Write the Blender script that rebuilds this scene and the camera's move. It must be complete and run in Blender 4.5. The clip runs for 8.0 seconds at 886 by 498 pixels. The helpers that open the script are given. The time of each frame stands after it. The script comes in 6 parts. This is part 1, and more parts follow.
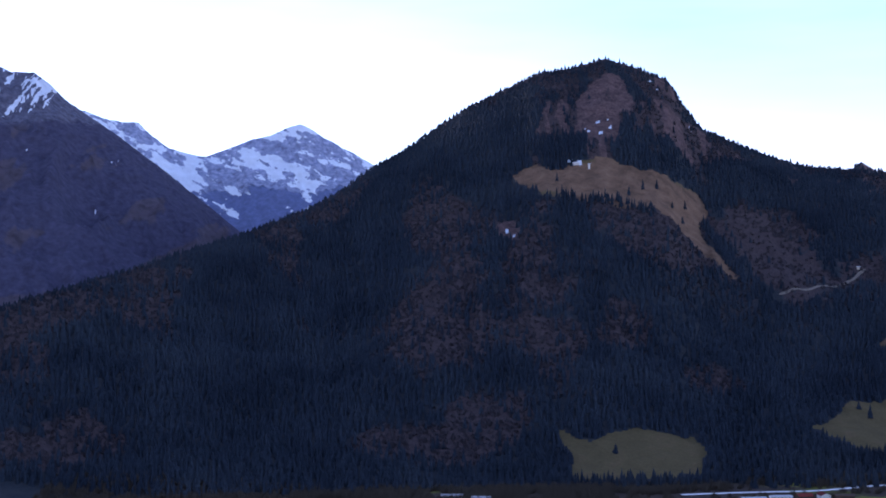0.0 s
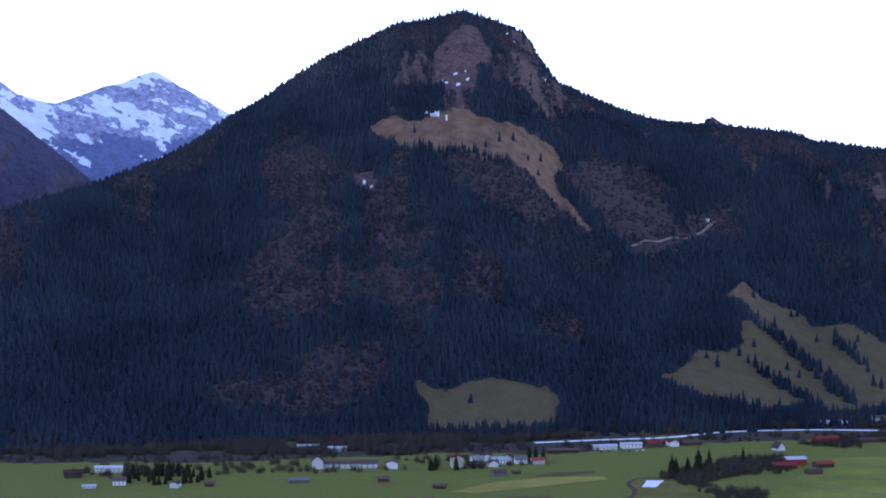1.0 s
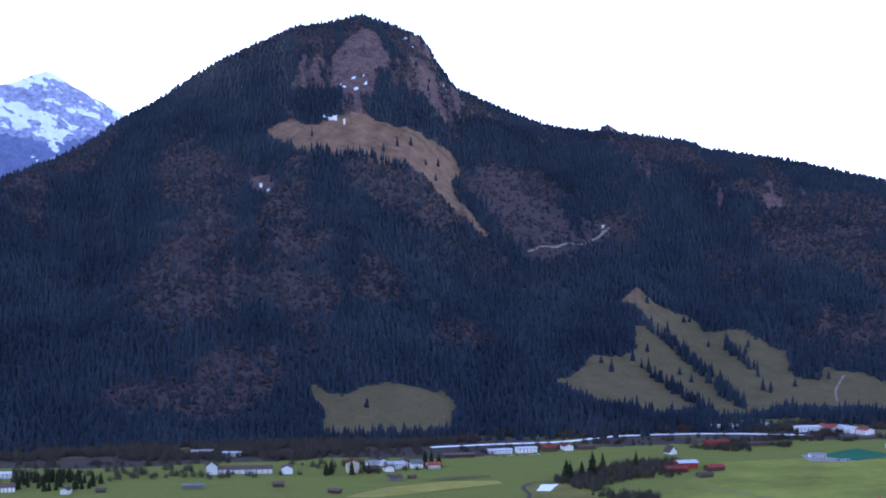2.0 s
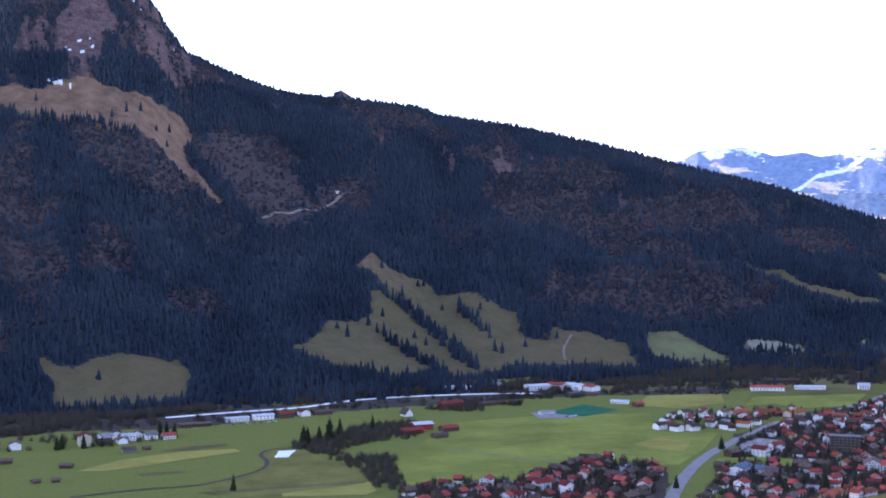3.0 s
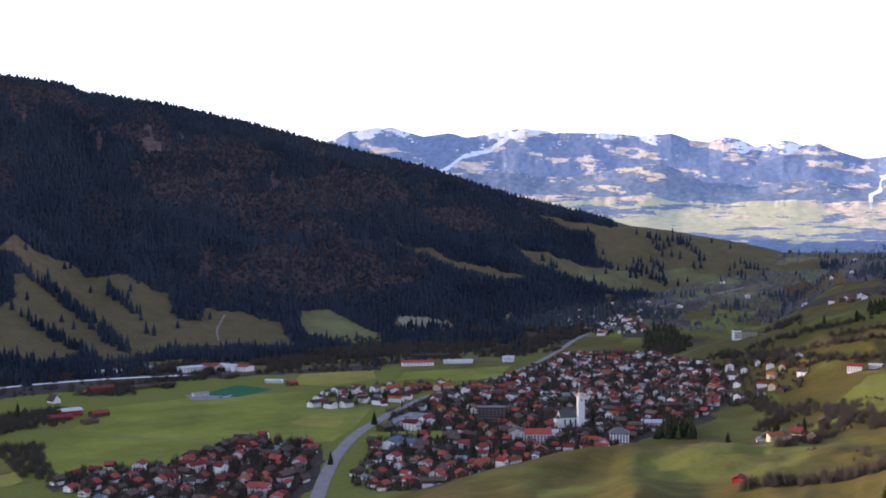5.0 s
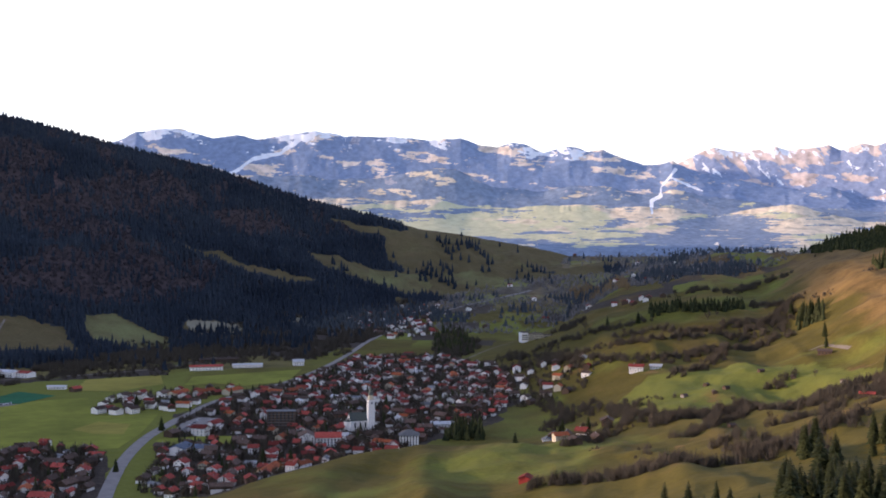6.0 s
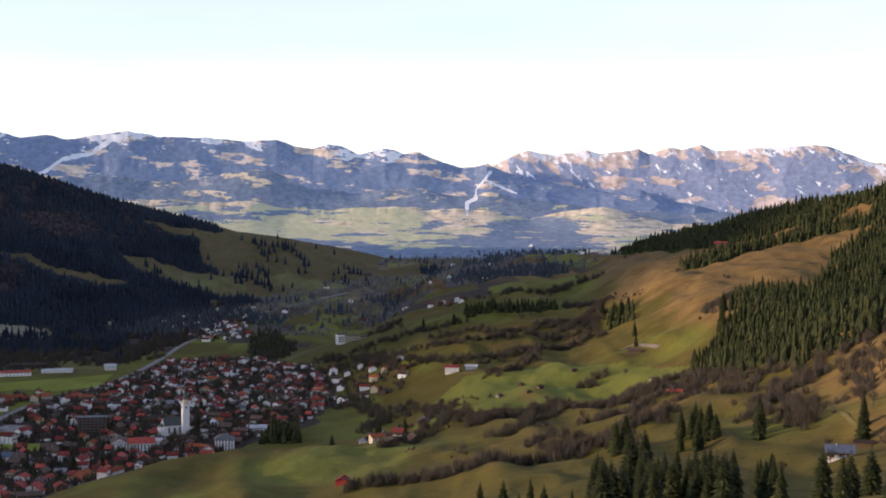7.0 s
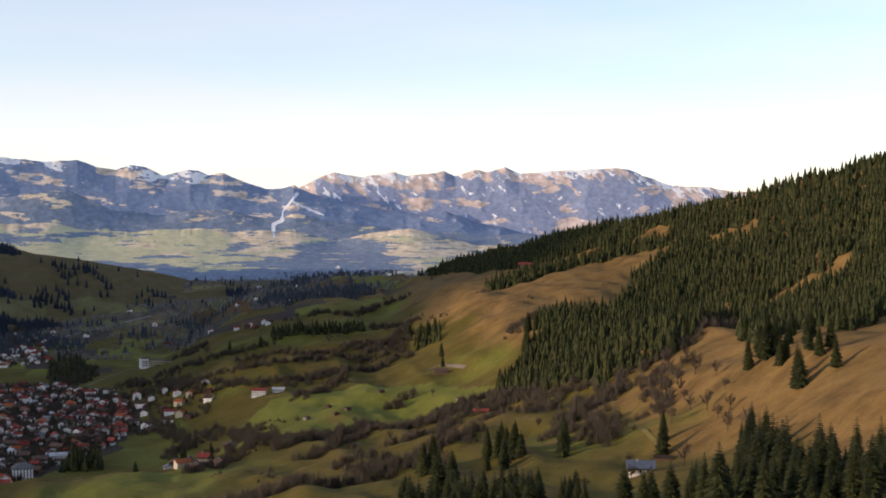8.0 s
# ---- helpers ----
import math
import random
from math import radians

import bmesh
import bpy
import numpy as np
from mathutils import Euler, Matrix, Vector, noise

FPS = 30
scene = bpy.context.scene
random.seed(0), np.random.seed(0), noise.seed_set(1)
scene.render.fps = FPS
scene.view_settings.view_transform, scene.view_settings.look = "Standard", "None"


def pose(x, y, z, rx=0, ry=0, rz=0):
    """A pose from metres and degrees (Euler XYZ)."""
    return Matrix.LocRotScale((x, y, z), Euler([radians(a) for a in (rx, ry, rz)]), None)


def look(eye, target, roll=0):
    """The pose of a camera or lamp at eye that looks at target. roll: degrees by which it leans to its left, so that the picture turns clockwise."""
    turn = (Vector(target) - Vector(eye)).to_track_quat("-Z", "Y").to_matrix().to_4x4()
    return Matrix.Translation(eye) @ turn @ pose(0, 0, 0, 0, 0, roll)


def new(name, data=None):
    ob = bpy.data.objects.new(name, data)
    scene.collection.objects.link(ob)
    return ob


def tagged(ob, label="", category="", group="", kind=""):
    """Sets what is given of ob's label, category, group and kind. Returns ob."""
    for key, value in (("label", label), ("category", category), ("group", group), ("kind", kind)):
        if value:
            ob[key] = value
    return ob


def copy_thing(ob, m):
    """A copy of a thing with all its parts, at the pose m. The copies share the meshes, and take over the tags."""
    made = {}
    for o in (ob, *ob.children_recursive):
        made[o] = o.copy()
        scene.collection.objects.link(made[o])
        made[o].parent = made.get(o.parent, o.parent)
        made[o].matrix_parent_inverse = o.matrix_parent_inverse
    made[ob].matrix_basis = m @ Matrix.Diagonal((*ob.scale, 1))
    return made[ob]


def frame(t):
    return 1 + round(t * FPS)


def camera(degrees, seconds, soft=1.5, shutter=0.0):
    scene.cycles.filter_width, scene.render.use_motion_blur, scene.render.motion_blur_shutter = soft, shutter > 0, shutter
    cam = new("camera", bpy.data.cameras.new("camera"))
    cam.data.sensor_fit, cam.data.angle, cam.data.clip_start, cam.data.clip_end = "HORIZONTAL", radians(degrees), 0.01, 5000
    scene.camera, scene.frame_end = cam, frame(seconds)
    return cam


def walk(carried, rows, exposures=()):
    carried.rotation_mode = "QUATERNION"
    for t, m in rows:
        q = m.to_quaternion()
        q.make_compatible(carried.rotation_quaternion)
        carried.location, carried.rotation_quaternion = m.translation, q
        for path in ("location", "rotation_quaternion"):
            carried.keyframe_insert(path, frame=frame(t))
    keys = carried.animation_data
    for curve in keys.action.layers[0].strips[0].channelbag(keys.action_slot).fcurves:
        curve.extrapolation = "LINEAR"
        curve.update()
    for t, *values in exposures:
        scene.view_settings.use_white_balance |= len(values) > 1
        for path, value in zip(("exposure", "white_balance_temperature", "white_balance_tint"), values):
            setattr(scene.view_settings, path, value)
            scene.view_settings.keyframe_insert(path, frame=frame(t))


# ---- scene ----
# ---------------------------------------------------------------- camera: stands on a lookout and turns to the right
cam = camera(33.5, 8.0, soft=1.8)
PATH = [
    (0.0, pose(0, 0, 264, 91.64, 0.26, 5.56)),
    (0.5, pose(0, 0, 264, 90.67, 0.08, 2.58)),
    (1.0, pose(0, 0, 264, 89.71, 0.06, 0.00)),
    (1.2, pose(0, 0, 264, 89.80, -0.39, -1.88)),
    (2.3, pose(0, 0, 264, 89.87, -0.04, -5.97)),
    (2.5, pose(0, 0, 264, 89.33, -0.09, -8.62)),
    (3.0, pose(0, 0, 264, 88.58, 0.23, -14.30)),
    (3.5, pose(0, 0, 264, 88.29, 0.26, -18.17)),
    (4.0, pose(0, 0, 264, 88.00, 0.30, -20.91)),
    (4.5, pose(0, 0, 264, 87.95, 0.22, -24.63)),
    (4.7, pose(0, 0, 264, 87.83, 0.30, -25.96)),
    (5.8, pose(0, 0, 264, 87.80, -0.01, -33.79)),
    (6.0, pose(0, 0, 264, 87.83, -0.11, -35.89)),
    (6.5, pose(0, 0, 264, 87.91, -0.09, -39.35)),
    (7.0, pose(0, 0, 264, 87.93, -0.28, -43.02)),
    (7.5, pose(0, 0, 264, 88.27, -0.50, -47.25)),
    (8.0, pose(0, 0, 264, 88.81, -0.30, -50.52)),
]
walk(cam, PATH, exposures=[(0.0, 1.25, 4900, 36), (1.0, 1.72, 4850, 35), (2.5, 2.27, 4950, 34), (3.5, 2.25, 5250, 34), (4.5, 1.88, 5600, 32), (6.5, 1.32, 5950, 28), (8.0, 0.88, 6200, 23)])

# ---------------------------------------------------------------- light: low winter sun from behind the mountains, thin bright sky
SUN_BEARING, SUN_HEIGHT = -57.0, 7.8
world = bpy.data.worlds.new("world")
scene.world = world
world.use_nodes = True
wn = world.node_tree.nodes
sky = wn.new("ShaderNodeTexSky")
sky.sky_type, sky.sun_disc = "NISHITA", False
sky.sun_elevation, sky.sun_rotation = radians(SUN_HEIGHT), radians(SUN_BEARING)
sky.air_density, sky.dust_density, sky.ozone_density = 1.0, 0.2, 1.5
wn["Background"].inputs["Strength"].default_value = 0.15
sky.altitude = 1000
veil = wn.new("ShaderNodeHueSaturation")
# thin high cloud: paler where it drifts thicker
drift = wn.new("ShaderNodeTexCoord")
stretch = wn.new("ShaderNodeMapping")
stretch.inputs["Scale"].default_value = (1.2, 1.2, 7.0)
stretch.inputs["Rotation"].default_value = (0.25, 0.1, 0.4)
cirrus = wn.new("ShaderNodeTexNoise")
cirrus.inputs["Scale"].default_value, cirrus.inputs["Detail"].default_value = 1.6, 5.0
thin = wn.new("ShaderNodeMapRange")
thin.inputs["From Min"].default_value, thin.inputs["From Max"].default_value = 0.35, 0.68
thin.inputs["To Min"].default_value, thin.inputs["To Max"].default_value = 0.85, 0.35
world.node_tree.links.new(drift.outputs["Generated"], stretch.inputs["Vector"])
world.node_tree.links.new(stretch.outputs[0], cirrus.inputs["Vector"])
world.node_tree.links.new(cirrus.outputs["Fac"], thin.inputs["Value"])
world.node_tree.links.new(thin.outputs[0], veil.inputs["Saturation"])
world.node_tree.links.new(sky.outputs[0], veil.inputs["Color"])
world.node_tree.links.new(veil.outputs[0], wn["Background"].inputs["Color"])
sun = new("sun", bpy.data.lights.new("sun", "SUN"))
sun.data.energy, sun.data.angle, sun.data.color = 2.4, radians(2.0), (1.0, 0.77, 0.48)
b, e = radians(SUN_BEARING), radians(SUN_HEIGHT)
to_sun = Vector((math.sin(b) * math.cos(e), math.cos(b) * math.cos(e), math.sin(e)))
sun.matrix_world = look(to_sun * 3000, (0, 0, 0))
# ---------------------------------------------------------------- materials
def shade(name, roughness=0.9, metallic=0.0):
    m = bpy.data.materials.new(name)
    m.use_nodes = True
    p = m.node_tree.nodes["Principled BSDF"]
    p.inputs["Roughness"].default_value, p.inputs["Metallic"].default_value = roughness, metallic
    p.inputs["Specular IOR Level"].default_value = 0.5 if roughness < 0.7 else 0.08
    return m, m.node_tree.nodes, m.node_tree.links, p


def noise_node(nodes, links, scale, detail=4.0, rough=0.55, coords=None):
    if coords is None:
        coords = nodes.new("ShaderNodeTexCoord").outputs["Object"]
    n = nodes.new("ShaderNodeTexNoise")
    n.inputs["Scale"].default_value, n.inputs["Detail"].default_value, n.inputs["Roughness"].default_value = scale, detail, rough
    links.new(coords, n.inputs["Vector"])
    return n.outputs["Fac"]


def steps(nodes, links, fac, stops):
    r = nodes.new("ShaderNodeValToRGB")
    e = r.color_ramp.elements
    while len(e) < len(stops):
        e.new(0.5)
    for el, (at, c) in zip(e, stops):
        el.position, el.color = at, (*c, 1) if len(c) == 3 else c
    links.new(fac, r.inputs["Fac"])
    return r.outputs["Color"]


def blend(nodes, links, fac, a, b, kind="MIX"):
    m = nodes.new("ShaderNodeMix")
    m.data_type, m.blend_type = "RGBA", kind
    if isinstance(fac, float):
        m.inputs["Factor"].default_value = fac
    else:
        links.new(fac, m.inputs["Factor"])
    for value, slot in ((a, m.inputs["A"]), (b, m.inputs["B"])):
        if isinstance(value, tuple):
            slot.default_value = (*value, 1)
        else:
            links.new(value, slot)
    return m.outputs["Result"]


def sharpen(nodes, links, mask, wobble, low, high, amount=0.35):
    """A mask with a frayed edge."""
    a = nodes.new("ShaderNodeMath")
    a.operation = "MULTIPLY_ADD"
    links.new(wobble, a.inputs[0])
    a.inputs[1].default_value = amount
    links.new(mask, a.inputs[2])
    r = nodes.new("ShaderNodeMapRange")
    r.interpolation_type = "SMOOTHSTEP"
    links.new(a.outputs[0], r.inputs["Value"])
    r.inputs["From Min"].default_value, r.inputs["From Max"].default_value = low + amount / 2, high + amount / 2
    return r.outputs["Result"]


def attribute(nodes, name):
    a = nodes.new("ShaderNodeAttribute")
    a.attribute_name = name
    return a.outputs["Fac"]


def bumped(nodes, links, p, height, distance, strength=0.6):
    b = nodes.new("ShaderNodeBump")
    b.inputs["Distance"].default_value, b.inputs["Strength"].default_value = distance, strength
    links.new(height, b.inputs["Height"])
    links.new(b.outputs["Normal"], p.inputs["Normal"])


def land_material(name, grass, dry, bare, rock, snow, grain=0.25, rough=1.0, relief=0.0):
    """Soil and turf by five cover masks: meadow, dry grass, bare brushwood, rock, snow; what is left is forest floor."""
    m, n, l, p = shade(name, 0.95)
    fine, mid, wide = noise_node(n, l, grain, 5), noise_node(n, l, 0.035, 5), noise_node(n, l, 0.006, 4)
    wood = steps(n, l, mid, [(0.3, (0.028, 0.034, 0.040)), (0.7, (0.046, 0.048, 0.048))])
    green = steps(n, l, mid, [(0.25, tuple(c * 0.8 for c in grass)), (0.55, grass), (0.8, tuple(0.6 * a + 0.4 * b for a, b in zip(grass, dry)))])
    fresh = (grass[0] * 1.5, grass[1] * 1.94, grass[2] * 1.7)
    lush = sharpen(n, l, attribute(n, "lush"), noise_node(n, l, 0.011, 5, 0.6), 0.2, 0.9, 1.4)
    green = blend(n, l, lush, green, fresh)
    straw = steps(n, l, mid, [(0.3, tuple(c * 0.62 for c in dry)), (0.5, dry), (0.7, tuple(c * 1.25 for c in dry))])
    brush = steps(n, l, fine, [(0.3, tuple(c * (1 - 0.4 * rough) for c in bare)), (0.7, tuple(c * (1 + 0.25 * rough) for c in bare))])
    stone = steps(n, l, fine, [(0.3, tuple(c * (1 - 0.45 * rough) for c in rock)), (0.7, rock)])
    stone = blend(n, l, 0.75, stone, steps(n, l, noise_node(n, l, 0.055, 8, 0.7), [(0.35, (0.38, 0.38, 0.42)), (0.5, (0.95, 0.95, 0.95)), (0.65, (1.5, 1.4, 1.32))]), "MULTIPLY")
    white = steps(n, l, mid, [(0.3, tuple(c * 0.85 for c in snow)), (0.7, snow)])
    c = blend(n, l, sharpen(n, l, attribute(n, "brush"), mid, 0.3, 0.7), wood, brush)
    c = blend(n, l, sharpen(n, l, attribute(n, "rock"), fine, 0.35, 0.65, 0.6), c, stone)
    c = blend(n, l, sharpen(n, l, attribute(n, "meadow"), fine, 0.35, 0.65, 0.3), c, green)
    c = blend(n, l, sharpen(n, l, attribute(n, "dry"), wide, 0.2, 0.8, 0.5), c, straw)
    # frosty meadows; the same pale tint paints haze into the lower valley
    c = blend(n, l, sharpen(n, l, attribute(n, "frost_haze"), mid, 0.3, 0.9, 0.5), c, (0.27, 0.245, 0.17))
    c = blend(n, l, sharpen(n, l, attribute(n, "snow"), mid, 0.42, 0.58, 0.7), c, white)
    c = blend(n, l, 0.35 * rough, c, steps(n, l, fine, [(0.3, (0.55, 0.55, 0.55)), (0.7, (1.3, 1.3, 1.3))]), "MULTIPLY")
    l.new(c, p.inputs["Base Color"])
    if relief:
        bumped(n, l, p, mid, relief, 0.8)
    else:
        bumped(n, l, p, fine, 2.0, 0.5 * rough)
    return m


def leaf_material(name, dark, light, mottle=0.6, stands=0.0):
    m, n, l, p = shade(name, 0.85)
    g = n.new("ShaderNodeNewGeometry")
    c = steps(n, l, g.outputs["Random Per Island"], [(0.0, dark), (0.6, tuple(0.5 * (a + b) for a, b in zip(dark, light))), (1.0, light)])
    c = blend(n, l, mottle, c, steps(n, l, noise_node(n, l, 0.4, 3), [(0.3, (0.5, 0.5, 0.5)), (0.75, (1.5, 1.5, 1.5))]), "MULTIPLY")
    if stands:  # mixed stands of trees, and painted-in light and shade of the spurs
        c = blend(n, l, stands, c, steps(n, l, noise_node(n, l, 0.007, 6, 0.6), [(0.35, (0.45, 0.48, 0.55)), (0.5, (0.95, 0.95, 0.95)), (0.66, (1.5, 1.4, 1.25))]), "MULTIPLY")
    l.new(c, p.inputs["Base Color"])
    return m


def plain_material(name, colour, spread=0.25, scale=0.3, roughness=0.85, metallic=0.0, relief=0.0, each=0.0):
    """A weathered coat: mottled at two sizes, and a little different from thing to thing."""
    m, n, l, p = shade(name, roughness, metallic)
    lo, hi = tuple(c * (1 - spread) for c in colour), tuple(min(1, c * (1 + spread)) for c in colour)
    fine = noise_node(n, l, scale * 6, 4)
    c = steps(n, l, noise_node(n, l, scale, 4), [(0.3, lo), (0.7, hi)])
    c = blend(n, l, 0.3, c, steps(n, l, fine, [(0.3, (0.6, 0.6, 0.6)), (0.7, (1.25, 1.25, 1.25))]), "MULTIPLY")
    if each:
        info = n.new("ShaderNodeObjectInfo")
        c = blend(n, l, 1.0, c, steps(n, l, info.outputs["Random"], [(0.0, (1 - each,) * 3), (0.5, (1.0, 1.0, 1.0)), (1.0, (1 + each, 1 + 0.9 * each, 1 + 0.8 * each))]), "MULTIPLY")
    l.new(c, p.inputs["Base Color"])
    if relief:
        bumped(n, l, p, fine, relief)
    return m


LAND = land_material("turf_and_soil", (0.106, 0.084, 0.016), (0.188, 0.115, 0.038), (0.066, 0.050, 0.038), (0.20, 0.18, 0.17), (0.75, 0.78, 0.82), 0.25, 1.0, 4.0)
MOUNTAIN = land_material("mountain_soil", (0.125, 0.098, 0.044), (0.185, 0.114, 0.068), (0.070, 0.052, 0.050), (0.150, 0.098, 0.088), (0.75, 0.78, 0.82), 0.25, 1.0, 7.0)
# far ranges: bluish, raised base colours paint in the haze of distance
FAR_LAND = land_material("hazy_mountain_soil", (0.68, 0.62, 0.42), (0.80, 0.66, 0.53), (0.245, 0.31, 0.44), (0.50, 0.50, 0.56), (0.93, 0.94, 0.95), 0.06, 0.4, 3.5)
FAR_WOOD = land_material("hazy_wooded_soil", (0.64, 0.61, 0.38), (0.76, 0.63, 0.45), (0.23, 0.285, 0.37), (0.46, 0.46, 0.50), (0.93, 0.94, 0.95), 0.06, 0.5, 3.5)
FAR_ROCK = land_material("hazy_rock", (0.48, 0.46, 0.38), (0.64, 0.52, 0.46), (0.28, 0.33, 0.46), (0.56, 0.51, 0.52), (0.93, 0.94, 0.95), 0.06, 0.4, 5.0)
PEAK_ROCK = land_material("hazy_peak_rock", (0.14, 0.15, 0.17), (0.16, 0.15, 0.17), (0.17, 0.19, 0.32), (0.36, 0.38, 0.52), (0.88, 0.90, 0.95), 0.06, 0.4, 10.0)
# dark purple-blue base colours paint in this flank's shade and haze
DUSK_ROCK = land_material("shaded_hazy_flank", (0.085, 0.072, 0.082), (0.098, 0.080, 0.096), (0.078, 0.072, 0.112), (0.15, 0.145, 0.19), (0.80, 0.82, 0.88), 0.06, 0.6, 16.0)
# mountain spruces: blue in the needle colour paints in haze
NEEDLES = leaf_material("hazy_spruce_needles", (0.022, 0.030, 0.041), (0.032, 0.041, 0.053), 0.12, 0.65)
# hillside spruces: the lighter olive tone paints in sunlight on the needles
NEEDLES_SUNNY = leaf_material("sunlit_spruce_needles", (0.018, 0.025, 0.011), (0.062, 0.064, 0.022), 0.4)
NEEDLES_NEAR = leaf_material("spruce_boughs", (0.022, 0.028, 0.010), (0.056, 0.060, 0.020))
NEEDLES_NEAR_DARK = leaf_material("spruce_boughs_dark", (0.017, 0.023, 0.010), (0.045, 0.050, 0.017))
TWIGS = leaf_material("bare_twigs", (0.060, 0.050, 0.038), (0.112, 0.091, 0.065), 0.3)
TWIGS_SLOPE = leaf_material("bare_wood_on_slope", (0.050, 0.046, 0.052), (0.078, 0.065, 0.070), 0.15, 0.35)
TWIGS_TREE = leaf_material("grey_bare_twigs", (0.075, 0.061, 0.044), (0.125, 0.100, 0.072), 0.3)
TWIGS_GOLD_LIT = leaf_material("sunlit_golden_twigs", (0.20, 0.135, 0.065), (0.34, 0.235, 0.12), 0.3)
# lower valley trees: paled, greyed base colours paint in the haze over them
TWIGS_HAZY = leaf_material("haze_paled_twigs", (0.15, 0.14, 0.14), (0.25, 0.23, 0.21), 0.4)
NEEDLES_HAZY = leaf_material("haze_paled_needles", (0.044, 0.053, 0.062), (0.072, 0.082, 0.088), 0.3)
BARK = plain_material("bark", (0.09, 0.065, 0.05), 0.3, 1.5, 0.95, relief=0.02)
GRASS_BRIGHT = plain_material("mown_grass", (0.200, 0.205, 0.030), 0.28, 0.012, 0.95)
GRASS_PALE = plain_material("pale_grass", (0.28, 0.235, 0.045), 0.2, 0.012, 0.95)
CAR_WHITE = plain_material("white_car_paint", (0.75, 0.75, 0.76), 0.03, 0.3, 0.3)
CAR_DARK = plain_material("dark_car_paint", (0.05, 0.06, 0.09), 0.1, 0.3, 0.3)
CAR_RED = plain_material("red_car_paint", (0.35, 0.03, 0.03), 0.1, 0.3, 0.3)
RUBBER = plain_material("black_rubber", (0.02, 0.02, 0.02), 0.1, 1.0, 0.8)
GRASS_BROWN = plain_material("faded_brown_grass", (0.135, 0.110, 0.036), 0.3, 0.02, 0.95)
GRASS_DULL = plain_material("rough_grass", (0.165, 0.142, 0.030), 0.3, 0.02, 0.95)
PITCH_GREEN = plain_material("sports_pitch", (0.025, 0.115, 0.050), 0.15, 0.02, 0.9)
ASPHALT = plain_material("pale_asphalt", (0.25, 0.222, 0.20), 0.15, 0.1, 0.8)
GRAVEL = plain_material("gravel", (0.21, 0.175, 0.135), 0.2, 0.1, 0.95)
WATER, _n, _l, _p = shade("bright_water", 0.12)
_l.new(steps(_n, _l, noise_node(_n, _l, 0.05), [(0.3, (0.30, 0.34, 0.36)), (0.7, (0.55, 0.58, 0.60))]), _p.inputs["Base Color"])
SNOW = plain_material("old_snow", (0.88, 0.86, 0.82), 0.08, 0.3, 0.8)
PLASTER_WHITE = plain_material("white_plaster", (0.84, 0.80, 0.73), 0.04, 0.4, 0.9, each=0.2)
PLASTER_CREAM = plain_material("cream_plaster", (0.62, 0.54, 0.38), 0.08, 0.4, 0.9, each=0.15)
TIMBER = plain_material("brown_timber", (0.12, 0.080, 0.055), 0.3, 0.8, 0.85, each=0.3)
TIMBER_GREY = plain_material("grey_timber", (0.19, 0.17, 0.15), 0.25, 0.8, 0.9, each=0.25)
TIMBER_RED = plain_material("red_painted_timber", (0.30, 0.045, 0.035), 0.2, 0.8, 0.85, each=0.15)
ROOF_RED = plain_material("red_roof_tiles", (0.27, 0.056, 0.042), 0.3, 0.5, 0.8, relief=0.05, each=0.55)
ROOF_ORANGE = plain_material("orange_roof_tiles", (0.29, 0.080, 0.032), 0.25, 0.5, 0.8, relief=0.05, each=0.3)
ROOF_BROWN = plain_material("brown_roof_tiles", (0.095, 0.064, 0.050), 0.3, 0.5, 0.8, relief=0.05, each=0.5)
ROOF_GREY = plain_material("grey_roof", (0.21, 0.21, 0.21), 0.25, 0.5, 0.7, relief=0.04, each=0.4)
ROOF_SLATE = plain_material("blue_grey_sheet_roof", (0.11, 0.13, 0.17), 0.2, 0.4, 0.75, 0.0)
ROOF_METAL = plain_material("pale_sheet_roof", (0.50, 0.49, 0.48), 0.12, 0.3, 0.5, 0.2, each=0.15)
COPPER = plain_material("green_copper_roof", (0.060, 0.072, 0.058), 0.25, 0.5, 0.6, 0.1)
GLASS, _n, _l, _p = shade("window_glass", 0.08)
_l.new(steps(_n, _l, noise_node(_n, _l, 0.7), [(0.3, (0.015, 0.018, 0.022)), (0.7, (0.05, 0.055, 0.06))]), _p.inputs["Base Color"])
STONE = plain_material("grey_stone", (0.30, 0.29, 0.27), 0.2, 0.6, 0.9)
# ---------------------------------------------------------------- shape of the land
# x to the west-north-west, y towards the forest mountain; the village floor lies at z = 0
LOOKOUT = 264.0


def ramp(e0, e1, v):
    t = np.clip((v - e0) / (e1 - e0), 0, 1)
    return t * t * (3 - 2 * t)


def lattice(ix, iy, seed):
    h = (ix.astype(np.int64) * 374761393 + iy.astype(np.int64) * 668265263 + seed * 974634777) & 0xFFFFFFFF
    h = ((h ^ (h >> 13)) * 1274126177) & 0xFFFFFFFF
    return ((h ^ (h >> 16)) & 0xFFFF) / 65535.0


def value_noise(x, y, seed):
    ix, iy = np.floor(x), np.floor(y)
    fx, fy = x - ix, y - iy
    fx, fy = fx * fx * (3 - 2 * fx), fy * fy * (3 - 2 * fy)
    a, b = lattice(ix, iy, seed), lattice(ix + 1, iy, seed)
    c, d = lattice(ix, iy + 1, seed), lattice(ix + 1, iy + 1, seed)
    return (a + (b - a) * fx) * (1 - fy) + (c + (d - c) * fx) * fy


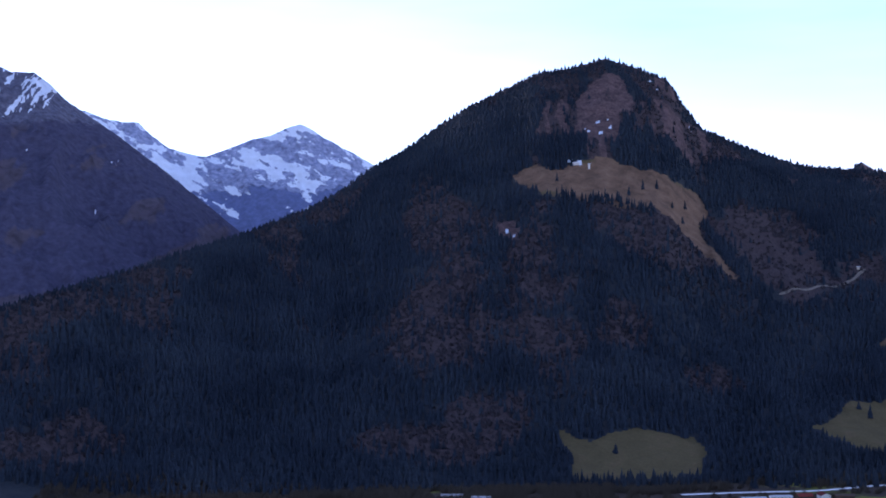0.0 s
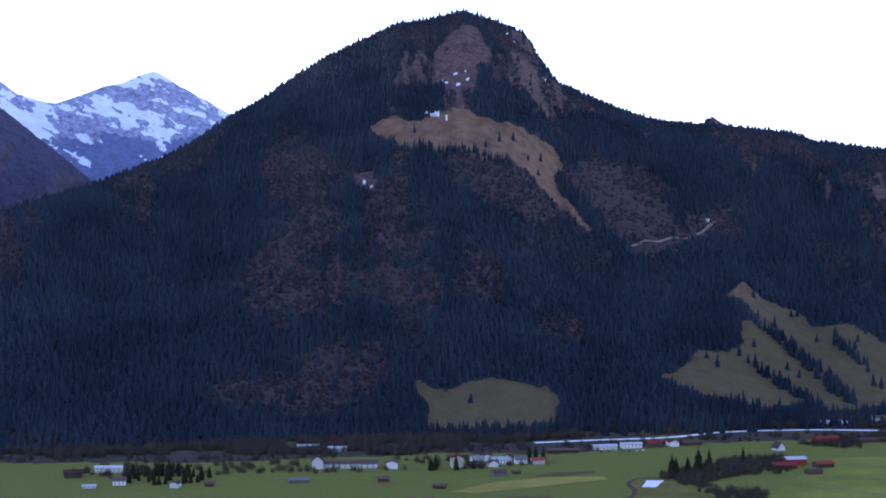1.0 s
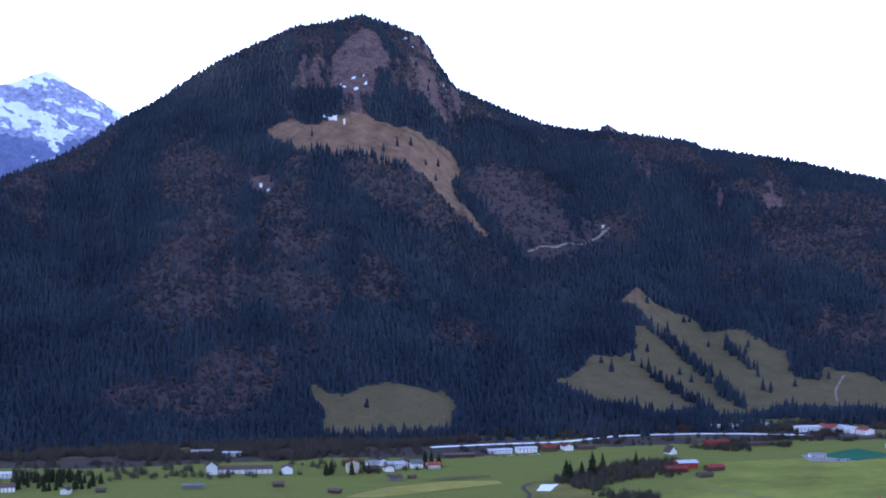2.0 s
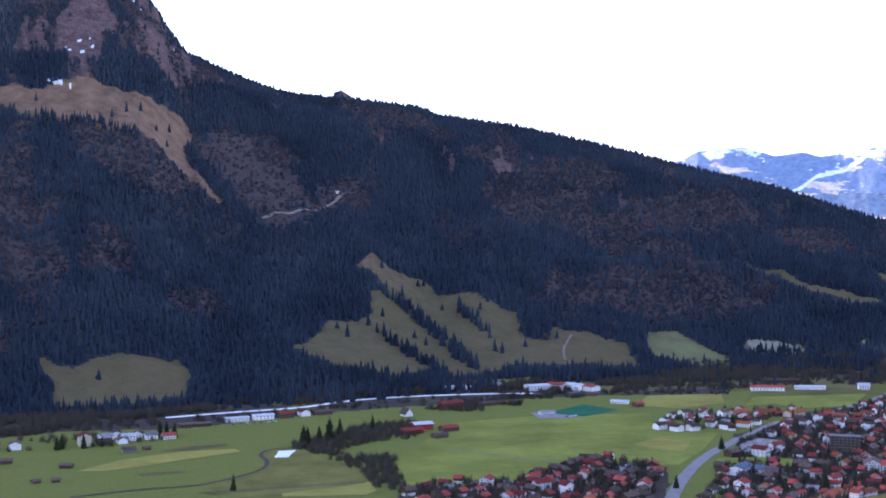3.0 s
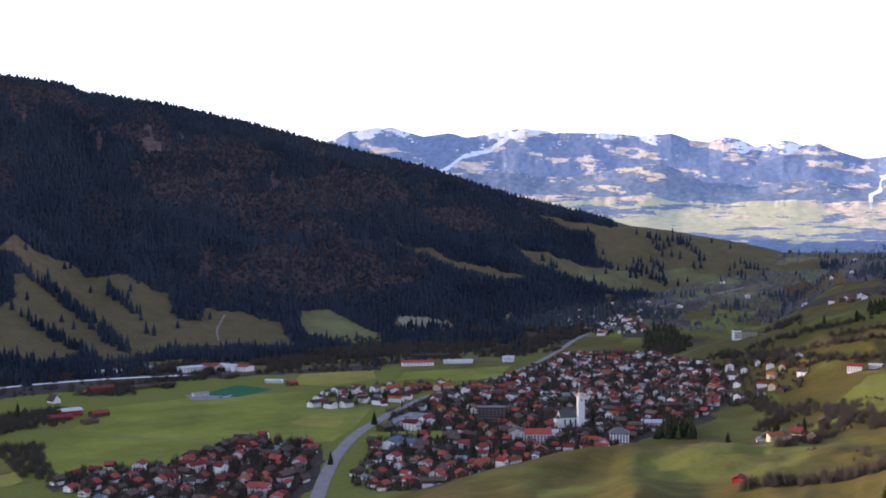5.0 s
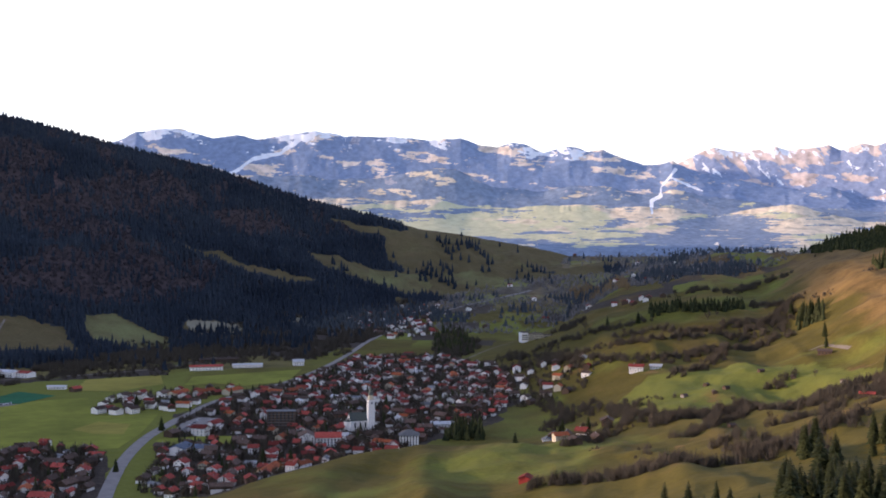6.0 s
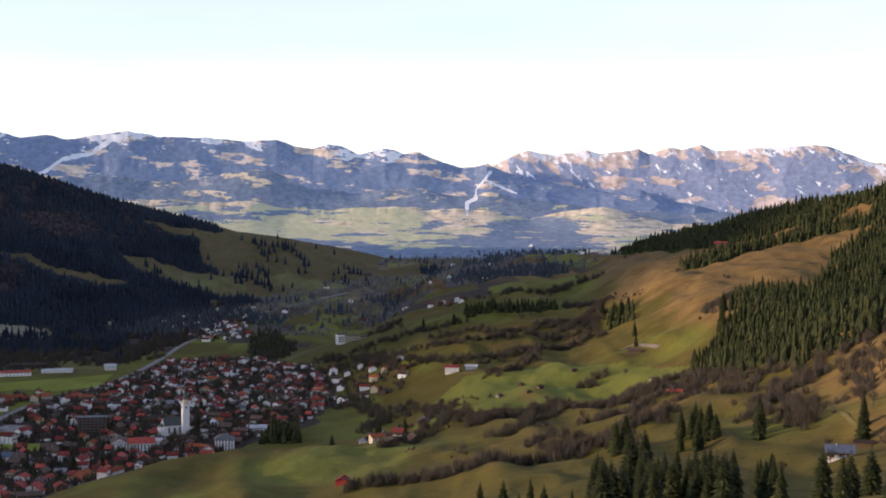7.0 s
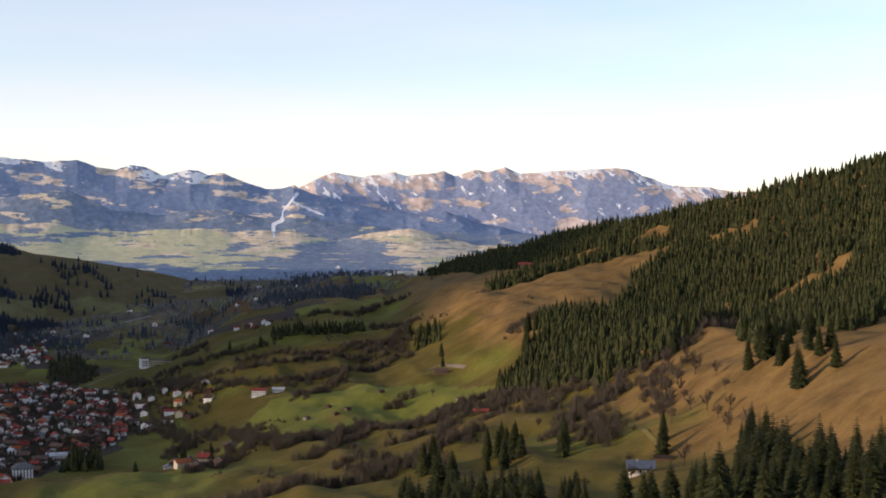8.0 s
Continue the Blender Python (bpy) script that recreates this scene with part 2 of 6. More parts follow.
def fractal(x, y, size, octaves=4, seed=1, gain=0.5):
    """Fractal noise of about -1 to 1 whose largest lumps are size metres wide."""
    x, y = np.asarray(x, float), np.asarray(y, float)
    total, amp, norm = 0 * x, 1.0, 0.0
    for k in range(octaves):
        f = 2.0 ** k / size
        total = total + amp * (2 * value_noise(x * f + 17.3 * k, y * f - 9.1 * k, seed + k) - 1)
        norm += amp
        amp *= gain
    return total / norm


def ridged(x, y, size, octaves=4, seed=1, gain=0.5):
    x, y = np.asarray(x, float), np.asarray(y, float)
    total, amp, norm = 0 * x, 1.0, 0.0
    for k in range(octaves):
        f = 2.0 ** k / size
        total = total + amp * (1 - abs(2 * value_noise(x * f + 5.7 * k, y * f + 3.3 * k, seed + k) - 1))
        norm += amp
        amp *= gain
    return total / norm


def curve(v, pairs):
    """A smooth line through (place, value) pairs."""
    a = np.array(pairs, float)
    v = np.asarray(v, float)
    m = np.gradient(a[:, 1], a[:, 0])
    i = np.clip(np.searchsorted(a[:, 0], v) - 1, 0, len(a) - 2)
    h = a[i + 1, 0] - a[i, 0]
    t = np.clip((v - a[i, 0]) / h, 0, 1)
    return ((1 + 2 * t) * (1 - t) ** 2 * a[i, 1] + t * (1 - t) ** 2 * h * m[i]
            + t * t * (3 - 2 * t) * a[i + 1, 1] - t * t * (1 - t) * h * m[i + 1])


def polar(x, y):
    return np.degrees(np.arctan2(x, y)), np.hypot(x, y)


def plan(bearing, away):
    b = np.radians(bearing)
    return away * np.sin(b), away * np.cos(b)


def height_for(elevation, away):
    return LOOKOUT + away * np.tan(np.radians(elevation))


# valley axes: along runs down the valley, aside climbs the sunny slope
def axes(x, y):
    return 0.643 * x + 0.766 * y, 0.766 * x - 0.643 * y


BENCH = [(-800, 215), (0, 192), (300, 166), (420, 150), (560, 120), (700, 98), (900, 66), (1140, 46), (1325, 36), (1450, 20), (1800, 20), (2250, 42), (3000, 50)]
CLIMB = [(-300, -14), (-100, -4), (0, 0), (100, 20), (279, 42), (340, 62), (400, 96), (455, 122), (510, 132), (623, 150), (793, 236), (914, 325), (1150, 430), (1700, 560)]
HILL_FOOT = [(-500, -900), (500, -520), (1000, -330), (1250, -290), (1350, -240), (1450, -90), (1550, -20), (1750, 20), (2000, -60), (2300, -100), (2700, 0), (3600, 120)]
FLOOR_RISE = [(0, 0), (2500, 0), (2900, 6), (3300, 42), (3650, 96), (3850, 112), (4050, 96), (5200, 60)]
RIDGE_AWAY = [(38, 3300), (46.5, 3100), (49.8, 3000), (52.4, 2900), (56.3, 2650), (58.5, 2500), (61.7, 2300), (64.2, 2150), (67.2, 2020), (75, 1900), (95, 1700)]
RIDGE = [(38, -3.2), (44, -2.75), (46.5, -2.45), (49.8, -2.15), (52.4, -1.5), (56.3, -0.32), (58.5, 0.0), (61.7, 0.72), (64.2, 1.55), (65.9, 1.85), (67.2, 2.3), (75, 4.5), (95, 7)]


def hill_height(x, y):
    along, aside = axes(x, y)
    return curve(along, BENCH) + curve(aside, CLIMB)


def ground_height(x, y):
    along, aside = axes(x, y)
    b, away = polar(x, y)
    z = np.maximum(curve(away, FLOOR_RISE), 0) * (away > 2500) * ramp(-900, 300, x)
    z = z + 11 * fractal(x, y, 300, 4, 31) * ramp(2600, 3300, away)
    foot = curve(along, HILL_FOOT)
    on = ramp(-60, 130, aside - foot)
    lumps = 10 * fractal(x, y, 230, 3, 7) + 9 * fractal(along * 0.55, aside, 85, 3, 9) + 7 * (ridged(along * 0.5, aside, 55, 2, 11) - 0.6)
    terrace = 0.5 + 0.5 * np.sin((aside + 26 * fractal(x, y, 190, 3, 13) + 0.10 * along) / 13.0)
    lumps = lumps + 3.6 * (terrace ** 3 - 0.35) * ramp(-0.35, 0.25, fractal(along * 0.5, aside, 160, 3, 14)) + 2.2 * fractal(along * 0.7, aside, 28, 3, 16)
    hill = hill_height(x, y)
    ridge = curve(b, RIDGE_AWAY)
    top = hill_height(*plan(b, ridge))
    fit = ramp(40, 48, b) * (b < 150)
    hill = hill + fit * ramp(1300, 2600, away * 2600 / ridge) * (height_for(curve(b, RIDGE), ridge) - top)
    beyond = np.maximum(away - ridge, 0) * fit
    hill = np.where(beyond > 0, height_for(curve(b, RIDGE), ridge) * fit + hill * (1 - fit) - 0.35 * beyond, hill)
    hill = hill + lumps * ramp(0, 200, aside - foot) * ramp(300, 0, beyond)
    lookout = LOOKOUT - 1.7 - 0.42 * away
    return np.maximum(np.maximum(z, z * ramp(200, -200, beyond) + np.maximum(hill, 0) * on), lookout)


# the forest mountain: its foot and its crest, by bearing from the lookout
FOOT = [(-34, 1750), (-22, 1890), (-10, 1935), (-1, 1990), (4, 2045), (8.6, 2100), (13, 2230), (18, 2345), (22, 2420), (26, 2560), (31, 2900), (35, 3150), (40, 3400), (45, 3600)]
CREST_AWAY = [(-34, 2250), (-22, 2650), (-13.3, 3100), (-8, 3500), (0, 3700), (10, 3700), (20, 3720), (28, 3750), (33, 3740), (36, 3720), (40, 3760), (45, 3790)]
CREST = [(-34, -3.5), (-22.3, -0.54), (-18.4, 0.61), (-13.3, 2.23), (-10.8, 3.21), (-9.4, 3.98), (-8.2, 4.85), (-7.4, 5.25), (-4.7, 7.05), (-2.7, 8.0),
         (-1.8, 8.4), (-0.5, 8.6), (0.8, 8.95), (2.1, 8.5), (3.2, 8.05), (3.7, 7.2), (4.4, 6.2), (6.6, 5.2), (8.2, 4.68), (9.9, 4.45), (11, 4.42),
         (13.5, 4.08), (14.1, 3.78), (17.1, 3.37), (20.6, 2.56), (23.9, 1.7), (27.2, 0.88), (30.5, -0.2), (33.3, -0.93), (35, -1.4), (36.5, -1.58), (38, -1.85), (39.5, -2.1), (41, -2.45), (45, -3.6)]


def mountain_share(x, y):
    """0 at the foot of the forest mountain, 1 on its crest."""
    b, away = polar(x, y)
    foot, top = curve(b, FOOT), curve(b, CREST_AWAY)
    return (away - foot) / (top - foot)


def mountain_height(x, y):
    b, away = polar(x, y)
    foot, top = curve(b, FOOT), curve(b, CREST_AWAY)
    crest = height_for(np.interp(b, *np.array(CREST).T), top)
    q = (away - foot) / (top - foot)
    base = np.maximum(curve(foot, FLOOR_RISE), 0) - 4
    up = np.clip(q, 0, 1)
    shape = 0.9 * up ** 1.12 + 0.1 * ramp(0.55, 1.0, up)
    z = base + (crest - base) * shape
    free = np.sin(np.pi * np.clip(q, 0, 1)) ** 0.7
    gully = ridged(b * 62, away * 0.33, 210, 4, 41) - 0.55
    z = z + free * (62 * gully * ramp(0.05, 0.4, q) + 14 * fractal(x, y, 130, 3, 43) + 7 * (ridged(b * 62 + 0.25 * away, away * 0.4, 60, 3, 45) - 0.55))
    z = np.where(q < 0, base + 400 * q, z)
    z = z + 20 * np.clip(1 - abs(b - 10.4) / 0.5, 0, 1) * ramp(0.88, 1.0, q) * ramp(1.1, 1.0, q)
    back = np.maximum(q - 1, 0) * (top - foot)
    return z - 0.55 * back + np.minimum(back, 60) * 0.08 * fractal(x, y, 90, 2, 5)


def land_height(x, y):
    b, away = polar(x, y)
    on = (b > -33) & (b < 44)
    return np.where(on, np.maximum(ground_height(x, y), mountain_height(x, y)), ground_height(x, y))


def inside(x, y, outline):
    """Which of the places lie within an outline of (x, y) corners."""
    x, y = np.asarray(x, float), np.asarray(y, float)
    odd = np.zeros(x.shape, bool)
    for (x0, y0), (x1, y1) in zip(outline, outline[1:] + outline[:1]):
        if y0 != y1:
            odd ^= ((y0 > y) != (y1 > y)) & (x < (x1 - x0) * (y - y0) / (y1 - y0) + x0)
    return odd
# ---------------------------------------------------------------- mesh helpers
def mesh_from(name, verts, faces, material, smooth=False):
    """A mesh from arrays of places and of faces with one number of corners."""
    verts, faces = np.asarray(verts, np.float32), np.asarray(faces, np.int32)
    me = bpy.data.meshes.new(name)
    me.vertices.add(len(verts))
    me.vertices.foreach_set("co", verts.ravel())
    k = faces.shape[1]
    me.loops.add(faces.size)
    me.loops.foreach_set("vertex_index", faces.ravel())
    me.polygons.add(len(faces))
    me.polygons.foreach_set("loop_start", np.arange(len(faces), dtype=np.int32) * k)
    me.polygons.foreach_set("use_smooth", np.full(len(faces), smooth))
    me.update(calc_edges=True)
    me.materials.append(material)
    return me


def sheet(name, bearings, aways, height, material, masks, closed=False):
    """A sheet of land over a fan of bearings and distances, with its cover masks."""
    B, A = np.meshgrid(bearings, aways)
    x, y = plan(B, A)
    z = height(x, y)
    rows, cols = B.shape
    i = np.arange(rows * cols).reshape(rows, cols)
    nxt = np.roll(i, -1, 1) if closed else i[:, 1:]
    cur = i if closed else i[:, :-1]
    faces = np.stack([cur[:-1], cur[1:], nxt[1:], nxt[:-1]], -1).reshape(-1, 4)
    me = mesh_from(name, np.stack([x, y, z], -1).reshape(-1, 3), faces, material, True)
    for key, fn in masks.items():
        at = me.attributes.new(key, "FLOAT", "POINT")
        at.data.foreach_set("value", np.clip(fn(x, y, z), 0, 1).astype(np.float32).ravel())
    return new(name, me)


# ---------------------------------------------------------------- clearings on the forest mountain
ALP = [(-158, 3176), (-70, 3187), (37, 3204), (110, 3210), (182, 3191), (251, 3290), (264, 3217), (234, 3143), (263, 2996), (302, 2924), (264, 2940), (228, 2995), (186, 3050), (127, 3037), (58, 3039), (-10, 3052), (-91, 3079)]
SCREE = [(245, 3213), (313, 3277), (392, 3299), (405, 3204), (465, 3180), (554, 3119), (574, 3107), (549, 3023), (462, 2928), (399, 2808), (363, 2851), (334, 2905), (307, 3029), (275, 3132)]
CRAG = [(-113, 3334), (-92, 3483), (-51, 3524), (-22, 3460), (4, 3570), (56, 3628), (86, 3627), (118, 3514), (130, 3408), (146, 3343), (124, 3328), (99, 3453), (76, 3441), (80, 3363), (62, 3255), (37, 3182), (15, 3184), (8, 3348), (-55, 3340)]
CLIFF = [(147, 3681), (180, 3700), (226, 3690), (221, 3623), (198, 3593), (173, 3638)]
BROWN_SLOPE = [(130, 3408), (118, 3514), (160, 3580), (215, 3560), (281, 3685), (350, 3669), (417, 3636), (337, 3534), (276, 3449), (227, 3408), (167, 3382)]
PASTURE_A = [(-36, 2168), (9, 2144), (76, 2203), (160, 2206), (173, 2161), (159, 2078), (71, 2055), (-18, 2028)]
PASTURE_B = [(337, 2271), (420, 2416), (505, 2481), (544, 2452), (560, 2354), (583, 2258), (467, 2228), (381, 2244)]
PASTURE_C = [(518, 2703), (562, 2710), (646, 2716), (703, 2603), (789, 2519), (762, 2419), (834, 2454), (937, 2400), (938, 2291), (733, 2294), (657, 2292), (632, 2411), (559, 2523)]
PASTURE_G = [(505, 2481), (518, 2560), (545, 2560), (559, 2523), (632, 2411), (657, 2292), (640, 2250), (583, 2240), (560, 2354), (544, 2452)]
PASTURE_D = [(1000, 2474), (1059, 2475), (1086, 2402), (1123, 2341), (1078, 2278), (1011, 2315), (975, 2343), (980, 2408)]
PASTURE_E = [(1372, 2906), (1443, 2874), (1493, 2796), (1586, 2766), (1654, 2709), (1546, 2696), (1535, 2741), (1455, 2792), (1415, 2855)]
PASTURE_F = [(1896, 3133), (1992, 3039), (2052, 2999), (2181, 2877), (2118, 2787), (2028, 2813), (2002, 2866), (1970, 2973), (1916, 3053)]
PASTURE_H = [(1715, 2906), (1754, 2889), (1839, 2850), (1938, 2774), (1926, 2699), (1838, 2658), (1804, 2722), (1777, 2785), (1702, 2773), (1709, 2847)]
PASTURE_I = [(2006, 2783), (2081, 2759), (2131, 2688), (2165, 2627), (2106, 2592), (2033, 2655), (1983, 2710)]
FROSTY = [[(1187, 2443), (1246, 2452), (1319, 2456), (1263, 2395), (1191, 2374), (1174, 2400)], [(1426, 2516), (1512, 2547), (1489, 2502), (1415, 2483)]]
DARK_BELT = [(1111, 2331), (1203, 2397), (1338, 2446), (1495, 2520), (1419, 2351), (1274, 2147), (1209, 2211), (1103, 2199), (1065, 2220)]
BROWN_BELT = [(1505, 2507), (1668, 2599), (1820, 2632), (1799, 2574), (1613, 2381), (1346, 2109), (1286, 2142)]
SCRUB = [(-700, 1780), (-280, 1954), (-30, 2010), (133, 2056), (205, 2148), (530, 2228), (697, 2181), (869, 2157), (1091, 2316), (918, 1947), (752, 1985), (637, 1990), (461, 1950), (340, 1920), (221, 1867), (146, 1832), (-27, 1822), (-252, 1764), (-700, 1740)]
SCRUB_EAST = [(848, 2262), (936, 2011), (1192, 2009), (1494, 2276), (1821, 2622), (1433, 2547), (1156, 2364), (976, 2326)]


def any_of(x, y, *outlines):
    hit = np.zeros(np.shape(x), bool)
    for o in outlines:
        hit |= inside(x, y, o)
    return hit


def mountain_open(x, y):
    wx, wy = x + 14 * fractal(x, y, 60, 2, 3), y + 30 * fractal(x, y, 60, 2, 4)
    b, away = polar(x, y)
    shoulder = (b + 1.2 * fractal(x, y, 160, 3, 17) > 33.6) & (fractal(b * 30, away * 0.45, 90, 4, 18, 0.6) < 0.2) & (mountain_share(x, y) > 0.02)
    return shoulder | any_of(wx, wy, ALP, PASTURE_A, PASTURE_B, PASTURE_C, PASTURE_G, PASTURE_D, PASTURE_E, PASTURE_F, PASTURE_H, PASTURE_I, *FROSTY)


# bearing, share of the climb, and half sizes of the bare broadleaf patches
BROWN_WOODS = [(-5.3, 0.59, 1.7, 0.14), (-6.7, 0.43, 1.7, 0.06), (-2.5, 0.31, 1.1, 0.03), (1.6, 0.32, 1.1, 0.04), (-5.1, 0.14, 2.7, 0.06), (2.0, 0.52, 2.4, 0.08), (14.4, 0.88, 1.2, 0.05), (19.8, 0.85, 1.6, 0.07),
               (21.5, 0.54, 1.9, 0.12), (19.4, 0.62, 1.2, 0.06), (23.6, 0.33, 2.7, 0.12), (16.2, 0.83, 1.6, 0.06), (-1.9, 0.52, 1.2, 0.09), (-1.3, 0.27, 1.0, 0.05), (12.3, 0.90, 1.4, 0.05), (17.7, 0.65, 1.9, 0.08), (5.0, 0.24, 1.0, 0.03),
               (25.4, 0.76, 2.0, 0.08), (19.7, 0.30, 2.6, 0.06), (28.3, 0.71, 1.8, 0.07), (22.8, 0.35, 2.0, 0.06), (-19.8, 0.30, 2.4, 0.11), (-21.1, 0.87, 1.5, 0.13), (-5.7, 0.31, 2.4, 0.08), (-1.7, 0.39, 1.4, 0.05), (7.5, 0.72, 1.8, 0.12), (10.5, 0.66, 1.3, 0.10)]


def mountain_clear(x, y):
    """Where no tall tree stands: the clearings, and a strip below them."""
    k = 1 + 20 / np.hypot(x, y)
    return mountain_open(x, y) | mountain_open(x * k, y * k)


def mountain_brush(x, y):
    """How much of the wood is bare, brown broadleaf brush."""
    wx, wy = x + 16 * fractal(x, y, 70, 2, 13), y + 30 * fractal(x, y, 70, 2, 14)
    q = mountain_share(x, y)
    b = polar(x, y)[0]
    spots = 0 * q
    for b0, q0, db, dq in BROWN_WOODS:
        off = np.hypot((b - b0) / db, (q - q0) / dq) + 1.7 * fractal(x, y, 190, 5, 19, 0.6)
        spots = np.maximum(spots, ramp(1.45, 0.6, off))
    runnel = fractal(b * 55 + 0.12 * polar(x, y)[1], polar(x, y)[1] * 0.4, 150, 5, 21, 0.65)
    patches = np.maximum(spots, (0.30 + 0.6 * ramp(0.3, 0.8, q)) * ramp(0.02, 0.26, runnel) * ramp(0.12, 0.35, q))
    return np.maximum(patches, 1.0 * any_of(wx, wy, SCREE, CRAG, BROWN_SLOPE) * (1 - 0.75 * ramp(-0.05, 0.3, fractal(b * 62, polar(x, y)[1] * 0.5, 45, 5, 27, 0.7))))


def mountain_rock(x, y):
    b, away = polar(x, y)
    wx = x + 22 * fractal(x, y, 45, 3, 23)
    crag = np.maximum(1.0 * any_of(wx, y, CRAG, CLIFF), 0.75 * inside(wx, y, BROWN_SLOPE))
    outcrop = np.hypot((x + 154) / 22, (y - 2950) / 45) + 0.9 * fractal(x, y, 22, 3, 29) < 1
    ledges = ramp(0.30, 0.42, fractal(b * 62, away * 0.35, 60, 5, 28, 0.65)) * ramp(0.55, 0.75, mountain_share(x, y)) * ramp(6, 9, b) * ramp(24, 20, b)
    return np.maximum(np.maximum(crag * ramp(-0.26, 0.16, fractal(b * 62 + 0.1 * away, away * 0.13, 34, 5, 25, 0.7)), 1.0 * outcrop), 0.8 * ledges)


# patches of snow; a cliff and a scar of pale rock share its colour
SNOW_AND_PALE_ROCK = [(36, 3344, 5), (57, 3378, 5), (29, 3402, 4), (53, 3412, 3), (8, 3358, 3), (-1, 3364, 2), (156, 3655, 6), (176, 3624, 5), (254, 3607, 5), (303, 3698, 4), (-32, 3202, 6), (-13, 3198, 5), (-159, 2958, 5), (-143, 2939, 4)]
forest_mountain = sheet("forest_mountain", np.arange(-33.5, 44.5, 0.055), np.concatenate([np.arange(1700, 2600, 8), np.arange(2600, 3860, 9), np.arange(3860, 4500, 60)]),
                        mountain_height, MOUNTAIN, {
    "meadow": lambda x, y, z: 1.0 * mountain_open(x, y),
    "dry": lambda x, y, z: 0.7 * inside(x, y, ALP) + 1.0 * mountain_open(x, y) * (0.12 + 1.1 * ramp(40, 330, z)) * ramp(-0.7, 0.1, fractal(x, y, 110, 4, 51)) * (1 - 0.85 * any_of(x, y, PASTURE_D, PASTURE_F, PASTURE_H, PASTURE_I)) * (1 - 0.7 * (polar(x, y)[0] > 33)),
    "lush": lambda x, y, z: 0.55 * inside(x, y, PASTURE_D) + 0.3 * any_of(x, y, PASTURE_H, PASTURE_I) + 0.2 * (polar(x, y)[0] > 33),
    "frost_haze": lambda x, y, z: 0.8 * any_of(x, y, *FROSTY),
    "brush": lambda x, y, z: mountain_brush(x, y),
    "rock": lambda x, y, z: mountain_rock(x, y),
    "snow": lambda x, y, z: 1.0 * (sum(np.hypot((x - a) / (0.8 * r), (y - c) / (1.8 * r)) + 0.7 * fractal(x, y, 9, 2, 63) < 1 for a, c, r in SNOW_AND_PALE_ROCK) > 0),
})
tagged(forest_mountain, "dark wooded mountain with brown clearings and a rocky top", "mountain", kind="structure")


VILLAGE_GROUND = [(533, 1164), (649, 1396), (700, 1470), (769, 1600), (929, 1750), (1070, 1810), (1151, 1885), (1264, 1997), (1400, 1951), (1330, 1700), (1250, 1540), (1120, 1410), (1058, 1346), (932, 1280), (830, 1220), (753, 1166), (657, 1107), (560, 1080)]
NEAR_GROUND = [(301, 1334), (346, 1389), (419, 1369), (522, 1480), (562, 1490), (598, 1409), (515, 1228), (450, 1150), (330, 1200)]


def ground_meadow(x, y):
    along, aside = axes(x, y)
    built = any_of(x + 20 * fractal(x, y, 60, 2, 75), y + 20 * fractal(x, y, 60, 2, 76), VILLAGE_GROUND, NEAR_GROUND)
    return np.where(built, 0.25 + 0.5 * fractal(x, y, 45, 3, 77), open_meadow(x, y, along))


def open_meadow(x, y, along):
    lower = ramp(2450, 2600, along)
    cover = 1.0 - 0.95 * lower * (field_cells(x, y, 91) < 0.42)
    wx, wy = x + 14 * fractal(x, y, 60, 3, 81), y + 14 * fractal(x, y, 60, 3, 82)
    scrub = any_of(wx, wy, SCRUB, SCRUB_EAST, DARK_BELT, BROWN_BELT)
    cover = np.where(scrub, 0.25 + 0.5 * fractal(x, y, 70, 4, 83), cover)
    return np.where(any_of(wx, wy, PASTURE_D, PASTURE_F, PASTURE_H, PASTURE_I, *FROSTY), 1.0, cover)


def field_cells(x, y, seed):
    """A chance value for each of the fields that tile the lower valley."""
    along, aside = axes(x + 25 * fractal(x, y, 200, 2, seed), y + 25 * fractal(x, y, 200, 2, seed + 1))
    row = np.floor(along / 105)
    return lattice(row, np.floor(aside / 75 + 7 * lattice(row, 0 * row, seed + 2)), seed)


def hill_straw(x, y, z):
    """Golden winter grass: on the steep sunny flank, along the ridge and in patches on the lower slope."""
    along, aside = axes(x, y)
    b, away = polar(x, y)
    flank = ramp(128, 158, z + 14 * fractal(x, y, 70, 3, 74)) * ramp(58, 64, b) * ramp(1500, 1200, away)
    upper = 0.85 * ramp(85, 150, z + 40 * fractal(x, y, 120, 4, 74)) * ramp(3300, 2600, away) * ramp(600, 1000, away)
    patch = 0.36 * ramp(-0.1, 0.3, fractal(along * 0.45, aside, 90, 5, 73, 0.65)) * ramp(5, 30, z)
    spots = 0.7 * ramp(0.36, 0.5, fractal(along * 0.6, aside, 42, 4, 79, 0.6)) * ramp(5, 30, z)
    return np.maximum(np.maximum(spots, flank), np.maximum(upper, patch)) + 0.25 * ramp(2450, 2600, along) * (field_cells(x, y, 95) > 0.5)


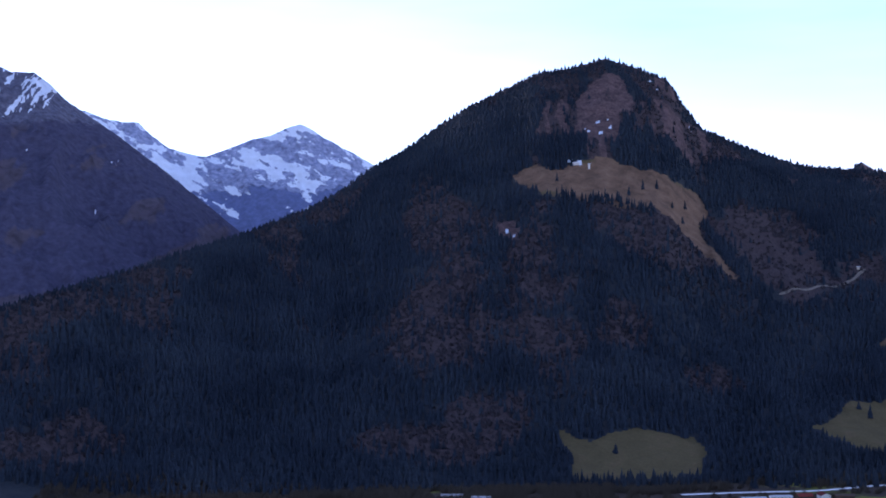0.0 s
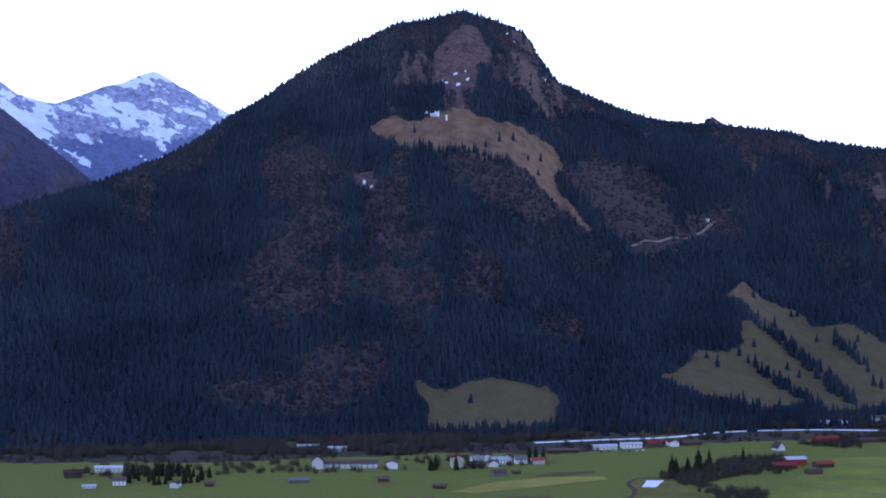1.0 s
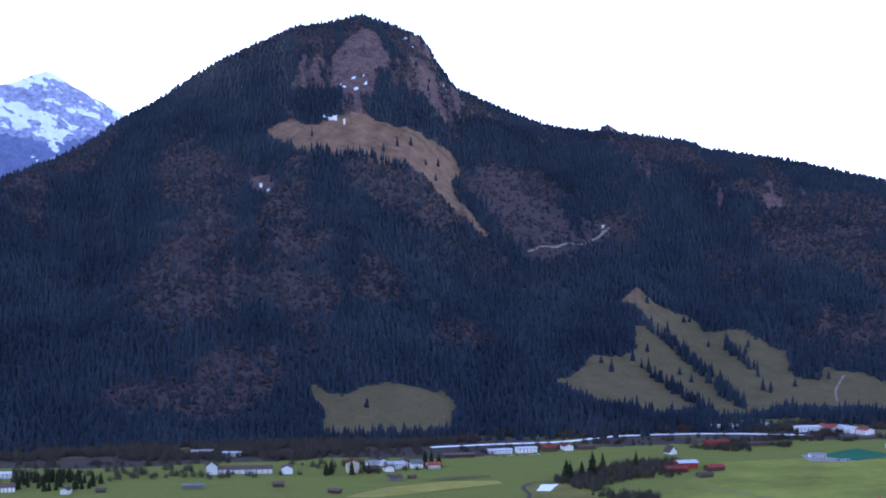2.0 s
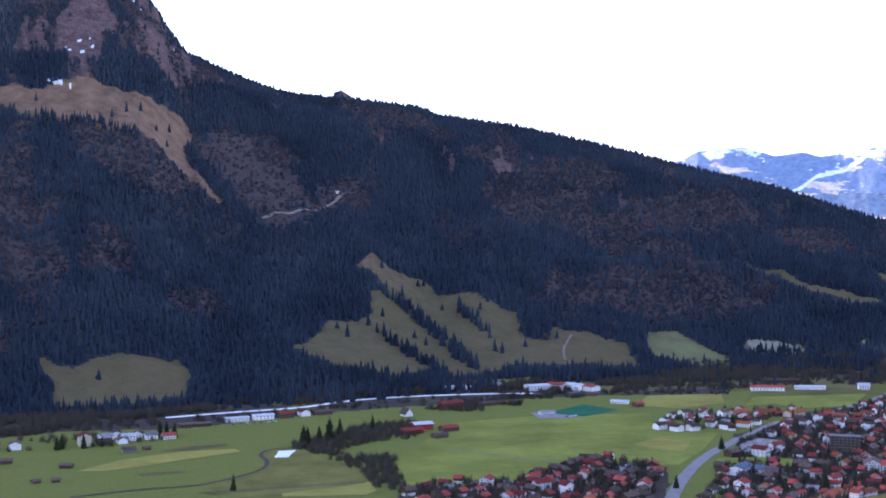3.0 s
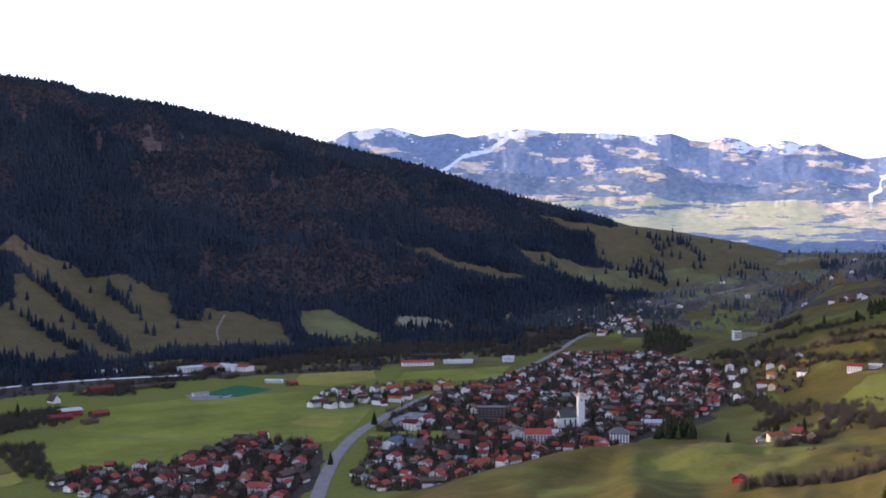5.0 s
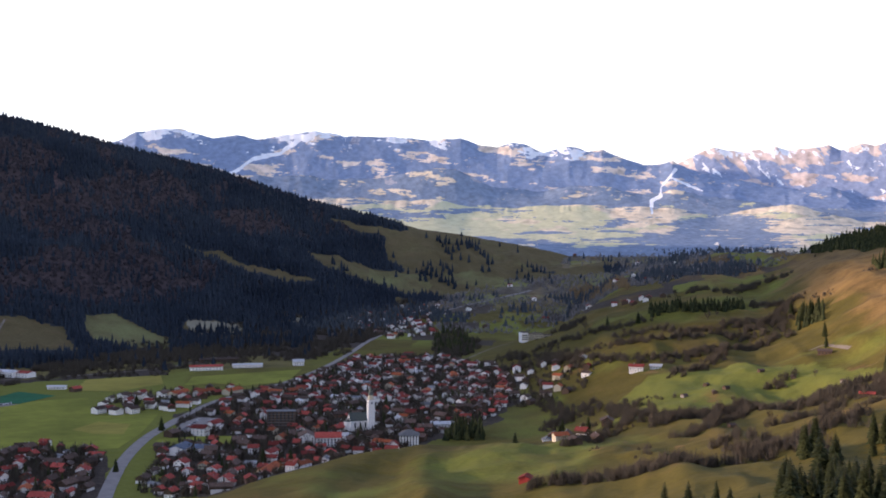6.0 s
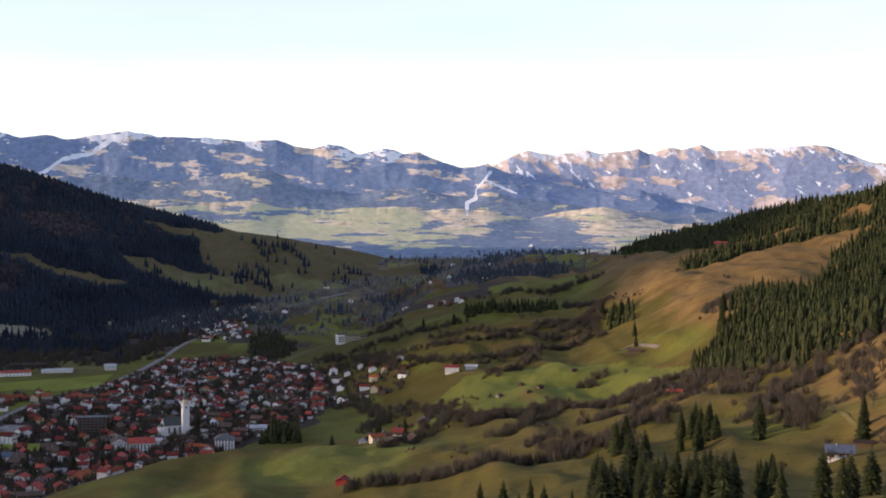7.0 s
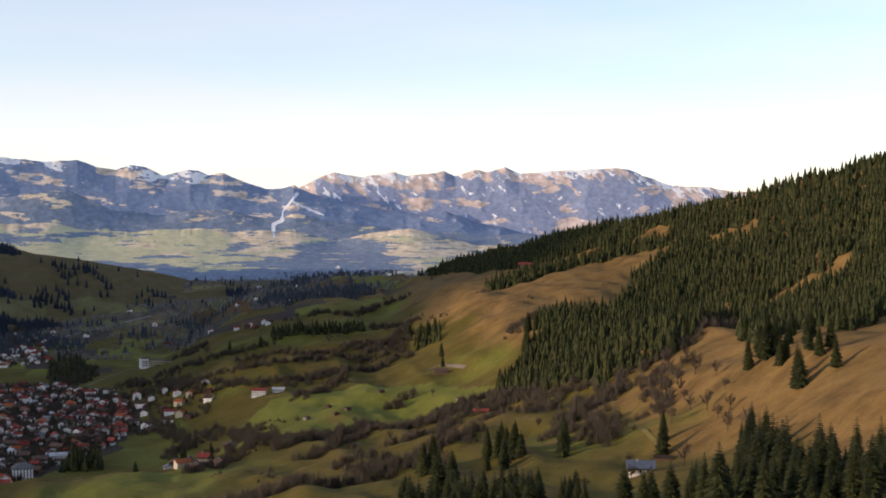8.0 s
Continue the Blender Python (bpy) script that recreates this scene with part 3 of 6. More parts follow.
HUMP_MEADOW = [(480, 780), (620, 700), (760, 740), (900, 900), (960, 1010), (880, 1060), (720, 1010), (560, 920)]
BENCH_MEADOW = [(990, 1110), (1060, 1060), (1160, 950), (1260, 960), (1330, 1110), (1330, 1230), (1240, 1290), (1130, 1240)]
ground = sheet("ground", np.concatenate([np.arange(-36, 86, 0.11), np.arange(86, 324, 3.0)]), np.concatenate([[-0.4, 30, 60, 90], np.geomspace(110, 1150, 90), np.arange(1160, 2700, 11.0), np.geomspace(2700, 4960, 70)]),
               ground_height, LAND, {
    "meadow": lambda x, y, z: ground_meadow(x, y),
    "dry": lambda x, y, z: hill_straw(x, y, z),
    "brush": lambda x, y, z: 1.0 + 0 * x,
    "lush": lambda x, y, z: 1.1 * ramp(14, 2, z) * (1 - 0.55 * ramp(800, 950, x)) * ramp(2600, 2300, axes(x, y)[0]) + 0.5 * ramp(0.05, 0.35, fractal(axes(x, y)[0] * 0.6, axes(x, y)[1], 150, 4, 85)) + 0.8 * inside(x, y, BENCH_MEADOW) + 0.25 * inside(x, y, HUMP_MEADOW) + any_of(x, y, PASTURE_D, PASTURE_H, PASTURE_I) + 0.9 * (field_cells(x, y, 97) > 0.6) * ramp(2450, 2600, axes(x, y)[0]),
    # the first term pales the ground down the valley for haze
    "frost_haze": lambda x, y, z: 0.5 * ramp(2400, 3300, axes(x, y)[0]) + 0.8 * any_of(x, y, *FROSTY),
    "rock": lambda x, y, z: 0 * x,
    "snow": lambda x, y, z: 0 * x,
}, closed=True)
tagged(ground, "green and straw-coloured valley meadows rising to a hillside", "ground", kind="structure")


# ---------------------------------------------------------------- distant ranges: crest heights by bearing
def far_range(name, label, crest, top_away, foot_away, foot_rise, lumps, cover, material, step=0.05, seed=80, gentle=(0.5, 0.48), rows=110):
    """A range under a skyline of (bearing, rise) corners; cover gives its masks from bearing, rise and depth below the skyline, in degrees."""
    c = np.array(crest, float)
    at = np.arange(c[0, 0], c[-1, 0], 0.1)
    broad = np.convolve(np.pad(np.interp(at, *c.T), 15, "edge"), np.ones(31) / 31, "valid")

    def height(x, y):
        b, away = polar(x, y)
        sharp, even = np.interp(b, *c.T), np.interp(b, at, broad)
        top = height_for(even + (sharp - even) * ramp(0.35, 1.0, (away - foot_away) / (top_away - foot_away)), top_away)
        base = height_for(foot_rise, foot_away)
        q = (away - foot_away) / (top_away - foot_away)
        up = np.clip(q, 0, 1)
        z = base + (top - base) * (np.where(up < gentle[0], up / gentle[0] * gentle[1], gentle[1] + (up - gentle[0]) / (1 - gentle[0]) * (1 - gentle[1])))
        ribs = ridged(b * 75 + 60 * fractal(b * 75, away, 160, 3, seed + 2), away * 0.7, 130, 3, seed, 0.5) - 0.55
        z = z + lumps * ribs * np.sin(np.pi * up) ** 0.6
        z = z + (q > 0.85) * 4 * fractal(b * 70, away * 0, 30, 4, seed + 3, 0.6) * ramp(0.85, 1, q)
        return np.where(q < 0, base + q * 300, z - np.maximum(q - 1, 0) * 300)

    def masks(key):
        def mask(x, y, z):
            b, away = polar(x, y)
            rise = np.degrees(np.arctan2(z - LOOKOUT, away))
            return cover(b, rise, np.interp(b, *c.T) - rise, seed).get(key, 0 * x)
        return mask

    ob = sheet(name, np.arange(c[0, 0], c[-1, 0], step), np.concatenate([[foot_away - 40], np.linspace(foot_away, top_away, rows), [top_away + 40, top_away + 90]]), height, material,
               {key: masks(key) for key in ("meadow", "dry", "brush", "rock", "snow")})
    return tagged(ob, label, "mountain range", kind="structure")


def grain(u, w, size, octaves, seed, gain=0.5):
    """Fractal noise whose octaves are turned against one another."""
    total, amp, norm = 0 * u, 1.0, 0.0
    for k in range(octaves):
        c, d = math.cos(0.6 + 1.1 * k) * 2.0 ** k / size, math.sin(0.6 + 1.1 * k) * 2.0 ** k / size
        total = total + amp * (2 * value_noise(c * u - d * w + 13.7 * k, d * u + c * w - 5.1 * k, seed + k) - 1)
        norm += amp
        amp *= gain
    return total / norm


def along_runs(b, rise, runs, seed):
    """How snowy a place is by its distance from the ski runs."""
    near = 0 * b
    ragged = 0.06 * grain(b * 70, rise * 70, 16, 3, seed + 21)
    for line, wide in runs:
        for (b0, r0), (b1, r1) in zip(line, line[1:]):
            t = np.clip(((b - b0) * (b1 - b0) + (rise - r0) * (r1 - r0)) / ((b1 - b0) ** 2 + (r1 - r0) ** 2), 0, 1)
            near = np.maximum(near, ramp(wide * 1.25, wide * 0.6, np.hypot(b - b0 - t * (b1 - b0), rise - r0 - t * (r1 - r0)) + ragged))
    return near


SKI_RUNS = [([(31.09, 2.37), (30.33, 2.06), (29.58, 1.52), (28.52, 1.29), (28.09, 0.97), (27.67, 0.71)], 0.085), ([(31.09, 2.37), (32.05, 2.18)], 0.05), ([(44.84, 0.93), (44.62, 0.60), (44.30, 0.23), (44.30, -0.10), (43.93, -0.28), (43.97, -0.76)], 0.065), ([(44.73, 0.60), (45.38, 0.30), (45.86, 0.12)], 0.045)]
SNOWY_CRESTS = ([18, 23.4, 24.2, 26.0, 26.6, 28, 29.2, 30.2, 32.2, 33, 34.2, 35, 35.8, 36.6, 37.4, 39.5, 40.5, 41.2, 42, 46, 72], [0.5, 0.7, 1, 1, 0.4, 0.2, 0.7, 0.9, 0.7, 0.4, 0.7, 0.3, 0.8, 0.6, 0.1, 0.2, 0.8, 0.7, 0.1, 0, 0])


def wooded_cover(b, rise, below, seed):
    """Woods broken by tan alpine clearings that lie across the slope, old snow under the crest."""
    u, w = b * 78, rise * 78
    glade = grain(u * 0.42 + 0.2 * w, w * 1.5, 40, 6, seed + 8, 0.7)
    clear = ramp(0.235, 0.33, glade + 0.07 * ramp(0.2, 0.8, rise) - 0.1 * ramp(44, 47, b))
    patch = grain(u * 0.6 + 0.3 * w, w * 1.2, 34, 6, seed + 5, 0.7)
    snow = ramp(0.0, 0.12, patch + 0.5 * np.interp(b, *SNOWY_CRESTS) * ramp(0.62, 0.05, below) - 0.34) * ramp(0.8, 0.4, below) * ramp(1.1, 1.4, rise)
    return {"meadow": clear, "dry": 1.4 * clear * ramp(-0.5, 0.1, rise), "brush": 1 + 0 * b, "rock": 0.6 * ramp(0.2, 0.4, grain(u, w, 40, 5, seed + 10, 0.6)) * ramp(0.7, 0.2, below),
            "snow": np.maximum(snow, along_runs(b, rise, SKI_RUNS, seed))}


def foreland_cover(b, rise, below, seed):
    """Tan and yellow-green fields between strips of wood."""
    u, w = b * 78, rise * 78
    wooded = 0.42 * ramp(44.2, 45.4, b) * ramp(49.0, 47.8, b) * ramp(-0.9, -1.1, rise) + 0.25 * ramp(-1.35, -1.7, rise) + 0.2 * ramp(-0.4, -0.1, rise)
    field = ramp(-0.04, 0.04, 0.2 + grain(u * 0.3, w * 3.4, 50, 6, seed + 12, 0.74) - wooded)
    return {"meadow": field, "dry": field * ramp(-0.15, 0.15, grain(u * 0.4, w * 1.6, 90, 4, seed + 14) + 0.5 * ramp(-0.9, -0.4, rise) - 0.1), "brush": 1 + 0 * b, "snow": along_runs(b, rise, SKI_RUNS, seed)}


def rocky_cover(b, rise, below, seed):
    """Bare tan ridges dusted with snow above woods blued for haze."""
    u, w = b * 78, rise * 78
    rib = grain(u + 0.9 * w, w * 0.55, 46, 6, seed + 8, 0.64)
    bald = ramp(-0.1, 0.14, rib + 0.6 * ramp(0.95, 0.1, below) - 0.38)
    glade = ramp(0.22, 0.3, grain(u * 0.5, w * 1.4, 60, 6, seed + 9, 0.62))
    snow = ramp(0.02, 0.16, grain(u + 0.7 * w, w * 0.8, 24, 6, seed + 5, 0.7) + 0.3 * ramp(0.55, 0.05, below) + 0.12 * ramp(50, 46, b) - 0.30)
    return {"meadow": np.maximum(bald, glade), "dry": np.maximum(bald, glade), "brush": 1 + 0 * b, "rock": 0.5 * bald * ramp(0.0, 0.3, rib), "snow": snow}


def peak_cover(b, rise, below, seed):
    """Rock blued for haze, with snow on its ledges, wooded at the foot."""
    u, w = b * 85, rise * 85
    ledge = grain(u * 0.7 + 0.7 * w, w * 1.0, 52, 7, seed + 6, 0.7) + 0.45 * (ridged(u + 0.9 * w, 0.4 * w, 40, 5, seed + 9, 0.6) - 0.55)
    lie = 0.30 * ramp(3.7, 4.5, rise) * ramp(5.9, 5.2, rise) + 0.16 * ramp(5.2, 5.9, rise) + 0.4 * ramp(0.32, 0.05, below) * ramp(-12.2, -11.4, b) * ramp(-10.2, -10.8, b) + 0.25 * ramp(-14.6, -15.6, b)
    return {"brush": ramp(4.3, 3.6, rise + 0.5 * ledge), "rock": 1 - ramp(4.3, 3.6, rise + 0.5 * ledge), "snow": ramp(-0.02, 0.10, ledge + lie - 0.36)}


def flank_cover(b, rise, below, seed):
    """Brown heath and dark woods, thin snow high up."""
    u, w = b * 70, rise * 70
    heath = grain(u * 0.6 - 0.5 * w, w, 90, 6, seed + 8, 0.6)
    dust = grain(u - 0.8 * w, w * 0.5, 26, 6, seed + 6, 0.72) + 0.55 * ramp(5.8, 8.0, rise - 0.18 * (b + 21)) - 0.52
    return {"dry": ramp(0.05, 0.3, heath) * ramp(7.0, 5.5, rise), "brush": ramp(7.2, 6.2, rise + 0.8 * heath), "rock": ramp(6.0, 7.0, rise + 0.8 * heath), "snow": ramp(0.0, 0.12, dust)}


# crest corners left of bearing -23 are unseen, set to shade the valley floor
far_range("backdrop_shadowed_mountain", "steep shaded mountain flank with snow near its top", [(-62, 4.4), (-43, 4.5), (-27, 4.5), (-25.6, 5.2), (-24.4, 7.2), (-23.2, 8.6), (-22.34, 8.42), (-21.93, 8.22), (-21.11, 8.25), (-20.5, 7.81), (-19.77, 7.1), (-19.25, 6.8), (-18.2, 6.07), (-16.3, 4.7), (-13.3, 2.23), (-11.5, 0.6)],
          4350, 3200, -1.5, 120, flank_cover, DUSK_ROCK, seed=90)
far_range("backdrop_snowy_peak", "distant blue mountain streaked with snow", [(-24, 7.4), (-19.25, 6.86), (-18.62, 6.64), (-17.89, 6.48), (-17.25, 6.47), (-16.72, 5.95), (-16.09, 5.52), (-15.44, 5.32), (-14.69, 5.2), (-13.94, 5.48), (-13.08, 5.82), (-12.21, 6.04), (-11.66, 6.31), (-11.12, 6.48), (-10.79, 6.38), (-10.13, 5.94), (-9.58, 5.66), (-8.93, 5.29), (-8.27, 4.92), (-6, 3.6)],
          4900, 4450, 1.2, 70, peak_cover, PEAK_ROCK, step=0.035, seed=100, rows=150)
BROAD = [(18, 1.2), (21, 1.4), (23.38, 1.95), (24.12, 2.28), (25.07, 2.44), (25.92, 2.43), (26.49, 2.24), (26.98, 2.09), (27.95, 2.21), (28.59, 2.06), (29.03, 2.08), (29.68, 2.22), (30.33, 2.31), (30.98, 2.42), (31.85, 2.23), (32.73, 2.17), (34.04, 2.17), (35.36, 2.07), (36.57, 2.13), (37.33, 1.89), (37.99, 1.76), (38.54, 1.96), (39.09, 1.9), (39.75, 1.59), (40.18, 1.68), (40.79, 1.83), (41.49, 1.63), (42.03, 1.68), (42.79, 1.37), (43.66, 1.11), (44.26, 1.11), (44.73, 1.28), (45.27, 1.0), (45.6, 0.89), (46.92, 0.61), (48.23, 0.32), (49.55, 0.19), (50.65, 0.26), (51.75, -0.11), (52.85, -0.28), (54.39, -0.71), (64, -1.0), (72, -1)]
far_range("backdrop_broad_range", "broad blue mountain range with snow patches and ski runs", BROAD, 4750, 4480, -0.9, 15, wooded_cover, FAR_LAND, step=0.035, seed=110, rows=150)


def lower_crest(share, floor, rough, seed):
    """The skyline of a spur in front of the range, lower than the range itself."""
    at = np.arange(18, 72, 0.2)
    main = np.interp(at, *np.array(BROAD).T)
    return [(float(p), float(q)) for p, q in zip(at, floor + (main - floor) * share + rough * fractal(at * 40, 0 * at, 110, 2, seed, 0.5))]


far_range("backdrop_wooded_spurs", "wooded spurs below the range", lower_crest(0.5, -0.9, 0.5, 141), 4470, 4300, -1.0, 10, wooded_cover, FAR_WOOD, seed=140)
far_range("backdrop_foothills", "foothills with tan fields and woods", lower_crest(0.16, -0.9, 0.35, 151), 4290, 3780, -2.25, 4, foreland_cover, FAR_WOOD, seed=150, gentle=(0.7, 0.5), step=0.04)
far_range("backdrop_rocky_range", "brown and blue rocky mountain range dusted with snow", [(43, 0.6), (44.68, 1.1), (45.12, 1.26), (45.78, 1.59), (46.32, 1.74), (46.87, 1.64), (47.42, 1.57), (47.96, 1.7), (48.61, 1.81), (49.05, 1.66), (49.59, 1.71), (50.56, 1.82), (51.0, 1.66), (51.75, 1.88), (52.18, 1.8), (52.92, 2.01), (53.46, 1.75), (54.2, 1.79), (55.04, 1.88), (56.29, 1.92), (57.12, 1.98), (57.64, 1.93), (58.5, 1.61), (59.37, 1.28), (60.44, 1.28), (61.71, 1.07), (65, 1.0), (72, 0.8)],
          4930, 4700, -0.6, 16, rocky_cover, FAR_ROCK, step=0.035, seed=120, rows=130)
# ---------------------------------------------------------------- woods
rng = np.random.default_rng(4)


def conifers(x, y, z, high, wide, tiers, sides):
    """Ragged tiers of needles for many far spruces: places and triangles."""
    n = len(x)
    a = (np.arange(sides) / sides * 2 * np.pi)[None, None] + rng.uniform(0, 6.28, (n, tiers, 1))
    k = np.arange(tiers)[None, :, None] / tiers
    low = k * 0.86 + 0.02
    top = np.minimum(low + (1.0 - low) * (0.75 if tiers > 1 else 1.0), 1.0)
    top[:, -1] = 1.0
    rad = (1 - low) ** 0.85 * rng.uniform(0.7, 1.15, (n, tiers, sides))
    H, W = high[:, None, None], wide[:, None, None]
    ring = np.stack([x[:, None, None] + np.cos(a) * rad * W, y[:, None, None] + np.sin(a) * rad * W, z[:, None, None] + (low + rng.uniform(-0.05, 0.03, (n, tiers, sides))) * H], -1)
    lean = rng.normal(0, 0.02, (n, 1, 2)) * H
    tip = np.stack([x[:, None] + 0 * top[..., 0] + lean[..., 0], y[:, None] + 0 * top[..., 0] + lean[..., 1], z[:, None] + top[..., 0] * high[:, None]], -1)
    verts = np.concatenate([ring, tip[:, :, None]], 2).reshape(-1, 3)
    first = (np.arange(n * tiers) * (sides + 1))[:, None]
    j = np.arange(sides)[None]
    faces = np.stack([first + j, first + (j + 1) % sides, first + sides + 0 * j], -1).reshape(-1, 3)
    return verts, faces


def brushwood(x, y, z, high, wide, twigs, stout=0.22):
    """Many thin upright slivers for bare broadleaf trees and hedges."""
    n = len(x)
    a = rng.uniform(0, 6.28, (n, twigs))
    r = np.sqrt(rng.uniform(0, 1, (n, twigs)))
    out = r * wide[:, None]
    up = high[:, None] * rng.uniform(0.55, 1.05, (n, twigs)) * np.sqrt(np.maximum(1.02 - r * r, 0.06))
    cx, cy = x[:, None] + 0.6 * out * np.cos(a + 0.5), y[:, None] + 0.6 * out * np.sin(a + 0.5)
    tx, ty = x[:, None] + out * np.cos(a), y[:, None] + out * np.sin(a)
    w = stout * wide[:, None] * rng.uniform(0.5, 1.3, (n, twigs))
    s = rng.uniform(0, 6.28, (n, twigs))
    zb = z[:, None] + high[:, None] * rng.uniform(-0.1, 0.5, (n, twigs)) * np.sqrt(np.maximum(1 - r * r, 0))
    v = np.stack([np.stack([cx + w * np.cos(s), cy + w * np.sin(s), zb], -1), np.stack([cx - w * np.cos(s), cy - w * np.sin(s), zb], -1),
                  np.stack([tx, ty, z[:, None] + up], -1)], 2).reshape(-1, 3)
    return v, np.arange(len(v)).reshape(-1, 3)


def jittered(x0, x1, y0, y1, gap):
    gx, gy = np.meshgrid(np.arange(x0, x1, gap), np.arange(y0, y1, gap))
    return (gx + rng.uniform(-0.5, 0.5, gx.shape) * gap).ravel(), (gy + rng.uniform(-0.5, 0.5, gy.shape) * gap).ravel()


def wood(name, label, verts, faces, material, smooth=False):
    return tagged(new(name, mesh_from(name, verts, faces, material, smooth)), label, "forest", kind="stuff")


# the mountain's spruces
x, y = jittered(-1500, 2650, 1850, 3800, 9.0)
b, away = polar(x, y)
q = mountain_share(x, y)
bare = mountain_brush(x, y)
keep = (b > -26) & (b < 43) & (q > 0.0) & (q < 1.02) & ~mountain_clear(x, y) & ((rng.uniform(0, 1, len(x)) > 0.9 * bare + 0.2 * inside(x, y, SCREE)) | (q > 0.955) & (rng.uniform(0, 1, len(x)) > 0.35))
ALPINE_TRACK = [(368, 2869), (412, 2895), (465, 2947), (527, 3037), (572, 3110)]
off = y - np.interp(x, *np.array(ALPINE_TRACK).T)
keep &= (x < 362) | (x > 578) | (off > 10) | (off < -45)
rockfree = mountain_rock(x, y) < 0.5
x1, y1 = x[keep & rockfree], y[keep & rockfree]
n = len(x1)
v, f = conifers(x1, y1, mountain_height(x1, y1) - 1, (rng.uniform(11, 20, n) + rng.uniform(0, 1, n) ** 6 * 9) * (1 - 0.45 * ramp(0.86, 0.95, mountain_share(x1, y1))), rng.uniform(3.6, 5.6, n), 3, 5)
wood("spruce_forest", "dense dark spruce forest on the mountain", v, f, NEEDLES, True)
sparse = (rng.uniform(0, 1, len(x)) < 0.8) & (b > -26) & (b < 34) & (q > 0.05) & (q < 0.99) & ~mountain_open(x, y) & (bare > 0.35) & rockfree & (rng.uniform(0, 1, len(x)) > 0.55 * any_of(x, y, SCREE, CRAG))
x2, y2 = x[sparse], y[sparse]
n = len(x2)
v, f = brushwood(x2, y2, mountain_height(x2, y2) - 1, rng.uniform(6, 12, n), rng.uniform(4, 7, n), 16)
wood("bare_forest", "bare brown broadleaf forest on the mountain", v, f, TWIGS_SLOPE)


# the sunny slope's spruce woods
HILL_WOOD = [(1229, 948), (1357, 991), (1492, 1077), (1539, 1066), (1566, 1012), (1813, 1129), (1808, 1061), (1910, 1092), (1990, 1075), (1960, 930), (1880, 740), (1400, 420), (1188, 467), (1012, 452), (1088, 534), (1035, 551), (1303, 694), (1111, 651), (1076, 715)]
UPPER_WOOD = [(1798, 1138), (1912, 1132), (2096, 1257), (2068, 1173), (2017, 1076), (1990, 1075), (1960, 930), (1700, 800)]
RIDGE_WOOD = [(2300, 1960), (2330, 1760), (2240, 1463), (2130, 1230), (2050, 1085), (1995, 1131), (2035, 1257), (2016, 1331), (2023, 1449), (2052, 1617)]
BAND_WOOD = [(1811, 1405), (1903, 1396), (1940, 1345), (1996, 1274), (1978, 1181), (1932, 1134), (1940, 1204), (1897, 1286), (1831, 1318), (1767, 1357)]
ROW_WOOD = [(1553, 1614), (1596, 1583), (1679, 1543), (1726, 1580), (1630, 1605), (1584, 1646)]
CLUMP_WOOD = [(1572, 1350), (1545, 1276), (1617, 1336), (1653, 1409)]
VALLEY_WOOD = [(1412, 1970), (1432, 1886), (1563, 2052), (1703, 2328), (1564, 2191)]
CHURCH_WOOD = [(916, 1263), (952, 1241), (994, 1295), (980, 1330)]


def frayed(x, y, outline, reach=14, seed=5):
    return inside(x + reach * fractal(x, y, 50, 2, seed), y + reach * fractal(x, y, 50, 2, seed + 1), outline)


x, y = jittered(850, 2400, 400, 2400, 8.0)
b, away = polar(x, y)
clear = fractal(x, y, 90, 3, 15) > 0.42
pick = (frayed(x, y, HILL_WOOD) | frayed(x, y, UPPER_WOOD)) & ~clear | frayed(x, y, RIDGE_WOOD) | frayed(x, y, BAND_WOOD) | inside(x, y, ROW_WOOD) | inside(x, y, CLUMP_WOOD) | frayed(x, y, VALLEY_WOOD) & (rng.uniform(0, 1, len(x)) < 0.15) | inside(x, y, CHURCH_WOOD)
far_ridge = (b > 50) & (b < 72) & (away > curve(b, RIDGE_AWAY) - 60) & (away < curve(b, RIDGE_AWAY) + 40)
pick |= far_ridge & (rng.uniform(0, 1, len(x)) < 0.6)
x, y = x[pick], y[pick]
n = len(x)
v, f = conifers(x, y, ground_height(x, y) - 0.5, rng.uniform(9, 19, n) + rng.uniform(0, 1, n) ** 4 * 8, rng.uniform(3.0, 4.8, n), 6, 7)
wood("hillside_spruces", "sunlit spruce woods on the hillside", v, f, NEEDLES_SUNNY)

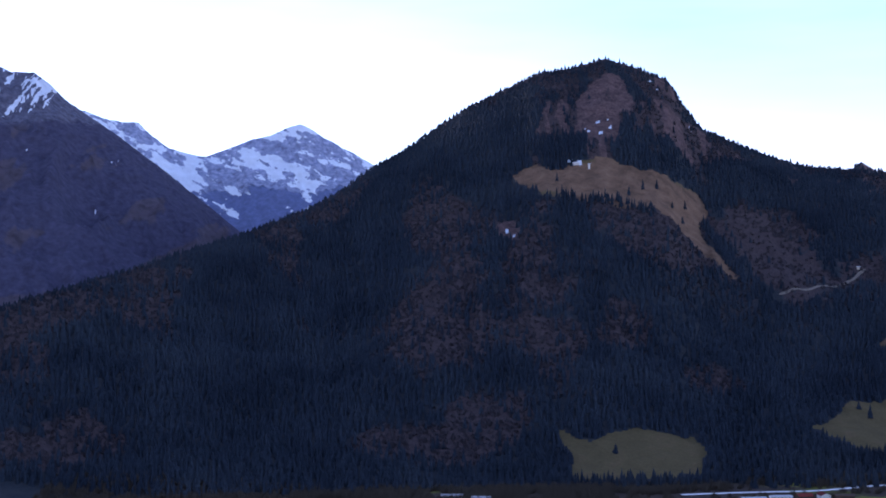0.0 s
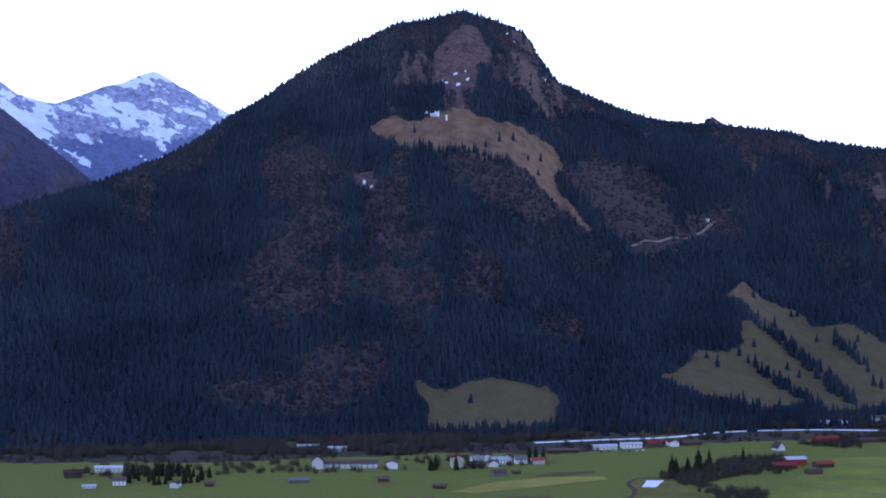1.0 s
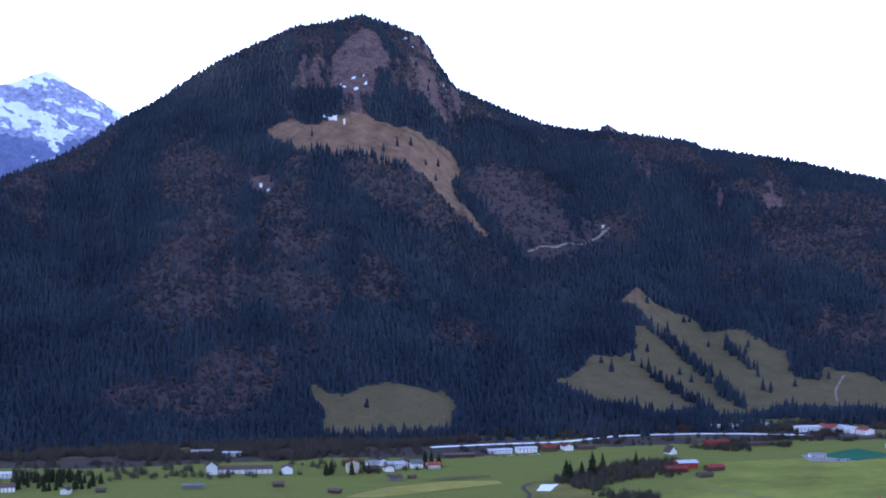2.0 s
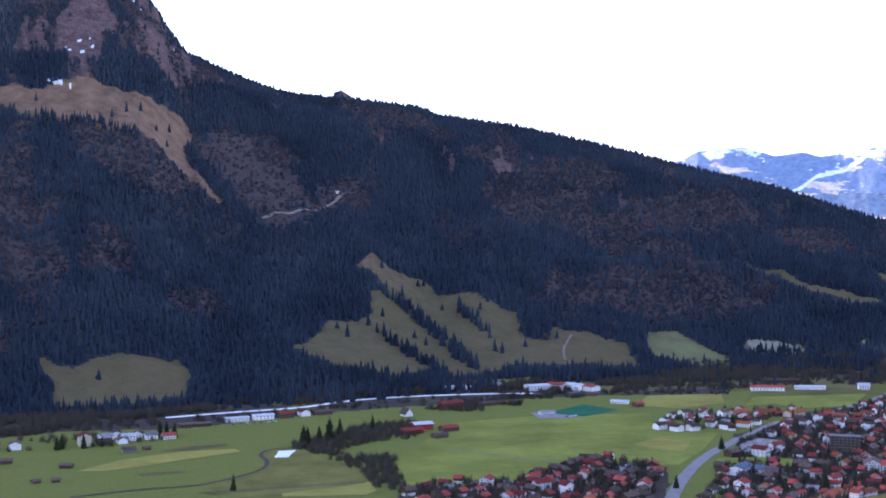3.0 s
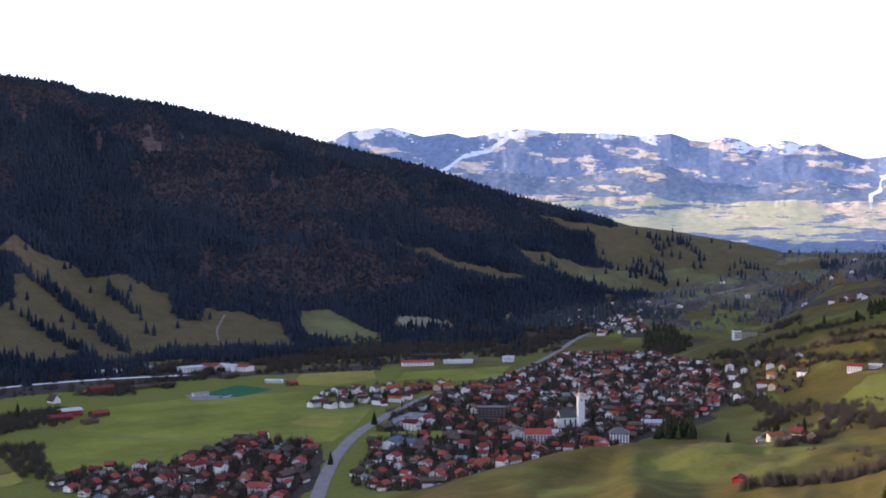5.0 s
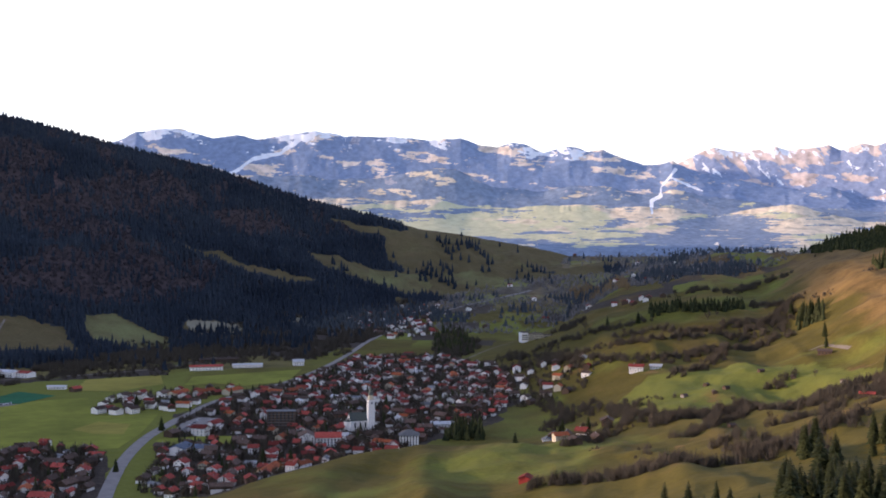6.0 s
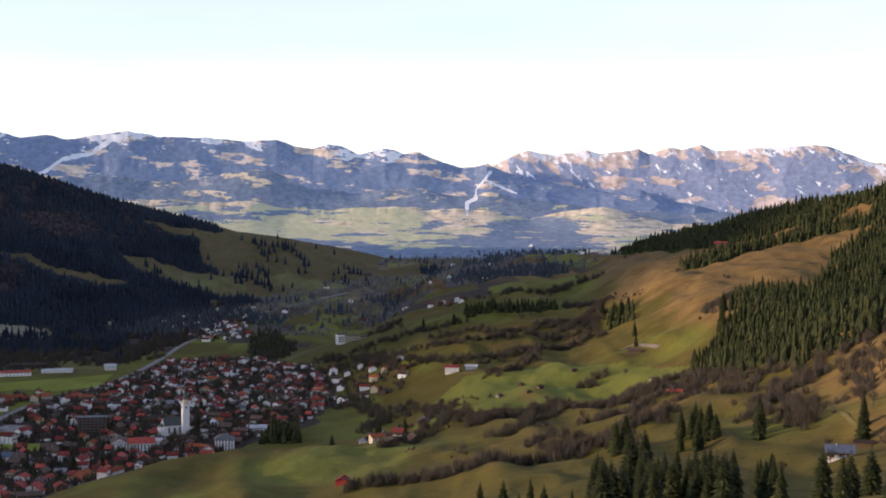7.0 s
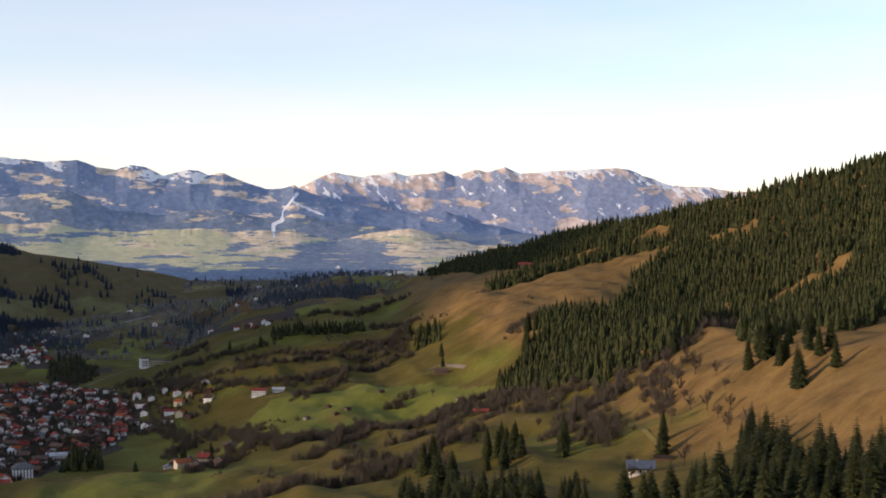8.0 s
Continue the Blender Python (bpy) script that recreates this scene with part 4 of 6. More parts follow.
# hedges and riverside trees, bare in winter
HEDGES = [[(1001, 1029), (1078, 1008), (1088, 931), (1162, 904), (1153, 816)], [(1010, 1035), (1085, 1000), (1095, 935), (1170, 895)], [(1321, 1349), (1406, 1349), (1491, 1327)], [(1558, 1467), (1545, 1375)], [(1354, 1631), (1329, 1521)], [(649, 782), (688, 758), (700, 719), (731, 723)], [(793, 745), (804, 733), (772, 660)],
          [(908, 642), (1030, 683), (1059, 676)], [(1159, 1335), (1115, 1213), (1018, 1052)], [(918, 909), (1010, 950), (1106, 984)], [(960, 840), (1057, 856), (1130, 867), (1220, 930)], [(1278, 1711), (1334, 1554), (1401, 1444), (1507, 1416), (1520, 1312)],
          [(1393, 1687), (1488, 1631), (1528, 1588)], [(1041, 811), (1062, 764), (1126, 748), (1143, 723)], [(808, 770), (897, 767), (969, 755)], [(688, 731), (729, 684), (823, 693)],
          [(1528, 1393), (1654, 1451), (1713, 1468)], [(870, 1010), (960, 1060), (1060, 1110)], [(1180, 1420), (1120, 1300), (1040, 1230)],
          [(1180, 900), (1100, 780), (1070, 700), (1110, 640), (1200, 650)], [(940, 560), (1000, 600), (1050, 640)], [(860, 560), (900, 590), (960, 640)], [(1420, 1060), (1480, 1090), (1540, 1080)], [(1240, 1240), (1330, 1280), (1420, 1330)]]
TALL_HEDGES = [[(1018, 1043), (1049, 1027), (1089, 987), (1122, 956), (1176, 957), (1200, 932)], [(1362, 1736), (1348, 1613), (1302, 1465), (1311, 1386), (1391, 1361), (1468, 1331), (1512, 1330)], [(1431, 1548), (1484, 1534), (1489, 1458), (1557, 1456), (1612, 1429)], [(652, 780), (683, 768), (690, 735), (704, 710)],
               [(759, 714), (793, 685)], [(883, 752), (925, 746), (932, 724)], [(1040, 759), (1036, 721), (1043, 682), (1054, 657)], [(1791, 1781), (1806, 1702), (1928, 1736), (1953, 1692)], [(1526, 1785), (1615, 1845)], [(1223, 1083), (1270, 1099)], [(968, 674), (1006, 668), (1076, 682)], [(1384, 1894), (1460, 1950)], [(1736, 1575), (1692, 1465), (1560, 1370)]]
BUSH_ZONE = [(620, 620), (850, 520), (1150, 620), (1300, 900), (1600, 1100), (1900, 1300), (2250, 1900), (1900, 2200), (1500, 1850), (1330, 1560), (1180, 1330), (1000, 1150), (800, 900)]
RIVERSIDE = [(247, 1638), (306, 1778), (376, 1793), (425, 1786), (370, 1610), (330, 1480), (305, 1340), (285, 1335), (291, 1471), (267, 1569)]
FOOT_BELT = [(-700, 1780), (-261, 1795), (-186, 1825), (-34, 1818), (8, 1890), (127, 1956), (133, 2052), (-36, 1978), (-275, 1944), (-700, 1900)]
RIVER_BELT = [(455, 1911), (522, 1873), (669, 1965), (837, 2034), (877, 2131), (698, 2052), (513, 1958)]
px, py, size = [], [], []
for line in HEDGES + TALL_HEDGES + TALL_HEDGES[:1]:
    for (x0, y0), (x1, y1) in zip(line, line[1:]):
        k = int(math.hypot(x1 - x0, y1 - y0) / 2.4)
        t = rng.uniform(0, 1, k)
        px.append(x0 + (x1 - x0) * t + rng.normal(0, 9, k))
        py.append(y0 + (y1 - y0) * t + rng.normal(0, 7, k))
        size.append(rng.uniform(0.6, 1.5, k))
x, y = jittered(600, 2300, 500, 2250, 11)
hit = inside(x, y, BUSH_ZONE) & (fractal(axes(x, y)[0] * 0.4, axes(x, y)[1], 70, 4, 33, 0.6) > 0.42)
px.append(x[hit]); py.append(y[hit]); size.append(rng.uniform(0.25, 0.95, hit.sum()))
TRACK_BELT = [(127, 1965), (300, 2010), (513, 2080), (655, 2075), (760, 2060), (780, 2150), (640, 2180), (500, 2170), (300, 2120), (133, 2052)]
FARM_BELT = [(-420, 1640), (-60, 1690), (120, 1730), (120, 1800), (-100, 1770), (-420, 1730)]
HALL_BELT = [(650, 2050), (960, 2055), (1060, 2110), (1200, 2120), (1190, 1990), (1300, 2050), (1340, 2280), (1150, 2190), (1000, 2120), (860, 2110), (700, 2100)]
LOWER_BELT = [(700, 2085), (880, 2095), (1000, 2110), (1150, 2180), (1300, 2300), (1420, 2420), (1380, 2480), (1200, 2360), (1050, 2260), (900, 2200), (720, 2180)]
for outline, gap in ((RIVERSIDE, 8.5), (SCRUB, 15), (SCRUB_EAST, 13), (BROWN_BELT, 9), (FOOT_BELT, 7), (RIVER_BELT, 8), (LOWER_BELT, 8), (TRACK_BELT, 8), (FARM_BELT, 15), (VALLEY_WOOD, 8), (HALL_BELT, 13)):
    c = np.array(outline)
    x, y = jittered(c[:, 0].min(), c[:, 0].max(), c[:, 1].min(), c[:, 1].max(), gap)
    hit = frayed(x, y, outline, 18, 35) & (fractal(x, y, 40, 2, 37) > -0.25)
    px.append(x[hit]); py.append(y[hit]); size.append(rng.uniform(0.7, 1.45, hit.sum()))
x, y, s = np.concatenate(px), np.concatenate(py), np.concatenate(size)
SNOW_TRACK = [(120, 1925), (211, 1953), (298, 1974), (390, 2031), (513, 2053), (594, 2048), (655, 2037)]
verge = np.interp(x, *np.array(SNOW_TRACK).T)
free = (x < 110) | (x > 665) | (y > verge + 12) | (y < verge - 34)
x, y, s = x[free], y[free], s[free]
v, f = brushwood(x, y, land_height(x, y) - 0.3, 9.0 * s, 4.6 * s, 110, 0.034)
wood("bare_hedges", "bare brown hedges and riverside trees", v, f, TWIGS)

# larches on the spur above the spa, sunlight painted into their gold colour
LARCHES = [(2145, 2484), (2249, 2545), (2165, 2357), (1983, 2110), (1828, 1960), (2008, 2237)]
x, y = jittered(min(p[0] for p in LARCHES), max(p[0] for p in LARCHES), min(p[1] for p in LARCHES), max(p[1] for p in LARCHES), 9)
hit = frayed(x, y, LARCHES, 15, 39)
x, y = x[hit], y[hit]
v, f = brushwood(x, y, land_height(x, y) - 0.3, rng.uniform(9, 16, len(x)), rng.uniform(3, 5, len(x)), 40, 0.10)
wood("larch_wood", "sunlit golden bare larches on a spur", v, f, TWIGS_GOLD_LIT)

# wooded patches out in the lower valley
x, y = jittered(1300, 3300, 1900, 3700, 14)
b, away = polar(x, y)
patch = fractal(x, y, 150, 4, 91)
inland = (away > 2750) & (away < 3860) & (b > 27) & (b < 53) & (ground_height(x, y) > mountain_height(x, y))
hit = inland & ((patch > -0.08) | (rng.uniform(0, 1, len(x)) < 0.16))
x1, y1 = x[hit], y[hit]
n = len(x1)
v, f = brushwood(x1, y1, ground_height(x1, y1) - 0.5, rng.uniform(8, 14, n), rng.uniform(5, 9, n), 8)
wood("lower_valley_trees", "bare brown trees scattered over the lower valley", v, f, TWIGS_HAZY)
hit = inland & ((fractal(x, y, 170, 4, 95) > 0.24) | (rng.uniform(0, 1, len(x)) < 0.03))
x1, y1 = x[hit], y[hit]
n = len(x1)
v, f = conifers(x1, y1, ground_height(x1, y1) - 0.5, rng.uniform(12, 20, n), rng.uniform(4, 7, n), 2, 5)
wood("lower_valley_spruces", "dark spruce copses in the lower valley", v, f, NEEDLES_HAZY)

# solitary and rowed spruces on the mountain pastures
ROWS = [[(-60, 1992), (60, 2008), (130, 2022)], [(40, 1990), (130, 2005), (200, 2060)], [(543, 2538), (568, 2537), (589, 2504), (612, 2428), (623, 2338), (638, 2272)], [(575, 2520), (600, 2450), (615, 2380), (630, 2300)], [(511, 2386), (529, 2361), (549, 2308), (563, 2259), (573, 2223)], [(680, 2555), (686, 2495), (695, 2451)], [(769, 2442), (787, 2432), (809, 2412)],
        [(769, 2460), (787, 2450), (815, 2430)], [(324, 2172), (392, 2185), (467, 2211)], [(330, 2180), (400, 2195), (470, 2220)], [(300, 2150), (380, 2165), (440, 2185)], [(701, 2203), (764, 2165), (846, 2164)], [(710, 2215), (780, 2180), (900, 2180)], [(-60, 3052), (60, 3036), (150, 3035)]]
px, py = [], []
for line in ROWS:
    for (x0, y0), (x1, y1) in zip(line, line[1:]):
        k = int(math.hypot(x1 - x0, y1 - y0) / 3.5)
        t = rng.uniform(0, 1, k)
        px.append(x0 + (x1 - x0) * t + rng.normal(0, 6, k))
        py.append(y0 + (y1 - y0) * t + rng.normal(0, 9, k))
LONE = [(522, 2592), (580, 2575), (551, 2574), (715, 2537), (442, 2371), (496, 2393), (642, 2668), (629, 2659), (698, 2417), (700, 2350), (562, 2403), (576, 2379), (486, 2416), (150, 3140), (90, 3090), (40, 3060), (200, 3090), (40, 2120), (560, 2655), (430, 2400), (470, 2440), (690, 2620), (735, 2560), (800, 2480), (180, 3110), (-60, 3120), (120, 3120), (210, 3160), (520, 2460), (650, 2560), (690, 2360), (750, 2380), (820, 2420)]
BELT = [(180, 2095), (230, 2165), (330, 2150), (385, 2200), (545, 2200), (620, 2120), (640, 2070), (500, 2062), (300, 2000), (200, 1990)]
x, y = jittered(150, 2300, 1950, 3700, 11)
b = polar(x, y)[0]
lot = rng.uniform(0, 1, len(x))
hit = frayed(x, y, BELT, 20, 61) & (lot < 0.55) | frayed(x, y, DARK_BELT, 30, 61) & (fractal(x, y, 60, 3, 63) > -0.15) & (lot < 0.75) | (any_of(x, y, PASTURE_F, PASTURE_H, PASTURE_I) | (b > 33) & (b < 43) & (mountain_share(x, y) > 0) & (mountain_share(x, y) < 1.0)) & (lot < 0.015 + 0.4 * (fractal(x, y * 0.5, 60, 3, 65) > 0.25)) | frayed(x, y, SCRUB_EAST, 20, 67) & (lot < 0.04)
px.append(x[hit]); py.append(y[hit])
x, y = np.concatenate(px + [[p[0] for p in LONE]]), np.concatenate(py + [[p[1] for p in LONE]])
n = len(x)
v, f = conifers(x, y, land_height(x, y) - 0.5, rng.uniform(13, 25, n), rng.uniform(3.6, 5.6, n), 4, 6)
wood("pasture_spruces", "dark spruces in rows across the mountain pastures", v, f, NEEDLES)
# ---------------------------------------------------------------- fields, roads and water on the valley floor
def drape(name, label, category, outline, material, lift):
    """A flat patch of land cover with an outline of its own."""
    bm = bmesh.new()
    vs = [bm.verts.new((px, py, float(ground_height(np.array(px), np.array(py))) + lift)) for px, py in outline]
    bm.faces.new(vs)
    bmesh.ops.triangulate(bm, faces=bm.faces[:])
    bmesh.ops.recalc_face_normals(bm, faces=bm.faces[:])
    me = bpy.data.meshes.new(name)
    bm.to_mesh(me)
    bm.free()
    if me.polygons[0].normal.z < 0:
        me.flip_normals()
    me.materials.append(material)
    return tagged(new(name, me), label, category, kind="structure")


def strip(name, label, category, line, wide, material, lift, height=ground_height):
    """A band along a line: a road, a path or a river."""
    c = np.array(line, float)
    d = np.concatenate([[0], np.cumsum(np.hypot(*np.diff(c, axis=0).T))])
    s = np.linspace(0, d[-1], max(4, int(d[-1] / 9)))
    x, y = curve(s, np.stack([d, c[:, 0]], 1)), curve(s, np.stack([d, c[:, 1]], 1))
    tx, ty = np.gradient(x), np.gradient(y)
    k = np.hypot(tx, ty)
    nx, ny = -ty / k * wide / 2, tx / k * wide / 2
    v = []
    for sx, sy in ((x + nx, y + ny), (x - nx, y - ny)):
        v.append(np.stack([sx, sy, height(sx, sy) + lift], -1))
    v = np.stack(v, 1).reshape(-1, 3)
    i = np.arange(len(s) - 1)[:, None] * 2
    return tagged(new(name, mesh_from(name, v, i + np.array([[0, 1, 3, 2]]), material, True)), label, category, kind="structure")


CAR_PARK = [(704, 1478), (739, 1531), (776, 1562), (796, 1538), (758, 1488), (726, 1462)]
VILLAGE_GREEN = [(640, 1402), (672, 1447), (718, 1440), (756, 1415), (730, 1370), (696, 1400)]
drape("field_by_village", "bright green mown hay field", "field", [(325, 1505), (467, 1784), (586, 1812), (736, 1795), (680, 1641), (754, 1621), (674, 1495), (615, 1421), (507, 1454), (405, 1361), (311, 1377)], GRASS_BRIGHT, 0.25)
drape("field_rough", "rough olive meadow beside a stream", "field", [(120, 1439), (165, 1475), (195, 1520), (203, 1559), (202, 1603), (214, 1630), (247, 1641), (267, 1569), (291, 1471), (285, 1350), (150, 1365)], GRASS_DULL, 0.3)
drape("field_rough_stripe", "brown stripe of faded grass", "field", [(116, 1399), (269, 1419), (270, 1406), (131, 1386)], GRASS_BROWN, 0.4)
drape("field_rough_corner", "straw-yellow corner of a meadow", "field", [(193, 1374), (236, 1388), (278, 1405), (284, 1415), (282, 1365), (267, 1345), (191, 1359)], GRASS_PALE, 0.4)
drape("field_pale_strip", "pale straw-yellow strip of meadow", "field", [(6, 1548), (50, 1607), (119, 1648), (179, 1650), (183, 1630), (134, 1602), (72, 1562), (37, 1544)], GRASS_PALE, 0.3)
drape("field_brown_strip", "brown strip of faded grass", "field", [(95, 1656), (121, 1678), (173, 1690), (174, 1674), (122, 1652)], GRASS_BROWN, 0.3)
drape("field_brown_patch", "small brown patch of faded grass", "field", [(64, 1519), (110, 1524), (115, 1512), (69, 1506)], GRASS_BROWN, 0.3)
drape("field_straw_corner", "straw-coloured corner of the hay field", "field", [(620, 1560), (668, 1600), (690, 1560), (655, 1500), (630, 1520)], GRASS_PALE, 0.38)
drape("field_sports", "green meadow by the sports halls", "field", [(889, 1832), (942, 1913), (1115, 1901), (1028, 1790), (957, 1779), (933, 1832)], GRASS_BRIGHT, 0.3)
drape("field_by_river", "light green meadow by the river", "field", [(748, 1872), (805, 1970), (913, 1958), (874, 1865), (789, 1829)], GRASS_PALE, 0.3)
drape("gravel_flat", "grey-brown gravel flat by the river", "gravel", [(723, 2014), (787, 2089), (971, 2072), (941, 2045), (812, 2030)], GRASS_BROWN, 0.25)
drape("river_flat", "brown scrubby flat below the forest", "scrub", [(690, 2075), (860, 2078), (990, 2085), (1150, 2150), (1330, 2280), (1240, 2330), (1050, 2240), (880, 2190), (720, 2170)], GRASS_BROWN, 0.35)
drape("pitch", "dull turquoise green sports pitch", "pitch", [(607, 1834), (682, 1901), (708, 1836), (642, 1788)], PITCH_GREEN, 0.5)
drape("club_yard", "grey yard beside the pitch", "yard", [(587, 1841), (605, 1850), (640, 1786), (620, 1780), (582, 1788)], ASPHALT, 0.42)
drape("works_yard", "grey paved yard of the sports halls", "yard", [(981, 1974), (1048, 2070), (1147, 2104), (1176, 2074), (1128, 1931), (1063, 1949)], GRASS_BROWN, 0.3)
drape("car_park", "pale asphalt car park in the village", "car park", CAR_PARK, ASPHALT, 0.5)
drape("village_green", "bright green lawn between the houses", "lawn", VILLAGE_GREEN, GRASS_BRIGHT, 0.4)
drape("snow_patch", "patch of old white snow in the meadow", "snow", [(213, 1578), (219, 1600), (224, 1621), (244, 1622), (236, 1600), (228, 1576)], SNOW, 0.5)
strip("road_main", "pale grey asphalt main road through the village", "road", [(440, 1070), (484, 1155), (528, 1240), (602, 1370), (661, 1457), (755, 1568)], 13, ASPHALT, 0.45)
strip("road_bypass", "grey asphalt road leading down the valley", "road", [(755, 1568), (860, 1676), (990, 1761), (1096, 1848), (1281, 2034), (1397, 2164), (1589, 2354)], 9, ASPHALT, 0.4)
strip("road_lower_valley", "grey road in the lower valley", "road", [(1589, 2354), (1799, 2490), (1955, 2530), (2096, 2560)], 9, ASPHALT, 0.6)
strip("snow_track", "long white snow-covered track beside the river", "snow", SNOW_TRACK, 11, SNOW, 0.6)
strip("river_bank_road", "gravel road along the river", "road", [(655, 2037), (761, 2030), (838, 2021), (947, 2035), (1100, 2130)], 7, GRAVEL, 0.4)
strip("path_field", "trodden gravel path across the fields", "path", [(404, 1589), (453, 1526), (496, 1475), (537, 1392)], 3, GRAVEL, 0.5)
strip("stream", "dark winding stream bed", "stream", [(0, 1408), (66, 1430), (120, 1439), (165, 1475), (195, 1520), (203, 1559), (202, 1603), (214, 1630), (247, 1641)], 4.5, BARK, 0.6)
strip("path_alpine", "gravel track on the mountain", "path", ALPINE_TRACK, 8, GRAVEL, 1.5, mountain_height)
strip("path_spa", "pale gravel lane climbing to the spa building", "path", [(1332, 1821), (1400, 1860), (1513, 1942), (1613, 2001), (1505, 1812)], 5, GRAVEL, 0.6)
strip("path_bench", "pale gravel turning place beside a hay barn", "path", [(1403, 1191), (1423, 1185), (1404, 1143), (1379, 1101)], 5, GRAVEL, 0.6)
strip("path_lodge", "trodden track leading to the lodge", "path", [(960, 672), (959, 632), (921, 582), (855, 522), (838, 504)], 3, GRASS_BROWN, 0.5)
strip("path_pasture", "gravel track on the pasture", "path", [(800, 2320), (815, 2370), (850, 2430)], 4, GRAVEL, 1.0, land_height)


# ---------------------------------------------------------------- houses
def part(name, bm, material, parent, label=""):
    """One mesh object under a thing or a part."""
    me = bpy.data.meshes.new(name)
    bm.to_mesh(me)
    bm.free()
    me.materials.append(material)
    ob = new(name, me)
    ob.parent = parent
    return tagged(ob, label)


def box(bm, x0, x1, y0, y1, z0, z1):
    v = [bm.verts.new(p) for p in ((x0, y0, z0), (x1, y0, z0), (x1, y1, z0), (x0, y1, z0), (x0, y0, z1), (x1, y0, z1), (x1, y1, z1), (x0, y1, z1))]
    for q in ((3, 2, 1, 0), (4, 5, 6, 7), (0, 1, 5, 4), (1, 2, 6, 5), (2, 3, 7, 6), (3, 0, 4, 7)):
        bm.faces.new([v[k] for k in q])
    return bm


def boxed(*size):
    return box(bmesh.new(), *size)


def gabled(bm, L, W, z0, eaves, pitch):
    """Walls with gables; the ridge runs along x."""
    top = eaves + W / 2 * math.tan(radians(pitch))
    v = {}
    for sx in (-1, 1):
        v[sx] = [bm.verts.new((sx * L / 2, py, pz)) for py, pz in ((-W / 2, z0), (W / 2, z0), (W / 2, eaves), (0, top), (-W / 2, eaves))]
    a, c = v[-1], v[1]
    bm.faces.new(a[::-1])
    bm.faces.new(c)
    for k in range(5):
        m = (k + 1) % 5
        bm.faces.new((a[k], a[m], c[m], c[k]))
    return bm


def saddle(bm, L, W, eaves, pitch, over, thick):
    """A roof of two thick slopes that reach past the walls."""
    t = math.tan(radians(pitch))
    top = eaves + W / 2 * t
    section = [(-W / 2 - over, eaves - over * t), (0, top), (W / 2 + over, eaves - over * t), (W / 2 + over, eaves - over * t + thick), (0, top + thick), (-W / 2 - over, eaves - over * t + thick)]
    a = [bm.verts.new((-L / 2 - over, py, pz + 0.03)) for py, pz in section]
    c = [bm.verts.new((L / 2 + over, py, pz + 0.03)) for py, pz in section]
    for k in range(6):
        m = (k + 1) % 6
        bm.faces.new((a[m], a[k], c[k], c[m]))
    for s in (a, c):
        q = s if s is c else s[::-1]
        for quad in ((q[0], q[1], q[4], q[5]), (q[1], q[2], q[3], q[4])) if s is c else ((q[0], q[1], q[4], q[5]), (q[1], q[2], q[3], q[4])):
            bm.faces.new(quad)
    bmesh.ops.recalc_face_normals(bm, faces=bm.faces[:])
    return bm


def hipped(bm, L, W, eaves, rise, over, thick):
    x, y, r = L / 2 + over, W / 2 + over, max(L / 2 - W / 2, 0.3)
    low = [bm.verts.new(p) for p in ((-x, -y, eaves), (x, -y, eaves), (x, y, eaves), (-x, y, eaves))]
    mid = [bm.verts.new((p.co.x, p.co.y, eaves + thick)) for p in low]
    a, c = bm.verts.new((-r, 0, eaves + thick + rise)), bm.verts.new((r, 0, eaves + thick + rise))
    bm.faces.new(low[::-1])
    for k in range(4):
        bm.faces.new((low[k], low[(k + 1) % 4], mid[(k + 1) % 4], mid[k]))
    bm.faces.new((mid[0], mid[1], c, a))
    bm.faces.new((mid[1], mid[2], c))
    bm.faces.new((mid[2], mid[3], a, c))
    bm.faces.new((mid[3], mid[0], a))
    return bm


def window_mesh(w, h):
    """A pane set back in its frame."""
    bm = bmesh.new()
    box(bm, -w / 2, w / 2, -0.06, 0.05, -h / 2, h / 2)
    me = bpy.data.meshes.new("window")
    bm.to_mesh(me)
    bm.free()
    me.materials.append(GLASS)
    return me


PANES = {(1.2, 1.4): window_mesh(1.2, 1.4), (1.6, 2.0): window_mesh(1.6, 2.0), (1.8, 6.0): window_mesh(1.8, 6.0)}


def add_windows(parent, L, W, z0, eaves, sides="xXyY", size=(1.2, 1.4), gap=3.4, gable=0.0):
    me = PANES[size]
    floors = max(1, int((eaves - z0) / 2.7))
    for side in sides:
        span = W if side in "xX" else L
        k = max(1, min(9, int(span / gap)))
        rows = [z0 + 1.7 + 2.75 * r for r in range(floors)]
        if side in "xX" and gable > 2.6:
            rows.append(eaves + 0.8)
        for r, wz in enumerate(rows):
            kk = max(1, k - 1) if wz > eaves else k
            for i in range(kk):
                u = (i + 0.5) / kk * span - span / 2
                u *= 0.55 if wz > eaves else 0.94
                ob = new("window", me)
                ob.parent = parent
                if side in "xX":
                    ob.location, ob.rotation_euler = ((L / 2 if side == "X" else -L / 2), u, wz), (0, 0, radians(90))
                else:
                    ob.location = (u, (W / 2 if side == "Y" else -W / 2), wz)


